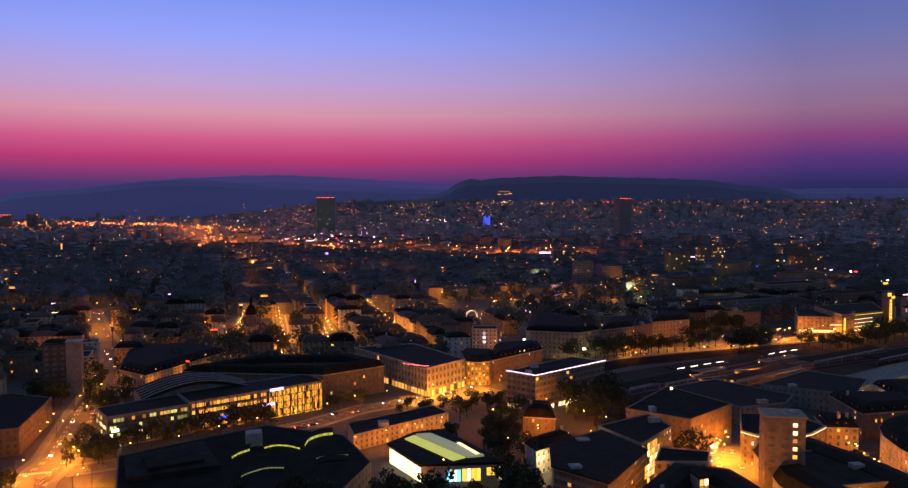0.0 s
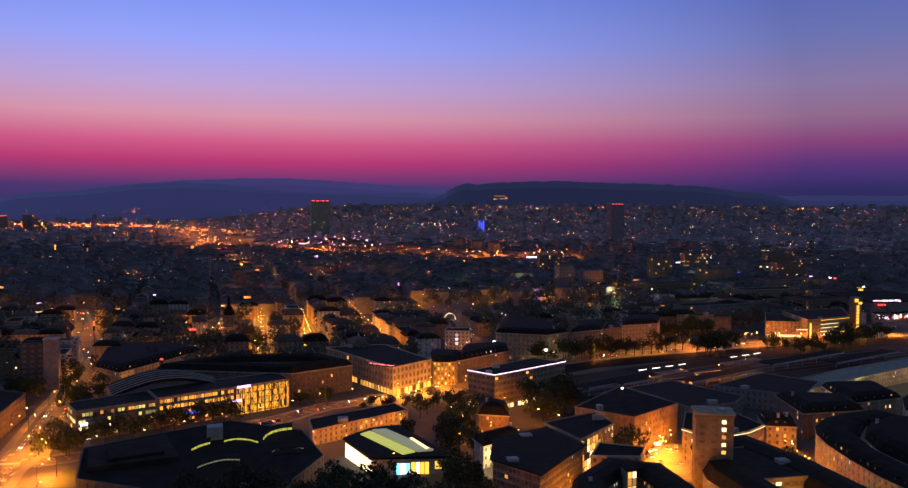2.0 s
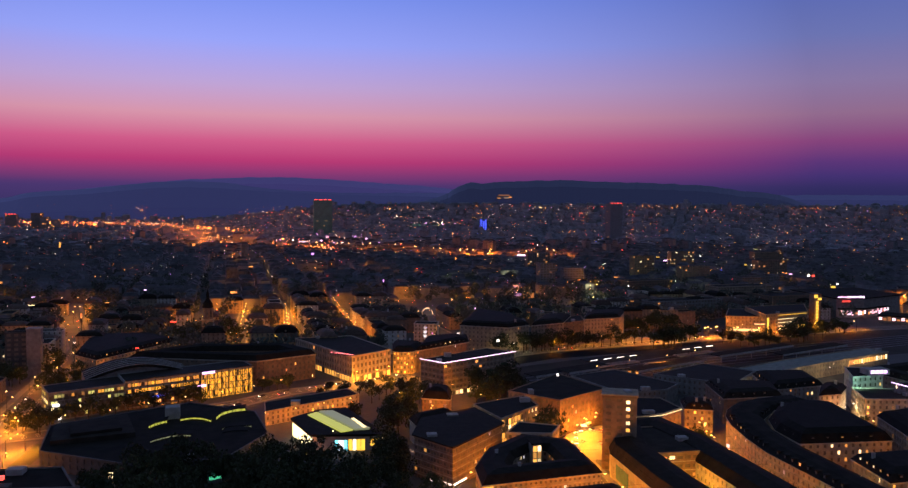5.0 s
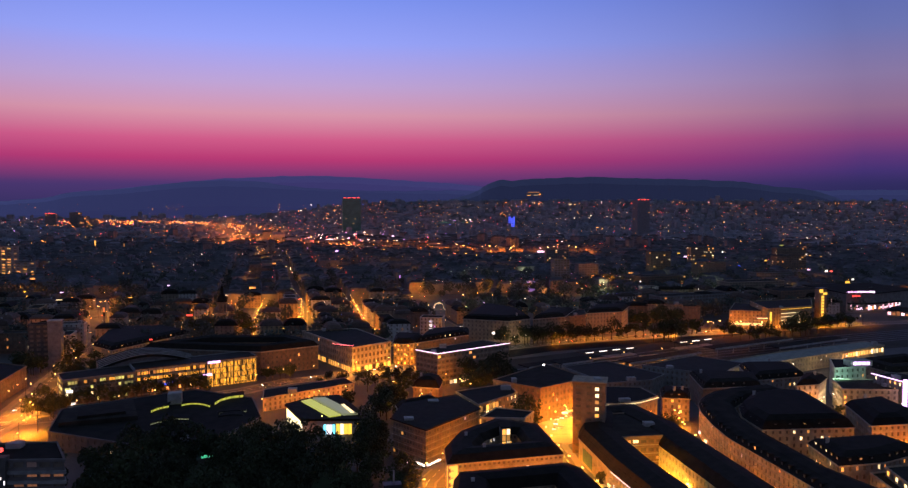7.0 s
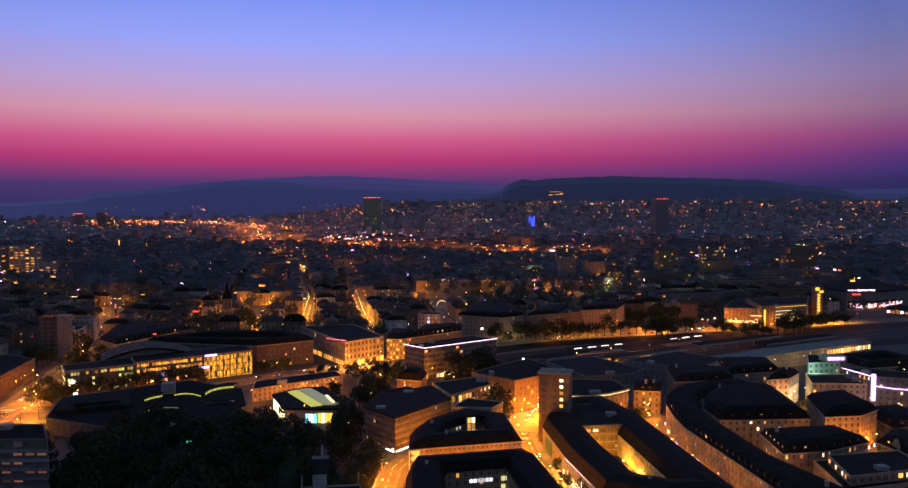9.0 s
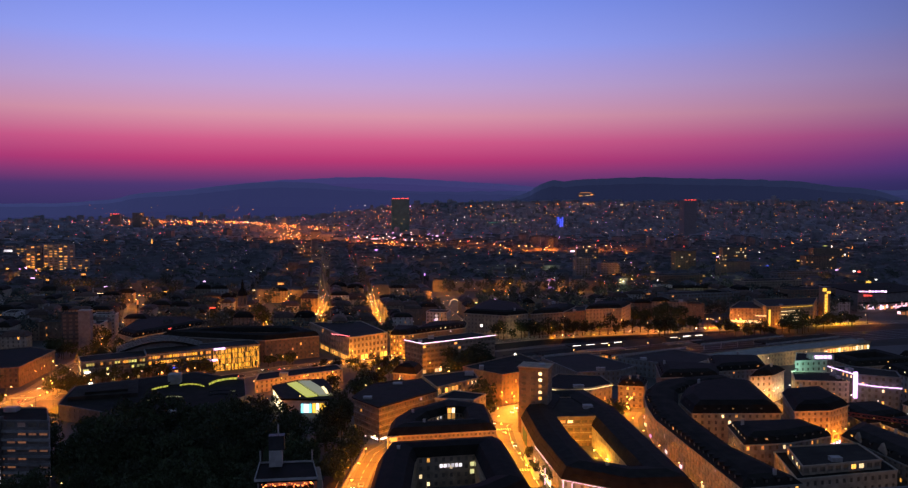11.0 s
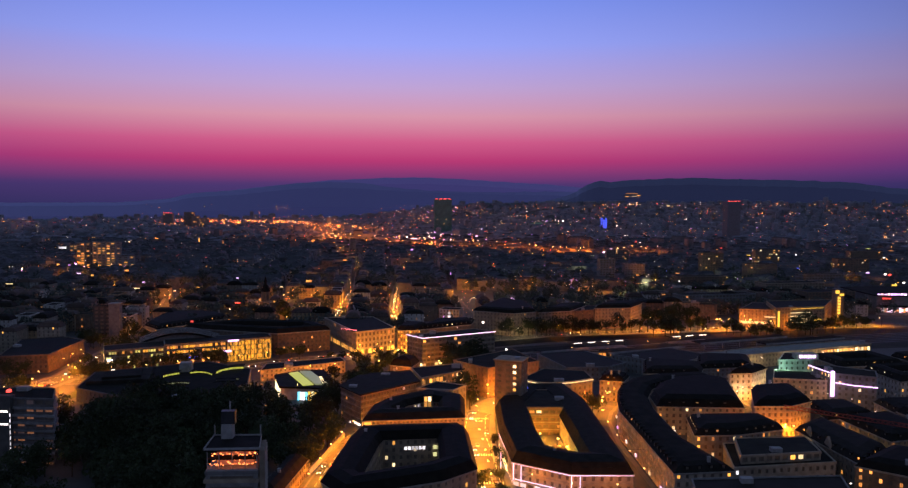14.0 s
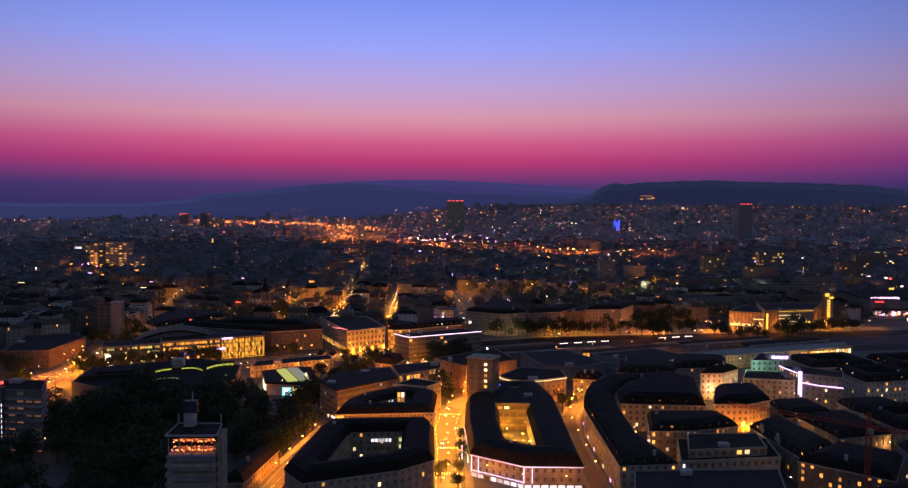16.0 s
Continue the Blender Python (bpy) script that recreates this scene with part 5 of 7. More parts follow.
def far_trees():
    """Tree crowns in the courtyards and along the streets of the quarter, and farther off."""
    r = random.Random(9)
    v, f = [], []
    for i in range(3600):
        y = 560 + 2800 * r.random() ** 1.5 if i > 900 else r.uniform(560, 1150)
        x = r.uniform(188 - (y + 165) * 0.66, y * 0.84)
        if near_street(x, y) < 11 or y < 700 and x > 100 or any(math.hypot(x - a, y - b) < k * 0.8 for a, b, k in KEEP_OUT[:9]):
            continue
        z, s = ground_z(x, y) + (r.uniform(2, 6) if i <= 900 else 0), r.uniform(3.5, 7.5)
        for _ in range(64 if y < 1300 else 26):
            d = Vector((r.gauss(0, 1), r.gauss(0, 1), r.gauss(0, 0.9))).normalized() * s * r.uniform(0.6, 1.05)
            c = Vector((x, y, z + 5 + s)) + d
            w = r.uniform(0.8, 1.5)
            q = Euler((r.uniform(0, 6), r.uniform(0, 6), 0)).to_matrix()
            k = len(v)
            v += [tuple(c + q @ Vector(p) * w) for p in ((-1, -0.5, 0), (0.2, -0.8, 0.2), (1, 0.2, 0), (0, 0.8, -0.2))]
            f.append((k, k + 1, k + 2, k + 3))
    me = bpy.data.meshes.new("distant_trees")
    me.from_pydata(v, [], f)
    me.materials.append(M["wood_far"])
    tagged(new("distant_trees", me), "dark tree crowns among the distant houses", "trees", kind="stuff")


far_trees()


# ---- special buildings, towers and lights ----
def thing(name, label, category, x, y, z=None, group=""):
    th = new(name)
    th.location = (x, y, ground_z(x, y) if z is None else z)
    return tagged(th, label, category, group)


def pbox(name, parent, x0, y0, z0, x1, y1, z1, material, label="", m=None):
    bm = bmesh.new()
    box(bm, x0, y0, z0, x1, y1, z1, 0, m)
    return part(name, bm, M[material] if isinstance(material, str) else material, parent, label)


def prism(name, parent, poly, z0, z1, material, label=""):
    """A solid on an outline given in world metres."""
    o = parent.location
    p = [(x - o.x, y - o.y) for x, y in ccw(poly)]
    bm = bmesh.new()
    ring_faces(bm, at(p, z0 - o.z), at(p, z1 - o.z))
    bm.faces.new([bm.verts.new(q) for q in at(p, z1 - o.z)])
    bm.faces.new([bm.verts.new(q) for q in reversed(at(p, z0 - o.z))])
    bmesh.ops.remove_doubles(bm, verts=bm.verts[:], dist=0.001)
    return part(name, bm, M[material] if isinstance(material, str) else material, parent, label)


def panel(name, parent, a, b, z0, z1, material, out=0.05, label=""):
    """A flat upright panel from a to b (outside to the right), proud of its wall."""
    a, b, o = Vector(a), Vector(b), parent.location
    u = (b - a).normalized()
    n = Vector((u.y, -u.x)) * out
    bm = bmesh.new()
    p, q = a + n, b + n
    i, j = a - n * 0.5, b - n * 0.5
    ring_faces(bm, [(v.x - o.x, v.y - o.y, z0 - o.z) for v in (p, q, j, i)], [(v.x - o.x, v.y - o.y, z1 - o.z) for v in (p, q, j, i)])
    quad(bm, *[(v.x - o.x, v.y - o.y, z1 - o.z) for v in (p, q, j, i)])
    return part(name, bm, M[material] if isinstance(material, str) else material, parent, label)


def glazed(parent, a, b, z0, z1, nx, nz, lit, kinds, gap=0.25, out=0.06):
    """A wall of panes, each a part of its own; lit: share of glowing panes."""
    a, b = Vector(a), Vector(b)
    for i in range(nx):
        for k in range(nz):
            p, q = a.lerp(b, (i + gap * 0.3) / nx), a.lerp(b, (i + 1 - gap * 0.3) / nx)
            h = (z1 - z0) / nz
            panel("pane", parent, p, q, z0 + k * h + gap * 0.5, z0 + (k + 1) * h - gap * 0.5, rng.choice(kinds) if rng.random() < lit else "glass", out)


# the gallery with its roof lights
gal = thing("gallery", "flat-roofed gallery with a bright glass front and roof lights", "building", 52, 350)
GP = [(32, 366), (43, 334), (78, 331), (60, 384), (46, 381)]
prism("wall", gal, inset(ccw(GP), 0.4), ground_z(52, 350) - 2, 9.6, WHITE)
prism("roof", gal, inset(ccw(GP), -0.6), 9.6, 10.7, "slate")
prism("roof_light", gal, [(40, 370), (45, 375), (63, 338), (57, 335)], 10.7, 11.2, "skylight", "long roof light glowing yellow-green")
prism("roof_light", gal, [(46, 375.5), (53, 376), (71.5, 339), (64, 338)], 10.7, 11.6, "skypale", "pale translucent roof light")
prism("roof_light", gal, [(62.6, 357), (64, 357.6), (69.5, 340), (68, 339.4)], 11.6, 12.0, "cove")
glazed(gal, (32.4, 365), (43, 334.6), 1.5, 8.6, 9, 1, 1.0, ["gallery_lit"])
gy = lambda x: 334 - (x - 43) * 3 / 35 + 0.36
glazed(gal, (54, gy(54)), (60, gy(60)), 1.5, 7.6, 4, 1, 1.0, ["cyan", "cyan", "lit_cool"])
glazed(gal, (60.4, gy(60.4)), (68.6, gy(68.6)), 1.5, 8.0, 4, 1, 1.0, ["gallery_lit", "gold"])
glazed(gal, (71, gy(71)), (75.6, gy(75.6)), 4.6, 8.2, 2, 2, 1.0, ["gold"])
panel("sign_panel", gal, (76.3, gy(76.3)), (77.3, gy(77.3)), 2.6, 9, "gallery_lit", 0.2)

# curved roof lanterns of the insurance building
INS = [o for o in scene.objects if o.name == "insurance_block"][0]


def lantern(pts, z0, h, material, ribs):
    """A curved band of roof glazing under its own dark cap."""
    o = INS.location
    fine = []
    n = 14
    for i in range(n + 1):
        t = i / n * (len(pts) - 1)
        k = min(int(t), len(pts) - 2)
        p = [Vector(pts[max(0, min(len(pts) - 1, k + j))]) for j in (-1, 0, 1, 2)]
        s = t - k
        fine.append(0.5 * ((2 * p[1]) + (p[2] - p[0]) * s + (2 * p[0] - 5 * p[1] + 4 * p[2] - p[3]) * s * s + (3 * p[1] - p[0] - 3 * p[2] + p[3]) * s ** 3))
    bm = bmesh.new()
    for a, b in zip(fine[:-1], fine[1:]):
        quad(bm, (a.x - o.x, a.y - o.y, z0 - o.z), (b.x - o.x, b.y - o.y, z0 - o.z), (b.x - o.x, b.y - o.y + 0.5, z0 + h - o.z), (a.x - o.x, a.y - o.y + 0.5, z0 + h - o.z))
    part("curved_glazing", bm, M[material], INS, "curved band of glazing lit yellow-green")
    bm = bmesh.new()
    for a, b in zip(fine[:-1], fine[1:]):
        for y0, y1, z in ((-0.5, 5.5, h),):
            quad(bm, (a.x - o.x, a.y - o.y + y0, z0 + z - o.z), (b.x - o.x, b.y - o.y + y0, z0 + z - o.z), (b.x - o.x, b.y - o.y + y1, z0 + z + 0.4 - o.z), (a.x - o.x, a.y - o.y + y1, z0 + z + 0.4 - o.z))
            quad(bm, (a.x - o.x, a.y - o.y + y0, z0 + z - 0.35 - o.z), (b.x - o.x, b.y - o.y + y0, z0 + z - 0.35 - o.z), (b.x - o.x, b.y - o.y + y0, z0 + z - o.z), (a.x - o.x, a.y - o.y + y0, z0 + z - o.z))
    part("lantern_roof", bm, M["slate"], INS)
    for i in range(ribs + 1):
        p = fine[min(n, round(i * n / ribs))]
        pbox("glazing_bar", INS, p.x - o.x - 0.12, p.y - o.y - 0.15, z0 - o.z, p.x - o.x + 0.12, p.y - o.y + 0.1, z0 + h - o.z, "darkmetal")


lantern([(-37, 354), (-34, 360), (-30, 364)], 11, 1.5, "skylight", 6)
lantern([(-24, 366), (-19, 369), (-13, 367), (-8, 362)], 11, 1.3, "skylight", 8)
lantern([(-6, 364), (-4, 373), (1, 379), (7, 381)], 11.5, 1.7, "skylight", 8)
lantern([(-31, 329), (-27, 334), (-21, 338), (-14, 337)], 11, 1.1, "skypale", 13)
lantern([(-1, 347), (4, 350), (13, 350)], 11, 1.0, "skypale", 12)
lantern([(0, 341), (5, 344), (12, 343)], 10.2, 1.2, "skypale", 12)
prism("roof_core", INS, [(-32, 369), (-25, 371), (-26, 378), (-33, 376)], 10.5, 17, "concrete")
prism("terrace", INS, [(-75, 330), (-82, 358), (-52, 376), (-40, 340)], 11, 13.2, "gravel")
prism("terrace", INS, [(-68, 336), (-73, 352), (-54, 364), (-47, 344)], 13.2, 14.6, "gravel")
panel("lit_window", INS, (-42, 297.5), (-39.6, 297), 5.5, 8.2, "lit_white", 0.2)
# green light on this stretch of wall is put into a glowing panel
panel("green_lit_wall", INS, (0, 296), (5, 297.5), 2.5, 5, "greenlit", 0.25)

# the tower with the rooftop bar
for k in range(9):
    prism("parapet_band", bar, [(77.6, 96.2), (94.6, 97.8), (91.5, 113.6), (75.6, 112.6)], 8.6 + k * 3.3, 9.7 + k * 3.3, SAND)
prism("bar_floor", bar, [(78, 97.4), (94, 99), (91, 112.6), (76.4, 111.6)], 38.4, 39.0, "concrete")
for k in range(26):
    a = k / 26
    for zz in (39.6, 41.2, 42.8):
        x, y = 78.6 + 14.8 * a + rng.uniform(-0.3, 0.3), 98.2 + 1.5 * a + rng.uniform(0, 2.5)
        w = rng.choice([0.22, 0.3, 0.5])
        pbox("bar_lamp", bar, 0, 0, 0, w, 0.3, 0.34, "bar_lamp", "", pose(x - bar.location.x, y - bar.location.y, zz - bar.location.z + rng.uniform(0, 0.7)))
# the room's red light is put into the emission of this wall
prism("bar_back_wall", bar, [(80, 102), (91.5, 103.2), (90, 111.6), (79, 110.6)], 39, 44.6, "bar_wall", "bar room glowing red")
prism("gallery_floor", bar, [(78.2, 97.8), (93.8, 99.4), (91, 112.2), (76.6, 111.4)], 41.9, 42.2, "slate")
for x, y in ((78.4, 97.6), (93.6, 99.2), (91, 112), (76.8, 111), (86, 98.4), (82, 98), (90, 98.8)):
    pbox("column", bar, x - bar.location.x - 0.13, y - bar.location.y - 0.13, 39 - bar.location.z, x - bar.location.x + 0.13, y - bar.location.y + 0.13, 44.8 - bar.location.z, "concrete")
prism("roof_slab", bar, [(77.6, 97), (94.6, 98.6), (91.4, 113), (76, 112)], 44.8, 45.5, "slate")
for a, b in (((77.6, 97), (94.6, 98.6)), ((94.6, 98.6), (91.4, 113)), ((91.4, 113), (76, 112)), ((76, 112), (77.6, 97))):
    panel("roof_rim", bar, a, b, 45.3, 46.0, "concrete", 0.15, "pale rim round the flat roof")
for x, y in ((76.2, 111.8), (91.2, 112.7)):
    pbox("roof_pole", bar, x - bar.location.x - 0.18, y - bar.location.y - 0.18, 45.5 - bar.location.z, x - bar.location.x + 0.18, y - bar.location.y + 0.18, 49.2 - bar.location.z, "concrete")
prism("roof_core", bar, [(79.4, 108.4), (83, 108.8), (82.8, 112), (79.2, 111.6)], 45.5, 50.2, "concrete")
prism("roof_core", bar, [(79.2, 109), (83.6, 109.4), (83.4, 112.2), (79, 111.8)], 50.2, 54.4, "darkmetal", "dark louvred box on the roof core")
pbox("roof_mast", bar, 81.5 - bar.location.x, 110.6 - bar.location.y, 54.4 - bar.location.z, 81.9 - bar.location.x, 111 - bar.location.y, 57.5 - bar.location.z, "concrete")
prism("stair_tower", bar, [(94.2, 100), (95.6, 101), (93.4, 112), (91.8, 111.6)], 2, 44.4, SAND)
for k in range(26):
    z = 10 + k * 1.3
    strip("rib", [rel(bar, (95.75, 101, z)), rel(bar, (93.55, 112, z + 1.1))], 0.16, "stone_trim", bar, "pale slanting rib on the stair tower")

# neon on the shopping block
o = ncourt.location
front = [(177.7, 185.7), (201, 170.4), (226.4, 171.6)]
strip("neon_tube", [rel(ncourt, (x, y, 13.6)) for x, y in front], 0.13, "neon", ncourt, "white-pink neon tube along the cornice")
for x, y in ((178.4, 185), (181.5, 182.6), (201, 170.2), (204.5, 170.4), (173.6, 200)):
    strip("neon_tube", [rel(ncourt, (x, y, 6.5)), rel(ncourt, (x, y, 13.5))], 0.12, "neon", ncourt, "upright white-pink neon tube")
strip("neon_tube", [rel(ncourt, (x, y, 13.6)) for x, y in ((177.7, 185.7), (173.4, 229))], 0.14, "neon", ncourt)
strip("neon_tube", [rel(ncourt, (x, y, 7.2)) for x, y in ((179, 184.2), (200.6, 170))], 0.14, "neon", ncourt)
panel("blank_wall", ncourt, (185.6, 315), (173.1, 275.4), 4, 13.6, CREAM, 0.12, "plain windowless stretch of wall")
panel("blank_wall", ncourt, (173, 274.6), (173.9, 236), 4, 13.6, CREAM, 0.12)
panel("teal_panel", ncourt, (173, 268), (173.3, 255), 5.5, 11.5, mat("teal_paint", (0.06, 0.16, 0.13), 0.6), 0.22, "teal painted wall panel")
panel("shop_front", ncourt, (173.9, 234), (176.4, 202), 4.4, 7.4, "lit_white", 0.15)
cl = bpy.data.lights.new("courtyard_light", "POINT")
cl.energy, cl.color, cl.shadow_soft_size = 10000, (1.0, 0.4, 0.025), 0.6
for x, y in ((195, 252), (203, 243), (206, 230)):
    th = thing("courtyard_lamp", "bright lamp lighting the courtyard yellow", "lamp", x, y, None, "courtyard lamps")
    pbox("post", th, -0.1, -0.1, 0, 0.1, 0.1, 3, "darkmetal")
    pbox("lamp_head", th, -0.4, -0.4, 3, 0.4, 0.4, 3.4, "lamp")
    b = new("bulb", cl)
    b.parent = th
    b.location = (0, 0, 2.6)
for k in range(8):
    th = thing("garden_table", "small table under the courtyard lamps", "table", 190 + (k % 4) * 4.4, 232 + (k // 4) * 7.2, None, "courtyard tables")
    pbox("tabletop", th, -0.8, -0.8, 0.72, 0.8, 0.8, 0.78, WHITE)
    pbox("leg", th, -0.06, -0.06, 0, 0.06, 0.06, 0.72, "darkmetal")

# lit windows of the slim tower, one above the other
ta, tb = Vector((172.8, 285.8)), Vector((186.9, 280.6))
for k in range(6):
    panel("lit_window", tower, ta.lerp(tb, 0.69), ta.lerp(tb, 0.8), 34 - k * 3.15, 35.5 - k * 3.15, rng.choice(["lit_warm", "lit_warm", "lit_white"]) if k < 5 else "glass", 0.06)
prism("roof_slab", tower, inset(ccw([(172.8, 285.8), (186.9, 280.6), (191, 291.9), (177, 297)]), -0.7), 37.6, 38.1, SAND)

# shop signs along the shopping street and the main street
for x, y, z, w, mm in ((239, 176, 7, 1.6, "neon_v"), (238.6, 196, 6.5, 2.2, "lit_white"), (237.6, 221, 6.5, 1.8, "neon"), (236.8, 240, 7, 2.4, "lit_cool"), (237.5, 268, 6.5, 1.6, "violet"), (240.5, 288, 7, 2.2, "lit_white"), (245, 305, 6.5, 2.0, "neon"),
                       (226, 190, 6.5, 2, "lit_cool"), (224.6, 216, 6.5, 1.6, "red"), (223.6, 246, 6.5, 2, "lit_white")):
    th = thing("shop_sign", "glowing shop sign over the shopping street", "sign", x, y, None, "shop signs")
    out = -1.0 if x > 230 else 1.0
    pbox("bracket", th, min(0, out), -0.08, z - 3.3, max(0, out), 0.08, z - 3.1, "darkmetal")
    pbox("light_box", th, out - 0.2, -w / 2, z - 4.6, out + 0.2, w / 2, z - 3.3, mm)

# store with the upright violet neon
store = building("department_store", "modern store with bright violet neon strips", [(371, 354), (374, 333), (396, 322), (404, 340), (384, 356)], 22, "flat", GREY, "gravel", lit=0.25, kinds=["lit_warm", "lit_white"])
pbox("neon_panel", store, 373.8 - store.location.x, 330.6 - store.location.y, 8.5 - store.location.z, 375.6 - store.location.x, 332.2 - store.location.y, 23.8 - store.location.z, "neon_v", "tall upright panel of violet-white light")
strip("neon_tube", [rel(store, p) for p in ((369.6, 354, 22.6), (373.4, 332, 22.6))], 0.28, "neon_v", store, "violet neon strip")
strip("neon_tube", [rel(store, p) for p in ((375.5, 331.4, 17), (384, 327.2, 16.2), (396.4, 321.2, 16.2))], 0.28, "neon_v", store, "violet neon strip")
sg = thing("roof_sign", "glowing white sign on a roof box", "sign", 378, 380, 22)
pbox("base", sg, -7, -4, 0, 7, 4, 3.4, "concrete")
for k in range(4):
    pbox("lit_bar", sg, -5.4 + k * 2.8, -4.3, 1.0, -3.2 + k * 2.8, -4.0, 2.9, "neon_v")
# floodlight added to give the store front its green cast
gl = bpy.data.lights.new("facade_light", "SPOT")
gl.energy, gl.color, gl.spot_size, gl.shadow_soft_size = 16000, (0.45, 1.0, 0.72), radians(110), 0.5
th = thing("flood_light", "added floodlight tinting the store front pale green", "lamp", 352, 358, 20)
pbox("housing", th, -0.5, -0.3, 0, 0.5, 0.3, 0.6, "darkmetal")
pbox("bracket", th, -0.1, -0.1, -15, 0.1, 0.1, 0, "darkmetal")
b = new("bulb", gl)
b.parent = th
b.matrix_basis = look((0, 0.5, 0.3), (20, 26, -2))

# clock tower and gold-lit post building
ct = thing("clock_tower", "slim dark tower with gold-lit signs", "tower", 527, 668)
prism("shaft", ct, [(523, 663), (531, 665), (530, 673), (522, 671)], ground_z(527, 668) - 1, 37, BROWN)
prism("cap", ct, [(522.3, 662.3), (531.7, 664.5), (530.6, 673.7), (521.4, 671.6)], 37, 37.8, "darkmetal")
for k in range(7):
    panel("gold_sign", ct, (524.5, 663.2), (527.5, 664), 10 + k * 3, 12.4 + k * 3, "gold", 0.25)
panel("gold_sign", ct, (521.8, 662.5), (526, 663.6), 33.6, 36.8, "gold", 0.5, "round gold clock face")
panel("gold_sign", ct, (526.6, 663.8), (531, 664.9), 31.4, 33.4, "gold", 0.5)
po = [o for o in scene.objects if o.name == "post_office"][0]
panel("light_strip", po, (466, 632.2), (503, 644.6), 21.5, 21.8, "gold", 0.25)
panel("light_strip", po, (452.2, 627.6), (454.2, 628.3), 5, 20, "gold", 0.3)
panel("light_strip", po, (492, 640.9), (500, 643.6), 9, 11, "gold", 0.3)
panel("light_strip", po, (440, 629), (449.6, 627), 14, 14.7, "cove", 0.3)

# railway: platform roofs and their lamps
for k, (a, b) in enumerate((((240, 516), (289, 536)), ((330, 553), (368, 569)))):
    A, B = Vector(a), Vector(b)
    u = (B - A).normalized()
    s = Vector((u.y, -u.x))
    pr = thing("platform_roof", "long flat platform roof with white lamps", "platform roof", *((A + B) / 2), None, "platform roofs")
    pl = [tuple(A + s * 5), tuple(B + s * 5), tuple(B - s * 5), tuple(A - s * 5)]
    prism("roof", pr, pl, 6.6, 7.2, "metalroof")
    prism("platform", pr, [tuple(A + s * 4), tuple(B + s * 4), tuple(B - s * 4), tuple(A - s * 4)], ground_z(*A) - 0.5, ground_z(*A) + 0.8, "concrete")
    n = int((B - A).length / 13)
    for i in range(n):
        p, q = A.lerp(B, (i + 0.1) / n) + s * 5.1, A.lerp(B, (i + 0.65) / n) + s * 5.1
        panel("lamp_strip", pr, p, q, 7.3, 7.6, "lamp_w", 0.2)
    for i in range(n + 1):
        p = A.lerp(B, i / n)
        pbox("post", pr, p.x - pr.location.x - 0.15, p.y - pr.location.y - 0.15, 0.8, p.x - pr.location.x + 0.15, p.y - pr.location.y + 0.15, 6.7 - pr.location.z, "darkmetal")
for a, b, z in (((186, 468), (250, 500), 7.5), ((262, 478), (330, 512), 7), ((345, 520), (430, 558), 8), ((400, 524), (480, 560), 7), ((210, 470), (236, 482), 9)):
    A, B = Vector(a), Vector(b)
    s = Vector(((B - A).normalized().y, -(B - A).normalized().x))
    pr = thing("platform_roof", "long dark platform roof with a pale concrete edge", "platform roof", *((A + B) / 2), None, "platform roofs")
    prism("roof", pr, [tuple(A + s * 6), tuple(B + s * 6), tuple(B - s * 6), tuple(A - s * 6)], z - 0.2, z + 0.3, "gravel")
    panel("fascia", pr, A + s * 6.2, B + s * 6.2, z - 0.9, z + 0.4, "concrete", 0.2, "pale concrete roof edge")
    for i in range(5):
        p = A.lerp(B, (i + 0.5) / 5)
        pbox("post", pr, p.x - pr.location.x - 0.2, p.y - pr.location.y - 0.2, 0, p.x - pr.location.x + 0.2, p.y - pr.location.y + 0.2, z - 0.2 - pr.location.z, "concrete")
# darker strip laid over the ground between the platform roofs
road("railway_yard", [(150, 452), (330, 530), (480, 585), (700, 632)], 104, "dark ballast under the station tracks", "dark_ballast", 0.1, "railway yard")
for k in range(6):
    road("railway_track", [(150 + k * 5, 470 - k * 7), (330 + k * 4, 556 - k * 8), (640, 640 - k * 7)], 1.6, "steel railway track on dark ballast", "darkmetal", 0.2, "railway track")
for x, y, z in ((262, 489, 5), (300, 512, 4)):
    th = building("kiosk", "low station pavilion with a bright lit interior", [(x - 12, y - 6), (x + 10, y - 1), (x + 8, y + 6), (x - 14, y + 1)], z, "flat", CREAM, "gravel", 5, 3, 2.4, 3, 0.8, ["lit_warm", "lit_orange"], plant=False)
th = building("station_shed", "long train shed with a dark roof", [(262, 440), (300, 405), (334, 440), (312, 470)], 12, "flat", GREY, "metalroof", lit=0.0)

# arched hall behind the office hall
ah = thing("arched_hall", "hall with a broad arched metal roof", "building", -62, 470)
u, s = Vector((0.94, 0.34)), Vector((-0.34, 0.94))
C = Vector((-66, 462))
prof = [(-30 + 60 * i / 14, 14 + 6.5 * math.sin(math.pi * i / 14)) for i in range(15)]
bm = bmesh.new()
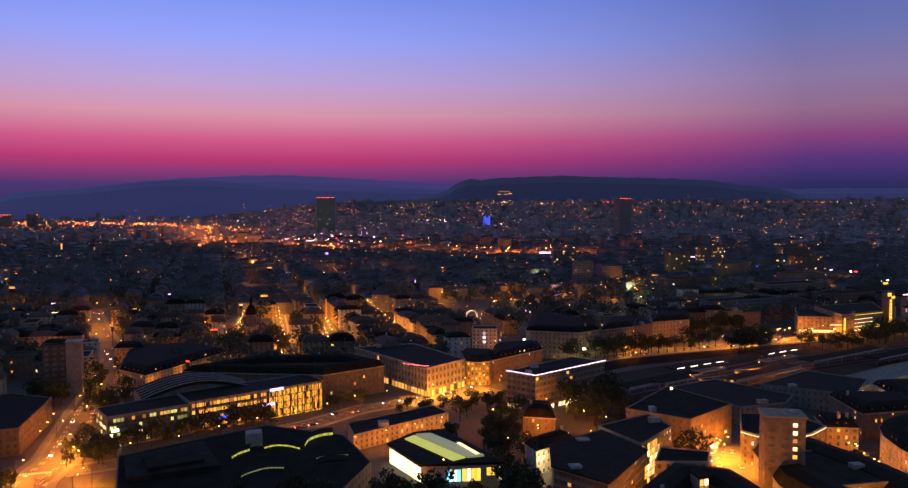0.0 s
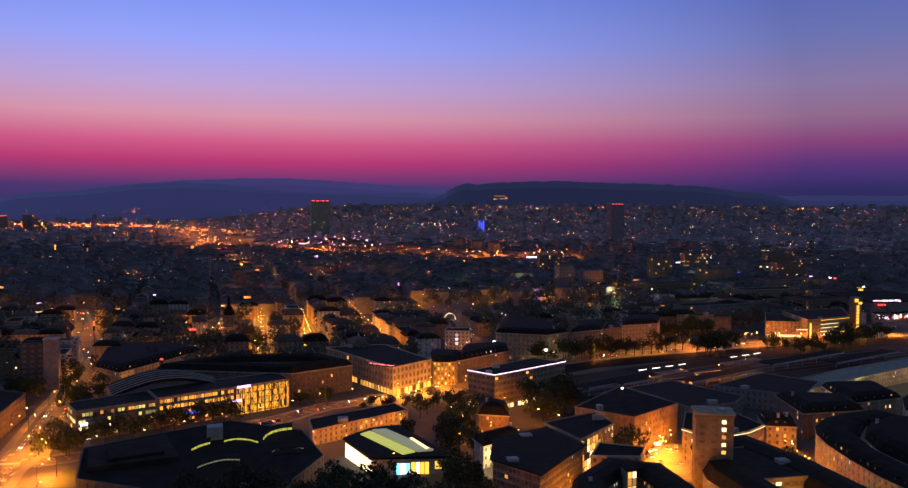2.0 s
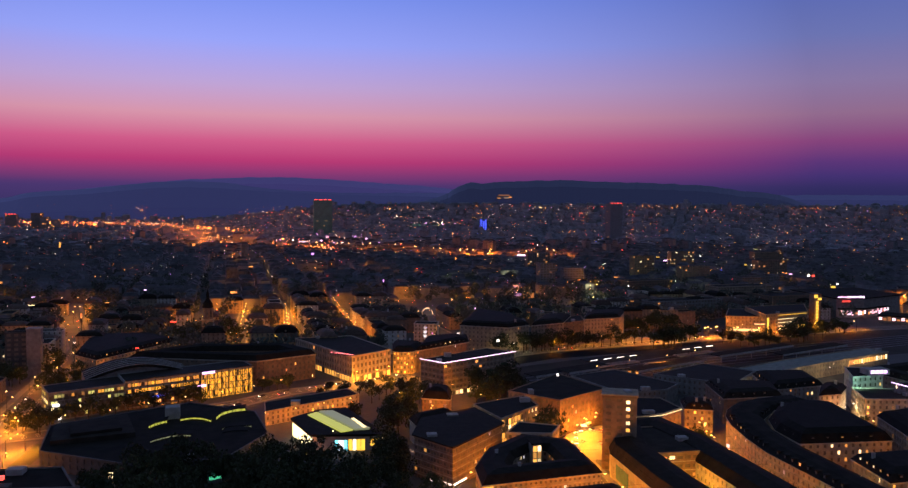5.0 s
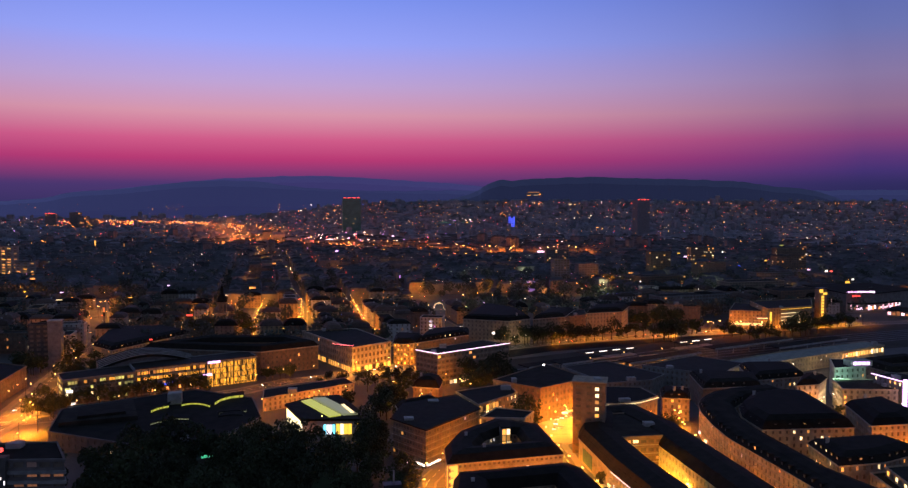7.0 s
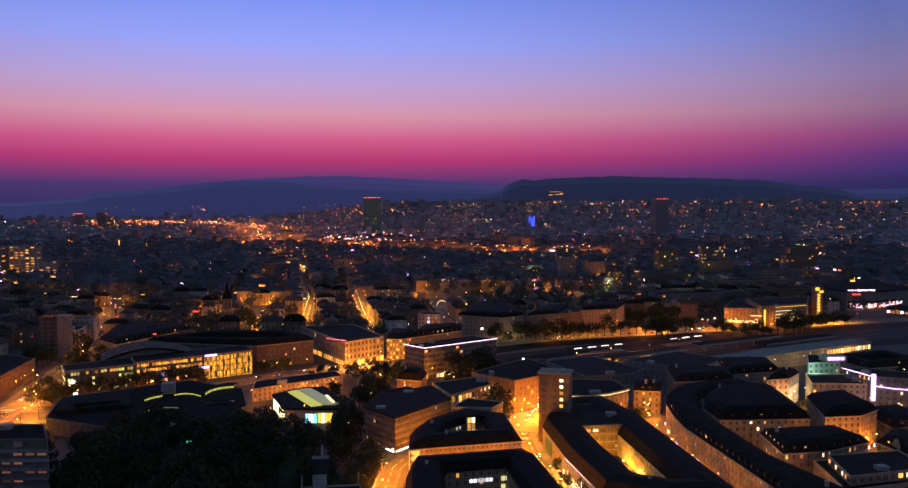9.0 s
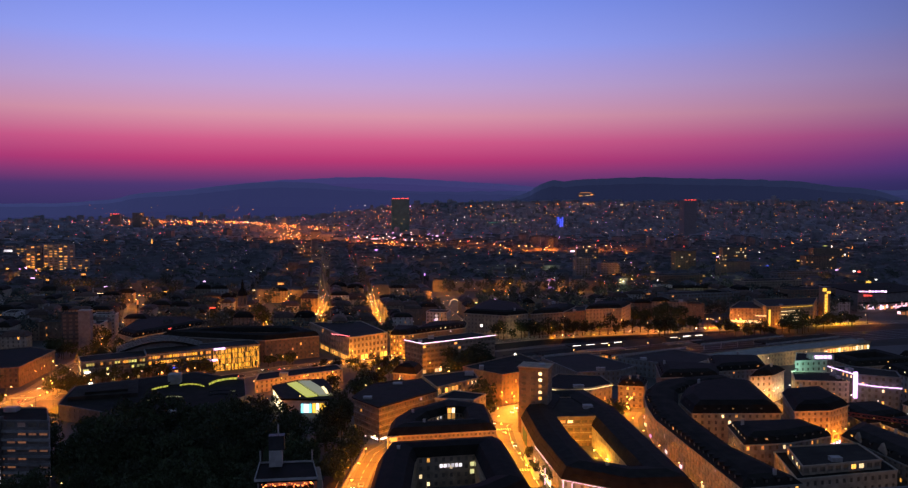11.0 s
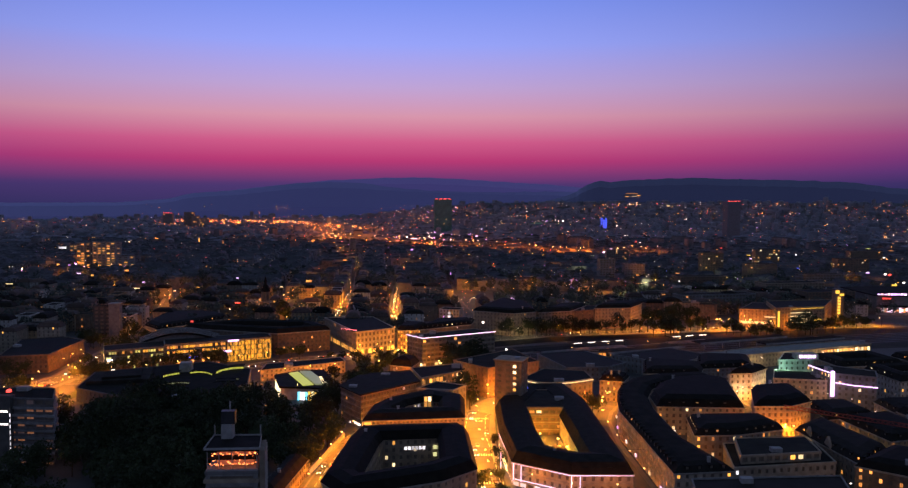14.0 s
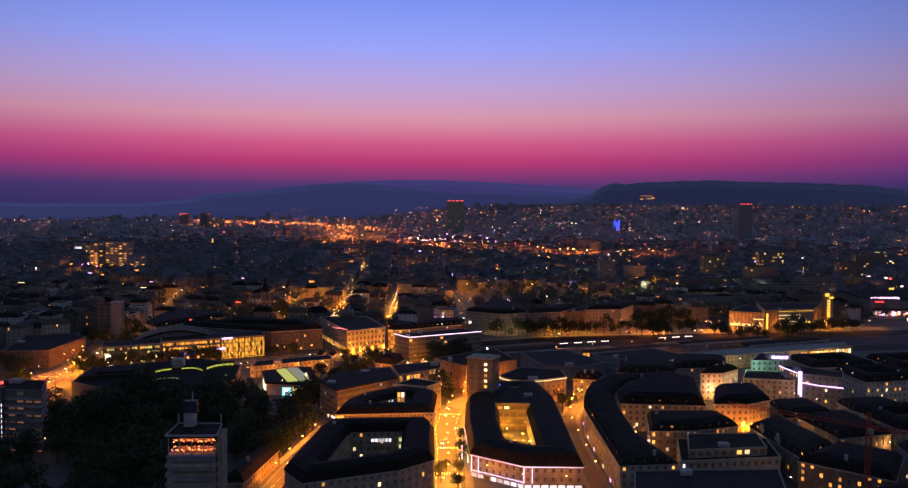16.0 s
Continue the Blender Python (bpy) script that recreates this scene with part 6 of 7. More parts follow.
for (x0, z0), (x1, z1) in zip(prof[:-1], prof[1:]):
    p = [C + u * x0 - s * 3, C + u * x1 - s * 3, C + u * x1 + s * 26, C + u * x0 + s * 26]
    quad(bm, *[(q.x + 62, q.y - 470, z + 1) for q, z in zip(p, (z0, z1, z1, z0))])
    quad(bm, (p[0].x + 62, p[0].y - 470, z0 - 0.6), (p[1].x + 62, p[1].y - 470, z1 - 0.6), (p[1].x + 62, p[1].y - 470, z1 + 1), (p[0].x + 62, p[0].y - 470, z0 + 1))
part("arched_roof", bm, M["metalroof"], ah)
bm = bmesh.new()
for (x0, z0), (x1, z1) in zip(prof[:-1], prof[1:]):
    p = [C + u * x0, C + u * x1]
    quad(bm, (p[0].x + 62, p[0].y - 470, 0), (p[1].x + 62, p[1].y - 470, 0), (p[1].x + 62, p[1].y - 470, z1 + 0.5), (p[0].x + 62, p[0].y - 470, z0 + 0.5))
for e in (-30, 30):
    p, q = C + u * e, C + u * e + s * 24
    quad(bm, (p.x + 62, p.y - 470, 0), (q.x + 62, q.y - 470, 0), (q.x + 62, q.y - 470, 15.5), (p.x + 62, p.y - 470, 15.5))
part("wall", bm, GREY, ah)
for k in range(5):
    pts = [(x, z) for x, z in prof]
    strip("roof_rib", [(C + u * x + s * (-2.6 + k * 5.5)).to_3d() - Vector((-62, 470, 0)) + Vector((0, 0, z + 1.25)) for x, z in prof], 0.3, "concrete", ah, "pale arched rib on the roof")

# signs on the office hall and a roof edge
strip("roof_edge", [rel(hall, (p[0], p[1], 18.2)) for p in ((-66, 431.6), (3.4, 470.8))], 0.2, "metalroof", hall)
for a, b, z, mm in (((-52, 438.8), (-44, 443.4), 6.4, "blue"), ((-30, 451.3), (-24, 454.7), 8.8, "neon_v"), ((-26, 453.6), (-19, 457.6), 16.6, "neon_v"), ((-100, 412.4), (-97, 414), 9, "lamp_w"), ((-98, 413.6), (-96, 414.7), 1.5, "lamp_w")):
    panel("sign_panel", hall, a, b, z, z + 1.3, mm, 0.35)
def storeys(th, a, b, rows, nx, gap=0.3):
    """Rows of panes along a wall: (bottom, top, share lit, kinds) for each storey."""
    for z0, z1, lit, kinds in rows:
        glazed(th, a, b, z0, z1, nx, 1, lit, kinds, gap, 0.1)


GOLD = ["hall_lit", "hall_lit", "lit_orange"]
storeys(hall, (-65, 432.6), (-28, 453.5), [(14.2, 16.4, 0.92, GOLD), (10.6, 12.8, 0.85, GOLD), (6.8, 9, 0.12, GOLD), (3, 5.2, 0.3, ["lit_orange"]), (-1, 1.6, 0.3, GOLD)], 22)
storeys(hall, (-27, 454.0), (2.4, 470.7), [(-5 + 3.6 * k, -5 + 3.6 * k + 3.5, 0.93, ["hall_lit"]) for k in range(6)], 30, 0.14)
ha, hb = Vector((-65, 432.6)), Vector((2.4, 470.7))
for k in range(17):
    c = ha.lerp(hb, (k + 0.5) / 17)
    panel("facade_column", hall, c - (hb - ha).normalized() * 0.16, c + (hb - ha).normalized() * 0.16, 0, 17.4, "darkmetal", 0.5)
for z in (1.9, 5.5, 9.2, 12.9, 16.6):
    panel("floor_edge", hall, ha, hb, z, z + 0.45, "concrete", 0.35)
for k in range(14):
    c = ha.lerp(hb, 0.565 + k * 0.0335)
    panel("mullion", hall, c - (hb - ha).normalized() * 0.1, c + (hb - ha).normalized() * 0.1, -4, 17.2, "darkmetal", 0.42)
for k in range(7):
    c, e = ha.lerp(hb, 0.565 + k * 0.0622), ha.lerp(hb, 0.565 + (k + 1) * 0.0622)
    for z in (-1.6, 2.0, 9.4):
        top = z + (3.6 if z < 0 else 7.2)
        for p, q in ((z, top), (top, z)):
            strip("brace", [rel(hall, (c.x + 0.25, c.y - 0.45, p)), rel(hall, (e.x + 0.25, e.y - 0.45, q))], 0.13, "darkmetal", hall)
wing = [o for o in scene.objects if o.name == "office_wing"][0]
storeys(wing, (-101, 412.6), (-67, 431.4), [(13.4, 15.4, 0.7, ["lit_green", "lit_green", "hall_lit"]), (9.8, 11.8, 0.25, ["lit_green"]), (6.2, 8.2, 0.12, ["lit_green", "lit_white"]), (2.4, 4.6, 0.15, ["lit_green"])], 22)
storeys(wing, (-111.6, 431), (-102.4, 412.8), [(13.4, 15.4, 0.2, ["lit_green"]), (9.8, 11.8, 0.8, ["lit_green", "lit_white"]), (6.2, 8.2, 0.3, ["lit_green"])], 7)

# hotel sign, spot sign, lamps on roofs
for x, y, z, w, mm in ((168, 488, 28, 0.9, "lamp_w"), (183, 392, 24.0, 0.6, "lamp_w"), (96, 687, 10, 1.2, "violet"), (158, 599, 15, 1.0, "lamp_w")):
    th = thing("light_sign", "bright white light box on a short mast", "sign", x, y, ground_z(x, y), "light boxes")
    pbox("mast", th, -0.12, 0.1, 0, 0.12, 0.34, z - ground_z(x, y), "darkmetal")
    pbox("light_box", th, -w, -0.3, z - ground_z(x, y) - w * 0.9, w, 0.1, z - ground_z(x, y) + w * 0.9, mm)

# sports ground and its lit arches
road("lawn", [(200, 800), (330, 880)], 80, "dark sports field behind the stone building", "grass", 0.08, "lawn")
for x, y, mm in ((186, 785, "greenlit"), (160, 820, "lit_white")):
    th = thing("lit_arch", "lit arch of a tent roof", "tent", x, y)
    for k in range(9):
        t0, t1 = math.pi * k / 9, math.pi * (k + 1) / 9
        bm = bmesh.new()
        quad(bm, (6 * math.cos(t0), 0, 7 * math.sin(t0)), (6 * math.cos(t1), 0, 7 * math.sin(t1)), (6 * math.cos(t1), 6, 7 * math.sin(t1)), (6 * math.cos(t0), 6, 7 * math.sin(t0)))
        part("panel", bm, M[mm], th)
for k in range(8):
    x, y = 203 + 1.7 * k, 765 - 10.3 * k
    th = thing("roof_lamp", "small violet-white lamp in a row on a roof edge", "lamp", x, y, None, "row of roof lamps")
    pbox("post", th, -0.1, -0.1, 0, 0.1, 0.1, 14 - th.location.z, "darkmetal")
    pbox("lamp_head", th, -0.5, -0.5, 14 - th.location.z, 0.5, 0.5, 15 - th.location.z, "neon_v")
# coloured light on these walls and canopies is put into their emission
for x0, y0, x1, y1, z0, z1, mm, lab in ((294, 981, 305, 979, 2, 16, "violet_wall", "violet-lit house wall"), (304, 966, 318, 963, -4, 8, "lit_orange", "orange-lit house wall"), (359, 880, 400, 868, 8, 11, "blue_dim", "blue-lit canopy"), (345, 822, 392, 836, 8, 9.6, "blue_dim", "blue-lit canopy")):
    if mm not in M:
        M[mm] = glow(mm, (0.35, 0.2, 0.95) if mm[0] == "v" else (0.05, 0.06, 0.9), 0.45, 0.2)
    th = thing("lit_wall", lab + " far down the street", "wall", (x0 + x1) / 2, (y0 + y1) / 2)
    panel("wall_panel", th, (x0, y0), (x1, y1), z0, z1, mm, 0.5)
    pbox("back_wall", th, (x0 - x1) / 2, 2, 0, (x1 - x0) / 2, 9, z1 - th.location.z, GREY)

# the bright pink-lit shopping arcade
mall = thing("shopping_arcade", "arcade with a pink-lit roof edge and bright fronts", "building", 660, 800)
prism("wall", mall, [(604, 747), (634, 743), (704, 776), (700, 850), (606, 835)], -8, 22, GREY)
prism("roof", mall, [(602, 745.5), (634, 741.5), (706, 774), (702, 852), (604, 837)], 22, 23, "gravel")
for k in range(9):
    a, b = Vector((604, 744.8)).lerp(Vector((634, 741)), (k + 0.1) / 9), Vector((604, 744.8)).lerp(Vector((634, 741)), (k + 0.82) / 9)
    panel("neon_letter_box", mall, a, b, 23.0 + rng.uniform(0, 0.6), 24.4 + rng.uniform(0, 1.4), rng.choice(["neon", "neon_v", "pinklit"]), 0.4, "pink-white lit box on the roof edge")
for (ax, ay), (bx, by), n in (((606, 742), (634, 738.5), 13), ((638, 740), (676, 757), 12)):
    for k in range(n):
        a, b = Vector((ax, ay)).lerp(Vector((bx, by)), k / n), Vector((ax, ay)).lerp(Vector((bx, by)), (k + 0.75) / n)
        z0 = 4.5 + rng.uniform(0, 3)
        panel("shop_front", mall, a, b, z0, z0 + rng.uniform(1.2, 5), rng.choice(["pinklit", "lit_cool", "pinklit", "neon", "lit_orange"]), 0.3)
prism("front_canopy", mall, [(605, 742), (634, 738), (678, 757), (676, 762), (634, 744), (605, 746)], 11, 12, "metalroof")
for k in range(3):
    panel("red_sign", mall, (609 + k * 3, 743.6 - k * 0.4), (611.4 + k * 3, 743.3 - k * 0.4), 19, 20.5, "red", 0.5)
east = thing("shop_row", "low row of shops with pink-white lit fronts", "building", 650, 712)
prism("wall", east, [(624, 705), (660, 670), (680, 690), (645, 725)], -3, 9, GREY)
prism("roof", east, [(622.5, 704.5), (660, 668.5), (682, 690), (645, 727)], 9, 10, "gravel")
for k in range(12):
    a, b = Vector((624, 705)).lerp(Vector((660, 670)), (k + 0.1) / 12), Vector((624, 705)).lerp(Vector((660, 670)), (k + 0.8) / 12)
    panel("shop_front", east, a, b, 4 + rng.uniform(0, 1.5), 6.5 + rng.uniform(0, 2), rng.choice(["pinklit", "lit_cool", "pinklit", "lit_orange"]), 0.3)

# church with its belfry
ch = thing("church", "stone church tower with a narrower dark belfry", "church", -52, 662)
prism("tower", ch, [(-56.6, 657), (-47.4, 657), (-47.4, 666), (-56.6, 666)], ground_z(-52, 662) - 1, 21, SAND)
prism("cornice", ch, [(-57.2, 656.4), (-46.8, 656.4), (-46.8, 666.6), (-57.2, 666.6)], 21, 22, SAND)
eight = lambda r: [(-52 + r * math.cos(radians(22.5 + 45 * k)), 661.5 + r * math.sin(radians(22.5 + 45 * k))) for k in range(8)]
prism("belfry", ch, eight(4.3), 22, 32, BROWN)
prism("belfry_cornice", ch, eight(4.8), 32, 32.8, "slate")
for k in range(3):
    t = radians(225 + 45 * k)
    c, side = Vector((-52 + 3.97 * math.cos(t), 661.5 + 3.97 * math.sin(t))), Vector((-math.sin(t), math.cos(t))) * 0.8
    panel("belfry_opening", ch, c - side, c + side, 24, 30, "glass", 0.12)
for r0, r1, z0, z1 in ((4.6, 3.9, 32.8, 36), (3.9, 1.5, 36, 39.5), (1.3, 1.3, 39.5, 42.5), (1.6, 0.1, 42.5, 48)):
    bm = bmesh.new()
    bmesh.ops.create_cone(bm, segments=8, cap_ends=True, radius1=r0, radius2=r1, depth=z1 - z0, matrix=Matrix.Translation((0, -0.5, (z0 + z1) / 2 - ch.location.z)))
    part("cupola", bm, M["slate"], ch)
prism("nave", ch, [(-47, 660), (-30, 672), (-38, 690), (-54, 680)], ground_z(-52, 662) - 1, 10, SAND)
bm = bmesh.new()
for a, b, c, d in (((-47, 660), (-30, 672), (-34, 681), (-50.5, 670)), ((-38, 690), (-54, 680), (-50.5, 670), (-34, 681))):
    quad(bm, (a[0] + 52, a[1] - 662, 10 - ch.location.z), (b[0] + 52, b[1] - 662, 10 - ch.location.z), (c[0] + 52, c[1] - 662, 19 - ch.location.z), (d[0] + 52, d[1] - 662, 19 - ch.location.z))
part("nave_roof", bm, M["tile"], ch)


# towers far and near
def slab(name, label, x, y, w, d, top, turn, wall, lit, kinds, bay=4.0, storey=3.4, ww=2.6, wh=1.8, red=False, bottom=None):
    m = pose(x, y, 0, 0, 0, turn)
    poly = [tuple((m @ Vector((px, py, 0))).xy) for px, py in ((-w / 2, -d / 2), (w / 2, -d / 2), (w / 2, d / 2), (-w / 2, d / 2))]
    th = building(name, label, poly, top, "flat", wall, "gravel", storey, bay, ww, wh, lit, kinds, category="tower", plant=False, bottom=bottom)
    if y > 2000:
        for ch_ in th.children:
            if ch_.name.startswith("wall"):
                ch_.data.materials[1] = wall
    if red:
        for k in range(4):
            a, b = Vector(poly[0]).lerp(Vector(poly[1]), k / 4 + 0.03), Vector(poly[0]).lerp(Vector(poly[1]), k / 4 + 0.2)
            panel("red_light", th, a, b, top + 0.5, top + 2.6, "red", 0.4)
    return th


GW = mat("tower_glass_green", (0.07, 0.2, 0.18), 0.5, vary=0.3, scale=0.05, fine=0.4)
slab("glass_tower", "tall green glass tower with red lights on its top", 34, 2920, 66, 40, 136, 5, GW, 0.03, ["lit_green", "lit_orange"], 8, 5.5, 6, 2.6, True, -14)
slab("glass_tower", "dark tower with a few lit windows", -935, 2900, 36, 30, 84, 10, GREY, 0.08, ["lit_orange"], 8, 6, 5, 3, False, -14)
slab("glass_tower", "dark tower with a few lit windows", -1040, 2960, 36, 30, 78, 10, GREY, 0.08, ["lit_orange"], 8, 6, 5, 3, True, -14)
slab("glass_tower", "dark tower with a few lit windows", -905, 2880, 26, 26, 70, 10, GREY, 0.12, ["lit_orange"], 6, 5, 4, 3, False, -14)
slab("glass_tower", "dark tower with a few lit windows", -865, 2870, 30, 26, 62, 10, GREY, 0.15, ["lit_orange", "lit_warm"], 6, 5, 4, 3, False, -14)
# silo wall colour is lightened and blued to carry the distance haze
slab("silo_tower", "dark tower with red lights at its top", 1010, 2550, 46, 34, 130, 10, mat("tower_concrete", (0.19, 0.19, 0.215), 0.9), 0.01, ["lit_orange"], 8, 6, 4, 3, True, -14)
# blue light on this block is put into its wall colour and panes
slab("blue_tower", "block lit bright blue", 702, 3280, 26, 20, 62, 0, mat("wall_lit_blue", (0.1, 0.12, 0.3), 0.6), 0.9, ["blue"], 7, 8, 6.4, 6.4, False, -14)
DARKW = mat("wall_dark_concrete", (0.09, 0.085, 0.08), 0.9)
st_ = thing("slab_tower", "pale windowless slab tower", "tower", -152, 540)
prism("shaft", st_, [(-156, 536), (-147, 537), (-148, 545), (-157, 544)], 0, 34, GREY)
prism("cap", st_, [(-156.3, 535.7), (-146.7, 536.7), (-147.7, 545.3), (-157.3, 544.3)], 34, 34.6, "concrete")
slab("slab_tower", "dark slab tower with few lit windows", -165, 546, 14, 10, 31, 8, DARKW, 0.0, ["lit_cool"])
for x, y, w, h in ((-531, 1252, 18, 50), (-487, 1246, 50, 52), (-439, 1214, 24, 30), (-690, 1540, 40, 30)):
    slab("ward_block", "tall block with rows of warm lit windows", x, y, w, 16, h, -18, GREY, 0.46, ["lit_warm", "lit_orange", "hall_lit"], 8.5, 4.2, 6.2, 1.7)
for x, y, w, d, h, t, l in ((352, 1030, 22, 18, 42, 5, 0.04), (395, 1045, 30, 16, 34, 5, 0.03), (530, 1120, 34, 16, 46, 8, 0.06), (585, 1060, 46, 18, 34, 8, 0.05), (640, 980, 60, 20, 26, 8, 0.03), (470, 960, 70, 24, 24, 12, 0.05),
                            (560, 880, 80, 26, 24, 10, 0.03), (430, 760, 90, 22, 22, 14, 0.06), (560, 780, 60, 30, 24, 14, 0.04), (760, 1150, 50, 20, 36, 0, 0.08), (690, 1330, 44, 18, 40, 0, 0.10), (420, 1330, 40, 18, 38, 0, 0.06), (900, 1400, 60, 20, 34, 0, 0.06)):
    slab("office_slab", "flat-roofed office slab with few lit windows", x, y, w, d, h, t, rng.choice([GREY, SAND, BROWN]), l, ["lit_white", "lit_warm", "lit_orange"])
rc = thing("round_cinema", "low round building with bands of lit windows", "building", -300, 935)
for r0, z0, z1, mm in ((24, -7, 2, GREY), (25.5, 2, 3.2, "slate"), (22, 3.2, 7.5, GREY), (23.5, 7.5, 8.6, "slate")):
    prism("drum", rc, [(-300 + r0 * math.cos(k / 24 * 6.2832), 935 + r0 * math.sin(k / 24 * 6.2832)) for k in range(24)], z0, z1, mm)
for k in range(13):
    t0, t1 = radians(205 + k * 10), radians(205 + k * 10 + 7)
    panel("window", rc, (-300 + 24 * math.cos(t0), 935 + 24 * math.sin(t0)), (-300 + 24 * math.cos(t1), 935 + 24 * math.sin(t1)), -2.5, 1, "lit_warm", 0.3)
panel("roof_sign", rc, (-308, 911), (-298, 910.4), 9.3, 10.4, "neon_v", 0.4)


# lit houses and signs on the far slopes
def far_block(label, bearing, dist, w, d, h, bars, up=0.0):
    """A far building on the slope; bars: (along, height, width, tall, material) of its lit bands."""
    x, y = 95 + dist * math.sin(radians(bearing)), -90 + dist * math.cos(radians(bearing))
    th = thing("hill_house", label, "building", x, y, far_z(x, y) - 6 + up, "lit houses on the far slopes")
    th.rotation_euler = (0, 0, -radians(bearing))
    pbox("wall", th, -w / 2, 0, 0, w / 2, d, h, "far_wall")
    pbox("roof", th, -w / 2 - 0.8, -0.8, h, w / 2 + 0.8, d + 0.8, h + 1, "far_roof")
    for a, z, bw, bh, mm in bars:
        pbox("lit_band", th, a - bw / 2, -0.5, z, a + bw / 2, -0.1, z + bh, mm)


far_block("long hotel on the hillside under a glowing orange sign", 11.9, 4445, 90, 20, 20, [(-4, 21, 62, 4, "lit_orange"), (10, 6, 26, 3, "lit_white"), (-28, 4, 20, 3, "lit_warm"), (30, 10, 14, 4, "lit_orange")])
far_block("white-lit hall on the hillside", 14.3, 4190, 70, 20, 18, [(-6, 10, 40, 6, "lit_white"), (24, 11, 12, 4, "lit_white")])
far_block("house with three red lamps on its roof", 19.0, 4180, 80, 16, 18, [(-26, 19, 9, 4, "red"), (-4, 19, 9, 4, "red"), (22, 19, 9, 4, "red")])
far_block("long low hall with a green strip of light", 6.2, 3530, 200, 20, 12, [(-45, 12, 90, 1.5, "greenlit"), (60, 12, 60, 1.5, "greenlit")])
far_block("dark hall with a row of yellow lamps", 12.4, 2500, 70, 20, 14, [(-20 + 9 * k, 8, 6, 2.4, "lit_warm") for k in range(6)])
far_block("flat white building with a pink-white roof sign", 12.4, 1590, 52, 24, 28, [(-8, 28.5, 26, 3.4, "neon")])


# gables, stairwell, shop signs
gh = [o for o in scene.objects if o.name == "gabled_house"][0]
for x, y in ((316.6, 222), (318.4, 206)):
    bm = bmesh.new()
    o = gh.location
    a, b, z0, z1 = x - o.x - 0.9, x - o.x + 0.2, 15.4 - o.z, 20.6 - o.z
    for e in (a, b):
        bm.faces.new([bm.verts.new(p) for p in ((e, y - o.y - 4.2, z0), (e, y - o.y + 4.2, z0), (e, y - o.y, z1))])
    for p, q in (((-4.2, z0), (0, z1)), ((0, z1), (4.2, z0))):
        quad(bm, (a, y - o.y + p[0], p[1]), (a, y - o.y + q[0], q[1]), (b, y - o.y + q[0], q[1]), (b, y - o.y + p[0], p[1]))
    part("gable", bm, SAND, gh)
cb = [o for o in scene.objects if o.name == "court_block"][0]
st = thing("glass_stairwell", "brightly lit glass stairwell in the courtyard", "stairwell", 141, 270)
prism("shaft", st, [(135.4, 266), (139.4, 266.7), (139.4, 274), (135.4, 273)], 3, 22.2, "frame")
glazed(st, (135.4, 266), (139.4, 266.7), 5, 21.8, 2, 6, 1.0, ["lit_white", "lit_warm"], 0.4, 0.1)
prism("cap", st, [(134.8, 265.4), (140, 266.1), (140, 274.6), (134.8, 273.6)], 22.2, 22.8, "slate")
pv = building("pavilion_house", "square house with a broad flat dark roof", [(130, 292), (150, 288), (157, 300), (140, 309)], 20, "flat", CREAM, "slate", lit=0.1, plant=False)
cu = [o for o in scene.objects if o.name == "corner_office"][0]
cw_ = [o for o in scene.objects if o.name == "court_wing"][0]
panel("shop_sign", cu, (98, 274.6), (101.5, 269.6), 5.2, 5.7, "lamp_w", 0.5, "white light band over the shop front")
panel("shop_sign", cu, (102.4, 269.6), (109, 277.3), 5.2, 5.7, "lamp_w", 0.5)
panel("roof_sign", cw_, (187, 297.6), (191.6, 298), 19.2, 20.2, "blue", 0.3, "small blue sign on the roof edge")
prism("roof_slab", cu, inset(ccw([(88, 289), (102, 269), (130, 302), (122, 330), (95, 315)]), -1.1), 21.5, 22.1, "slate")
# lamp light on the corner pier is put into an emitting panel
panel("corner_light", cb, (107.6, 234.4), (112, 234.5), 6, 16.8, "lit_warm", 0.25, "corner pier with its yellow light put into a glowing panel")
for k in range(9):
    x, y = 186 + k * 2.2, 352 + k * 3.1
    th = thing("market_stall", "small stall with a glowing awning", "stall", x, y, None, "market stalls")
    # the stall's light is put into the awning, which emits
    pbox("awning", th, -1.4, -1.4, 2.6, 1.4, 1.4, 3.2, rng.choice(["lit_white", "lamp_w", "lit_warm", "gold"]))
    pbox("counter", th, -1.2, -1.2, 0, 1.2, 1.2, 1.0, "concrete")
    for a, b in ((-1.3, -1.3), (1.2, -1.3), (-1.3, 1.2), (1.2, 1.2)):
        pbox("post", th, a, b, 0, a + 0.1, b + 0.1, 2.6, "darkmetal")
bs = thing("roof_lamp", "red lamp on the roof edge of the parking deck", "lamp", -50, 208, 34.5)
pbox("post", bs, -0.1, -0.1, 0, 0.1, 0.1, 1.5, "darkmetal")
pbox("lamp_head", bs, -0.8, -0.8, 1.5, 0.8, 0.8, 2.7, "red")
for k in range(8):
    prism("parapet_band", deck, [(-58.8, 204.2), (-26.2, 202.2), (-36.4, 224.8), (-66.8, 224.8)], 5.6 + k * 3.4, 6.7 + k * 3.4, GREY)


# ---- tower crane ----
cr = thing("tower_crane", "slender red tower crane over the dark roofs", "crane", 333, 150)
RED = mat("crane_paint", (0.35, 0.05, 0.03), 0.6)


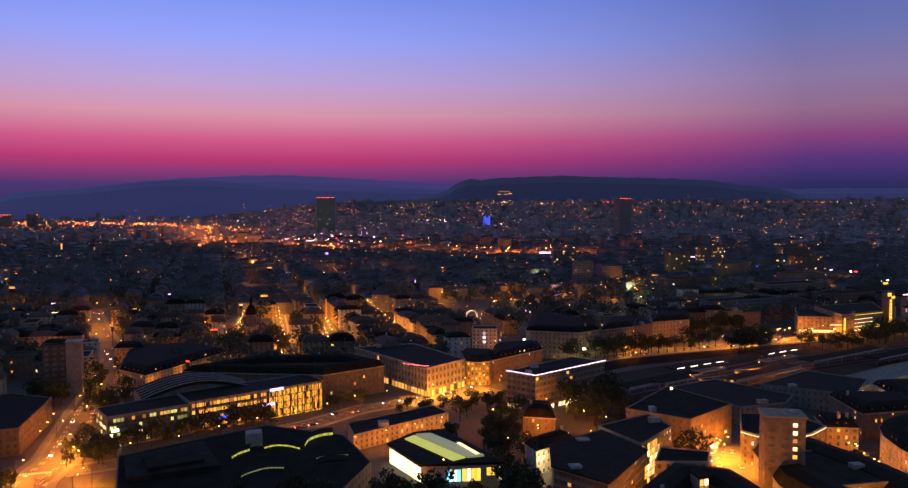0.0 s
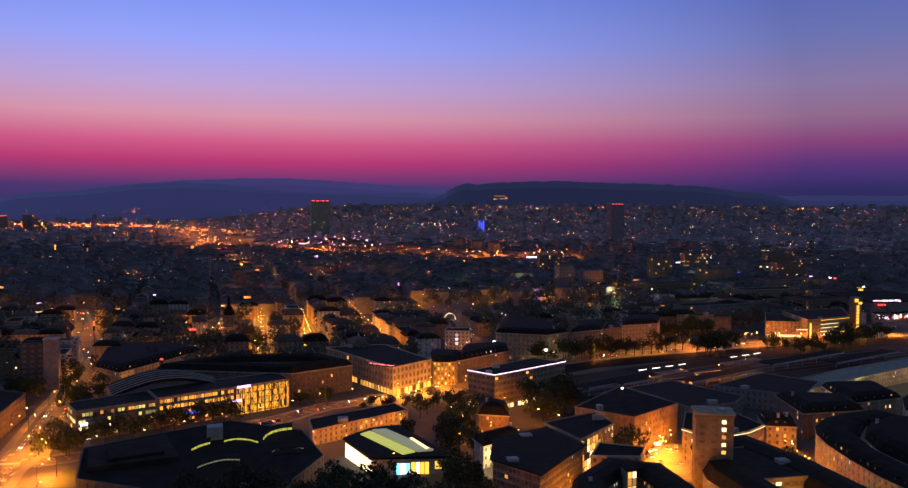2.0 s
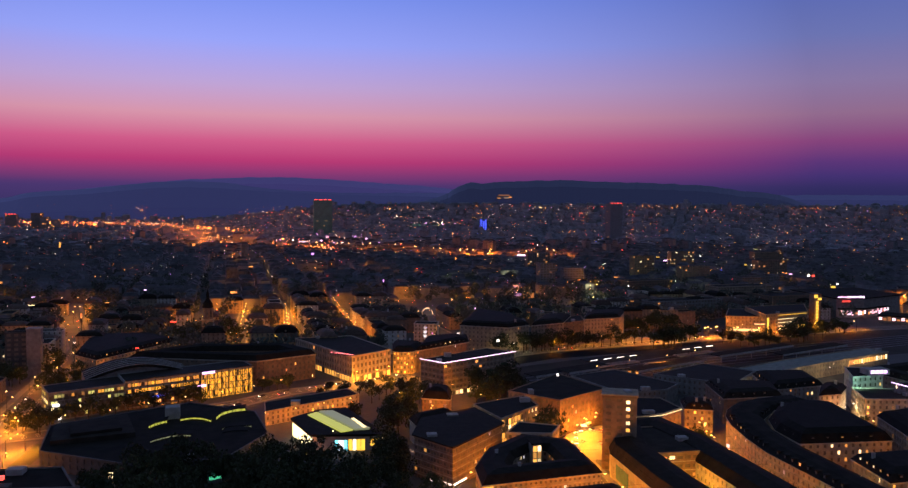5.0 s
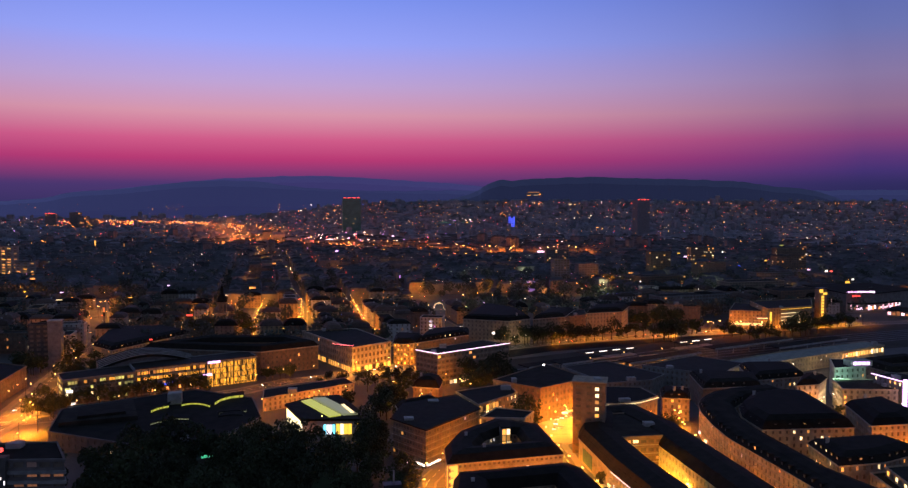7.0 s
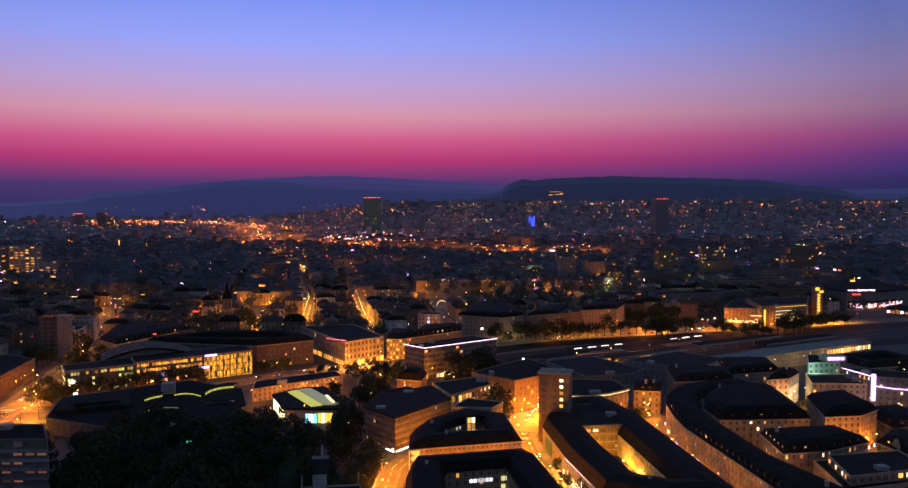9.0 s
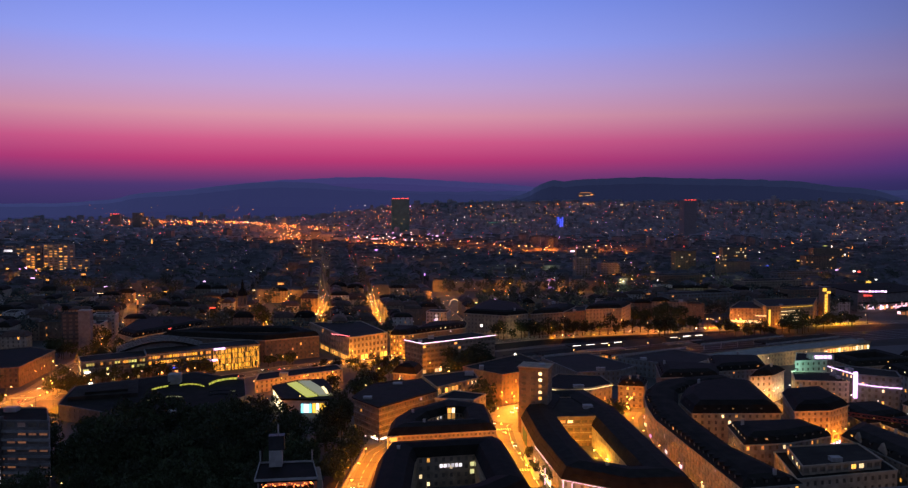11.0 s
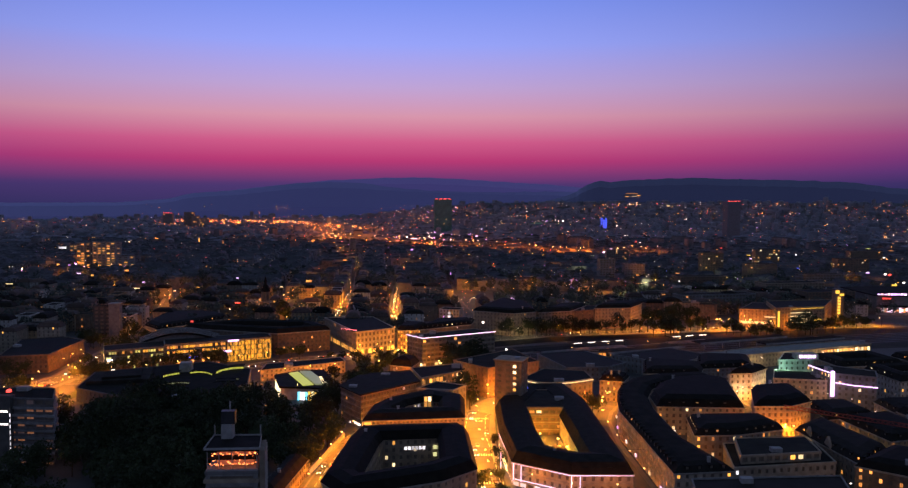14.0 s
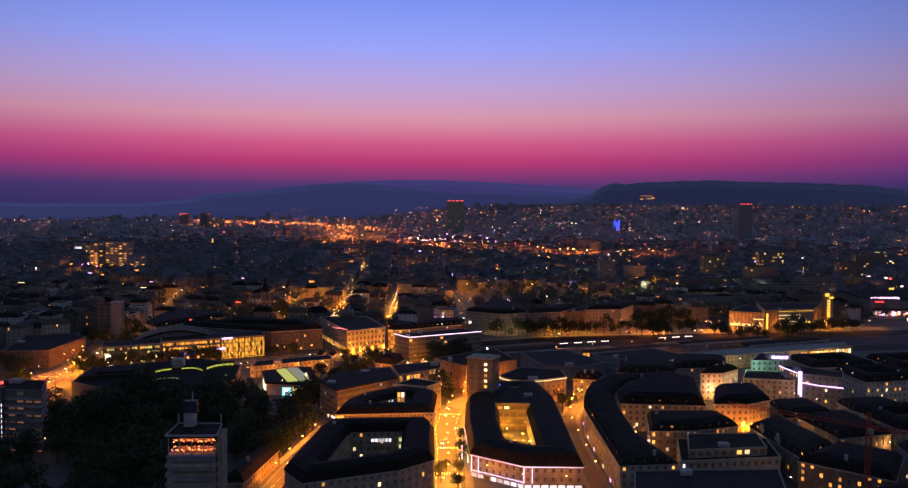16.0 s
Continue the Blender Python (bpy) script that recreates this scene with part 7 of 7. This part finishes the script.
def lattice(name, a, b, w):
    a, b = Vector(a), Vector(b)
    d = (b - a).normalized()
    s = d.cross(Vector((0.3, 0.2, 1) if abs(d.z) < 0.9 else (1, 0, 0))).normalized()
    t = d.cross(s)
    L = (b - a).length
    cu = bpy.data.curves.new(name, "CURVE")
    cu.dimensions, cu.bevel_depth, cu.bevel_resolution = "3D", 0.11, 0
    n = max(2, int(L / (w * 1.3)))
    c = [s * w / 2 + t * w / 2, s * w / 2 - t * w / 2, -s * w / 2 - t * w / 2, -s * w / 2 + t * w / 2]
    for k in range(4):
        sp = cu.splines.new("POLY")
        sp.points.add(1)
        sp.points[0].co, sp.points[1].co = (*(a + c[k]), 1), (*(b + c[k]), 1)
        sp = cu.splines.new("POLY")
        sp.points.add(n)
        for i in range(n + 1):
            sp.points[i].co = (*(a + d * (L * i / n) + c[(k + i % 2) % 4]), 1)
    cu.materials.append(RED)
    ob = new(name, cu)
    ob.parent = cr
    return ob


lattice("mast", (0, 0, 0), (0, 0, 34), 1.6)
lattice("jib", (4, -1, 35), (-46, 27, 37), 1.3)
lattice("counter_jib", (0, 0, 35), (16, -7, 35), 1.4)
lattice("tower_head", (0, 0, 34), (0, 0, 41), 1.2)
pbox("counterweight", cr, 13, -7.5, 33, 16.5, -5, 35.5, "concrete")
pbox("cab", cr, -0.8, -2.4, 33, 0.9, -0.9, 35, "frame")


# ---- cars and a tram ----
def car_kind(paint, head, tail):
    th = new("car")
    tagged(th, "parked or waiting car with its lamps lit", "car", "cars in the street")
    bm = bmesh.new()
    box(bm, -0.88, -2.1, 0.28, 0.88, 2.1, 0.85)
    bmesh.ops.bevel(bm, geom=bm.edges[:], offset=0.12, segments=1, affect="EDGES")
    body = part("body", bm, paint, th)
    bm = bmesh.new()
    ring_faces(bm, [(-0.8, -1.5, 0.85), (0.8, -1.5, 0.85), (0.8, 1.0, 0.85), (-0.8, 1.0, 0.85)], [(-0.62, -1.1, 1.42), (0.62, -1.1, 1.42), (0.62, 0.4, 1.42), (-0.62, 0.4, 1.42)])
    quad(bm, (-0.62, -1.1, 1.42), (0.62, -1.1, 1.42), (0.62, 0.4, 1.42), (-0.62, 0.4, 1.42))
    part("cabin", bm, M["glass"], th)
    for x in (-0.82, 0.82):
        for y in (-1.3, 1.3):
            bm = bmesh.new()
            bmesh.ops.create_cone(bm, segments=10, radius1=0.32, radius2=0.32, depth=0.2, cap_ends=True, matrix=pose(x, y, 0.32, 0, 90, 0))
            part("wheel", bm, M["darkmetal"], th)
        pbox("headlight", body, x * 0.75 - 0.2, 2.06, 0.5, x * 0.75 + 0.2, 2.16, 0.75, head)
        pbox("tail_light", body, x * 0.75 - 0.2, -2.16, 0.55, x * 0.75 + 0.2, -2.06, 0.75, tail)
    return th


M["headlamp"] = glow("car_head_light", (1.0, 0.85, 0.75), 22, 0.4)
M["taillamp"] = glow("car_tail_light", (1.0, 0.05, 0.03), 20, 0.4)
CARS = [car_kind(mat("car_paint_dark", (0.03, 0.03, 0.035), 0.3), "headlamp", "taillamp"), car_kind(mat("car_paint_silver", (0.4, 0.4, 0.42), 0.35, 0.5), "headlamp", "taillamp")]
CARS[0].matrix_basis, CARS[1].matrix_basis = pose(168, 262, ground_z(168, 262) + 0.1, 0, 0, 180), pose(163.5, 240, ground_z(163.5, 240) + 0.1, 0, 0, 0)
TR = random.Random(17)


def traffic(pts, n, off):
    for _ in range(n):
        i = TR.randrange(len(pts) - 1)
        a, b = Vector(pts[i]), Vector(pts[i + 1])
        u = (b - a).normalized()
        s = Vector((u.y, -u.x))
        side = TR.choice((-1, 1))
        p = a.lerp(b, TR.random()) + s * off * side
        t = math.degrees(math.atan2(u.y, u.x)) - 90 + (0 if side > 0 else 180)
        copy_thing(TR.choice(CARS), pose(p.x, p.y, ground_z(p.x, p.y) + 0.12, 0, 0, t))


traffic(MAIN[1:], 12, 2.6)
traffic(AVENUE[:5], 7, 4)
traffic(AVENUE[4:], 6, 4)
traffic(FRONT[2:], 11, 3)
traffic(PLAZA, 6, 5)
traffic(QUAY[1:5], 8, 3)
traffic(WEST[1:4], 3, 1.6)
traffic(S1[:5], 18, 2.6)
traffic(S3[:4], 11, 2.6)
traffic(S4[1:4], 4, 2.6)
traffic([(178, 320), (186, 345), (194, 362)], 8, 6)
tram = thing("tram", "articulated tram with lit windows", "tram", 171.5, 226)
tram.rotation_euler = (0, 0, radians(2))
for k in range(3):
    bm = bmesh.new()
    box(bm, -1.2, -14 + k * 9.5, 0.5, 1.2, -5 + k * 9.5, 3.4)
    bmesh.ops.bevel(bm, geom=bm.edges[:], offset=0.25, segments=2, affect="EDGES")
    part("carriage", bm, WHITE, tram)
    for x in (-1.22, 1.2):
        for i in range(4):
            pbox("window", tram, x, -13.2 + k * 9.5 + i * 1.9, 1.6, x + 0.03, -11.8 + k * 9.5 + i * 1.9, 2.7, "lit_warm")
    pbox("roof_box", tram, -0.8, -12 + k * 9.5, 3.4, 0.8, -7 + k * 9.5, 3.8, "metalroof")


# ---- lit signs, shop fronts and lit storeys of the farther quarters ----
def far_light_panel(x, y, z, w, h, material):
    """A lit panel on its dark carrier for a sign, window band or lit front; placed and lifted to fit the camera's view.
    """
    w, h = w * 0.5, h * 0.42
    names = {"red": "red", "blue": "blue", "violet": "violet", "neon": "pink-white", "neon_v": "violet-white", "gold": "golden", "lamp_w": "white"}
    th = thing("roof_sign", "glowing %s sign over the roofs" % names.get(material, "warm yellow"), "sign", x, y, None, "roof signs")
    g = th.location.z
    pbox("carrier", th, -w / 2, 0.05, z - h / 2 - g - 4, w / 2, 0.5, z + h / 2 - g + 0.3, "darkmetal")
    pbox("post", th, -0.25, 0.1, 0, 0.25, 0.4, z - h / 2 - g - 4, "darkmetal")
    k = max(1, min(3, round(w / h)))
    for i in range(k):
        pbox("light_panel", th, -w / 2 + w * i / k + 0.1, -0.15, z - h / 2 - g, -w / 2 + w * (i + 1) / k - 0.1, 0.05, z + h / 2 - g, material)


for spec in ((461, 1668, 20, 28.5, 5.2, 'neon'), (682, 1378, 20, 17.2, 5.4, 'neon_v'), (709, 1478, 20, 12.5, 3.9, 'gold'), (646, 1315, 20, 11.3, 2.6, 'lit_green'),
             (643, 1216, 20, 9.0, 6.5, 'lit_orange'), (656, 1199, 20, 9.7, 4.8, 'neon_v'), (649, 1207, 20, 4.9, 3.2, 'neon_v'), (680, 1157, 20, 7.9, 3.2, 'blue'),
             (815, 1508, 20, 5.0, 5.0, 'lamp_w'), (782, 1265, 20, 8.7, 5.2, 'gold'), (789, 1256, 20, 5.2, 4.3, 'lamp_w'), (752, 1076, 20, 10.7, 3.8, 'neon_v'),
             (764, 1048, 20, 6.8, 6.0, 'lamp_w'), (767, 1041, 20, 9.0, 5.2, 'red')):
    far_light_panel(*spec)
for spec in ((695, 887, 20, 13.1, 5.9, 'gold'), (725, 922, 20, 6.8, 3.4, 'lamp_w'), (950, 1424, 20, 5.9, 4.9, 'lamp_w'), (409, 714, 20, 15.2, 2.5, 'lit_white'),
             (375, 765, 20, 8.0, 2.7, 'lit_orange'), (395, 1011, 20, 10.0, 2.0, 'lit_orange'), (462, 1046, 20, 17.4, 2.8, 'lit_orange'), (432, 923, 20, 3.7, 5.0, 'lamp_w'),
             (736, 1860, 20, 12.9, 5.9, 'red'), (731, 1733, 20, 7.7, 5.5, 'red'), (592, 2024, 20, 8.7, 7.5, 'red'), (477, 994, 20, 2.7, 2.7, 'lamp_w'),
             (496, 986, 20, 2.7, 2.7, 'lamp_w'), (1074, 1747, 20, 23.6, 4.7, 'lit_green')):
    far_light_panel(*spec)
for spec in ((1084, 1664, 20, 22.8, 5.7, 'lit_orange'), (-742, 1610, 20, 7.9, 14.6, 'neon_v'), (-403, 977, 20, 10.8, 5.0, 'neon_v'), (-496, 1132, 20, 5.7, 2.5, 'violet'),
             (-410, 969, 20, 8.6, 9.3, 'lit_orange'), (-518, 1139, 20, 10.0, 5.8, 'lit_warm'), (-262, 864, 20, 8.2, 2.2, 'neon_v'), (-242, 792, 20, 26.4, 1.5, 'lit_white'),
             (-360, 1036, 20, 13.3, 5.9, 'lit_orange'), (-419, 833, 20, 18.3, 1.6, 'lit_white'), (-373, 955, 20, 8.4, 4.9, 'lit_warm'), (-134, 614, 20, 9.4, 3.8, 'lit_warm'),
             (-169, 708, 20, 3.7, 10.6, 'lit_orange'), (-81, 662, 20, 10.7, 2.4, 'red')):
    far_light_panel(*spec)
for spec in ((-74, 818, 20, 6.3, 2.8, 'lit_white'), (-172, 806, 20, 8.1, 1.7, 'lit_warm'), (-82, 533, 20, 4.6, 2.1, 'red'), (-580, 1983, 20, 6.4, 31.9, 'lit_warm'),
             (-267, 1116, 20, 3.0, 5.3, 'lit_orange'), (-481, 1875, 20, 4.8, 20.4, 'lit_orange'), (-1006, 1963, 20, 6.8, 10.9, 'lit_warm'), (-981, 1968, 20, 6.8, 9.5, 'lit_orange'),
             (-754, 1608, 20, 39.4, 11.2, 'lit_cool'), (-161, 929, 20, 5.8, 3.2, 'neon_v'), (-260, 618, 20, 3.5, 2.5, 'lit_warm'), (-236, 649, 20, 2.1, 3.6, 'lit_warm'),
             (-272, 1980, 20, 14.7, 14.7, 'lit_orange'), (47, 1092, 20, 15.6, 2.5, 'red')):
    far_light_panel(*spec)
for spec in ((-9, 874, 20, 6.5, 3.6, 'lit_green'), (-72, 1276, 20, 12.3, 4.9, 'lit_orange'), (-56, 893, 20, 15.2, 5.5, 'lit_orange'), (11, 576, 20, 4.3, 2.6, 'gold'),
             (140, 601, 20, 1.7, 8.6, 'lit_warm'), (133, 574, 20, 1.7, 2.9, 'violet'), (125, 1021, 20, 2.0, 10.0, 'violet'), (-16, 2143, 20, 38.9, 3.9, 'neon'),
             (163, 2290, 20, 12.4, 20.6, 'neon_v'), (21, 1610, 20, 10.0, 8.0, 'violet')):
    far_light_panel(*spec)


# the stair block of the parking deck with its strips of light
prism("stair_block", deck, [(-58.6, 203.2), (-46, 202.2), (-46, 206), (-58.6, 206)], 0, 35.6, DARKW, "dark stair block with two strips of white light")
for z in (28.2, 22.4):
    panel("light_strip", deck, (-58.2, 203.15), (-47.4, 202.3), z, z + 0.7, "lamp_w", 0.15)
for k in range(8):
    panel("light_strip", deck, (-46.6, 202.25), (-46.2, 202.2), 8 + k * 2.6, 9.6 + k * 2.6, "lit_cool", 0.12)
grove(-30, 190, 10, 8, 6, 0.7)


# ---- small lit things of the squares and the garden ----
tl = thing("terrace_lights", "string of pink-red lamps along a roof terrace", "lamp", 60, 492, 19.2)
for k in range(16):
    x, y = -7 + k * 0.95 + rng.uniform(-0.3, 0.3), 4.6 - k * 0.72 + rng.uniform(-1.6, 1.2)
    pbox("lamp", tl, x - 0.2, y - 0.2, 1.4, x + 0.2, y + 0.2, 1.8, "pinkred")
pbox("rail", tl, -7.2, -0.1, 0.4, 8, 0.1, 1.2, "darkmetal", "", pose(0, 0, 0, 0, 0, -37))
wh_ = building("corner_house", "white house with a column of lit stair windows", [(126, 646), (146, 642), (150, 658), (130, 662)], 17, "flat", WHITE, "gravel", lit=0.02, plant=False)
for k in range(3):
    panel("lit_window", wh_, (134.6, 644.3), (137, 643.8), 5.4 + k * 3.6, 7.6 + k * 3.6, "lit_cool", 0.12)
sb_ = [o for o in scene.objects if o.name == "station_building"][0]
for k in range(16):
    a, b = Vector((430, 478.1)).lerp(Vector((478, 499.55)), (k + 0.12) / 16), Vector((430, 478.1)).lerp(Vector((478, 499.55)), (k + 0.8) / 16)
    panel("lit_window", sb_, a, b, 6.2, 9.4, rng.choice(["lit_warm", "lit_warm", "lit_orange", "lit_white"]), 0.12)
sh_ = [o for o in scene.objects if o.name == "stair_house"][0]
glazed(sh_, (131.6, 308.6), (145, 321.4), 3.2, 21, 7, 6, 0.7, ["lit_white", "lit_warm", "lit_warm"], 0.4, 0.12)
gl_ = bpy.data.lights.new("garden_light", "POINT")
gl_.energy, gl_.color, gl_.shadow_soft_size = 60, (1.0, 0.3, 0.05), 0.2
for x, y in ((-38, 222), (-33, 216), (-29, 208), (-26, 212), (-21, 200), (-32, 224)):
    th = thing("garden_lamp", "low garden lamp with a small orange head", "lamp", x, y, None, "garden lamps")
    pbox("post", th, -0.05, -0.05, 0, 0.05, 0.05, 5.6, "darkmetal")
    pbox("lamp_head", th, -0.28, -0.28, 5.6, 0.28, 0.28, 6.0, "lamp")
    b = new("bulb", gl_)
    b.parent = th
    b.location = (0, -0.6, 5.5)
grove(14, 196, 40, 26, 40, 0.95)
grove(-20, 232, 14, 20, 14, 0.9)
grove(44, 172, 26, 22, 24, 0.9)
# further lamps added to brighten single facades
lamps_along([(182, 176), (202, 163), (226, 163)], 18, 0, 4, "faint")
lamps_along([(233, 296), (235, 310), (240, 322)], 12, 0, 3, "middle")
lamps_along([(300, 246), (318, 249), (334, 258)], 9, 0, 3, "middle")
lamps_along([(-134, 414), (-137, 440), (-140, 466)], 17, 0, 4, "faint")

GW_ = [(90, 194), (91.6, 210), (93, 226), (96, 251)]
for a, b in zip(GW_[:-1], GW_[1:]):
    th = thing("garden_wall", "low pale wall between the garden and the street", "wall", *a, None, "garden wall stretches")
    panel("wall_face", th, a, b, 3.6, 6.4, "concrete", 0.25)
    panel("coping", th, a, b, 6.4, 6.65, "stone_trim", 0.4)
grove(86, 212, 3.5, 18, 16, 0.85)
grove(90, 242, 3.5, 14, 12, 0.85)


def joined_trees():
    """The rest of the garden and quay trees, too close together to tell one from the next."""
    v, f, mi = [], [], []
    for x, y, z, turn, size, kind in MORE:
        c, s = math.cos(turn) * size, math.sin(turn) * size
        for ob, m in zip(sorted(TREES[kind].children, key=lambda o: o.name), (0, 1)):
            k = len(v)
            v += [(x + c * p.co.x - s * p.co.y, y + s * p.co.x + c * p.co.y, z + size * p.co.z) for p in ob.data.vertices]
            f += [tuple(k + i for i in q.vertices) for q in ob.data.polygons]
            mi += [m] * len(ob.data.polygons)
    me = bpy.data.meshes.new("garden_trees")
    me.from_pydata(v, [], f)
    me.materials.append(M["leaf"])
    me.materials.append(M["bark"])
    me.polygons.foreach_set("material_index", mi)
    tagged(new("garden_trees", me), "dense dark trees of the garden and the quay", "trees", kind="stuff")


joined_trees()
sq_ = bpy.data.lights.new("square_light", "POINT")
sq_.energy, sq_.color, sq_.shadow_soft_size = 6000, (1.0, 0.27, 0.015), 0.5
bb_ = [o for o in scene.objects if o.name == "brick_block.001"][0]
panel("light_strip", bb_, (424, 649.4), (455, 640), 5.2, 7.4, "lit_white", 0.3, "bright strip of shop windows")
for k in range(4):
    panel("light_strip", po, (466, 632.2), (489, 639.9), 8 + k * 3.2, 8.5 + k * 3.2, "cove", 0.22)
for x, y in ((398, 641), (412, 646), (430, 640), (448, 634), (466, 628)):
    th = thing("square_lamp", "tall lamp lighting the station square orange", "lamp", x, y, None, "station square lamps")
    pbox("post", th, -0.12, -0.12, 0, 0.12, 0.12, 8.6, "darkmetal")
    pbox("lamp_head", th, -0.6, -0.4, 8.6, 0.6, 0.4, 9.0, "lamp")
    b = new("bulb", sq_)
    b.parent = th
    b.location = (0, -0.9, 8.4)
ib_ = [o for o in scene.objects if o.name == "court_block.001"][0]
for k in range(4):
    panel("lit_window", ib_, (116.2, 204.4), (118.6, 204.7), 3.4 + k * 2.6, 5.2 + k * 2.6, "stair_lit", 0.35)
for k in range(6):
    panel("lit_window", ib_, (130.6 + k * 1.6, 206.3 + k * 0.22), (131.8 + k * 1.6, 206.5 + k * 0.22), 12.2, 13.6, "lit_cool", 0.35)
for x, z in ((143.4, 12.2), (145.4, 12.2), (147.6, 12.2), (143.4, 9.0)):
    panel("lit_window", ib_, (x, 208), (x + 1.6, 208.2), z, z + 1.6, "stair_lit", 0.35)
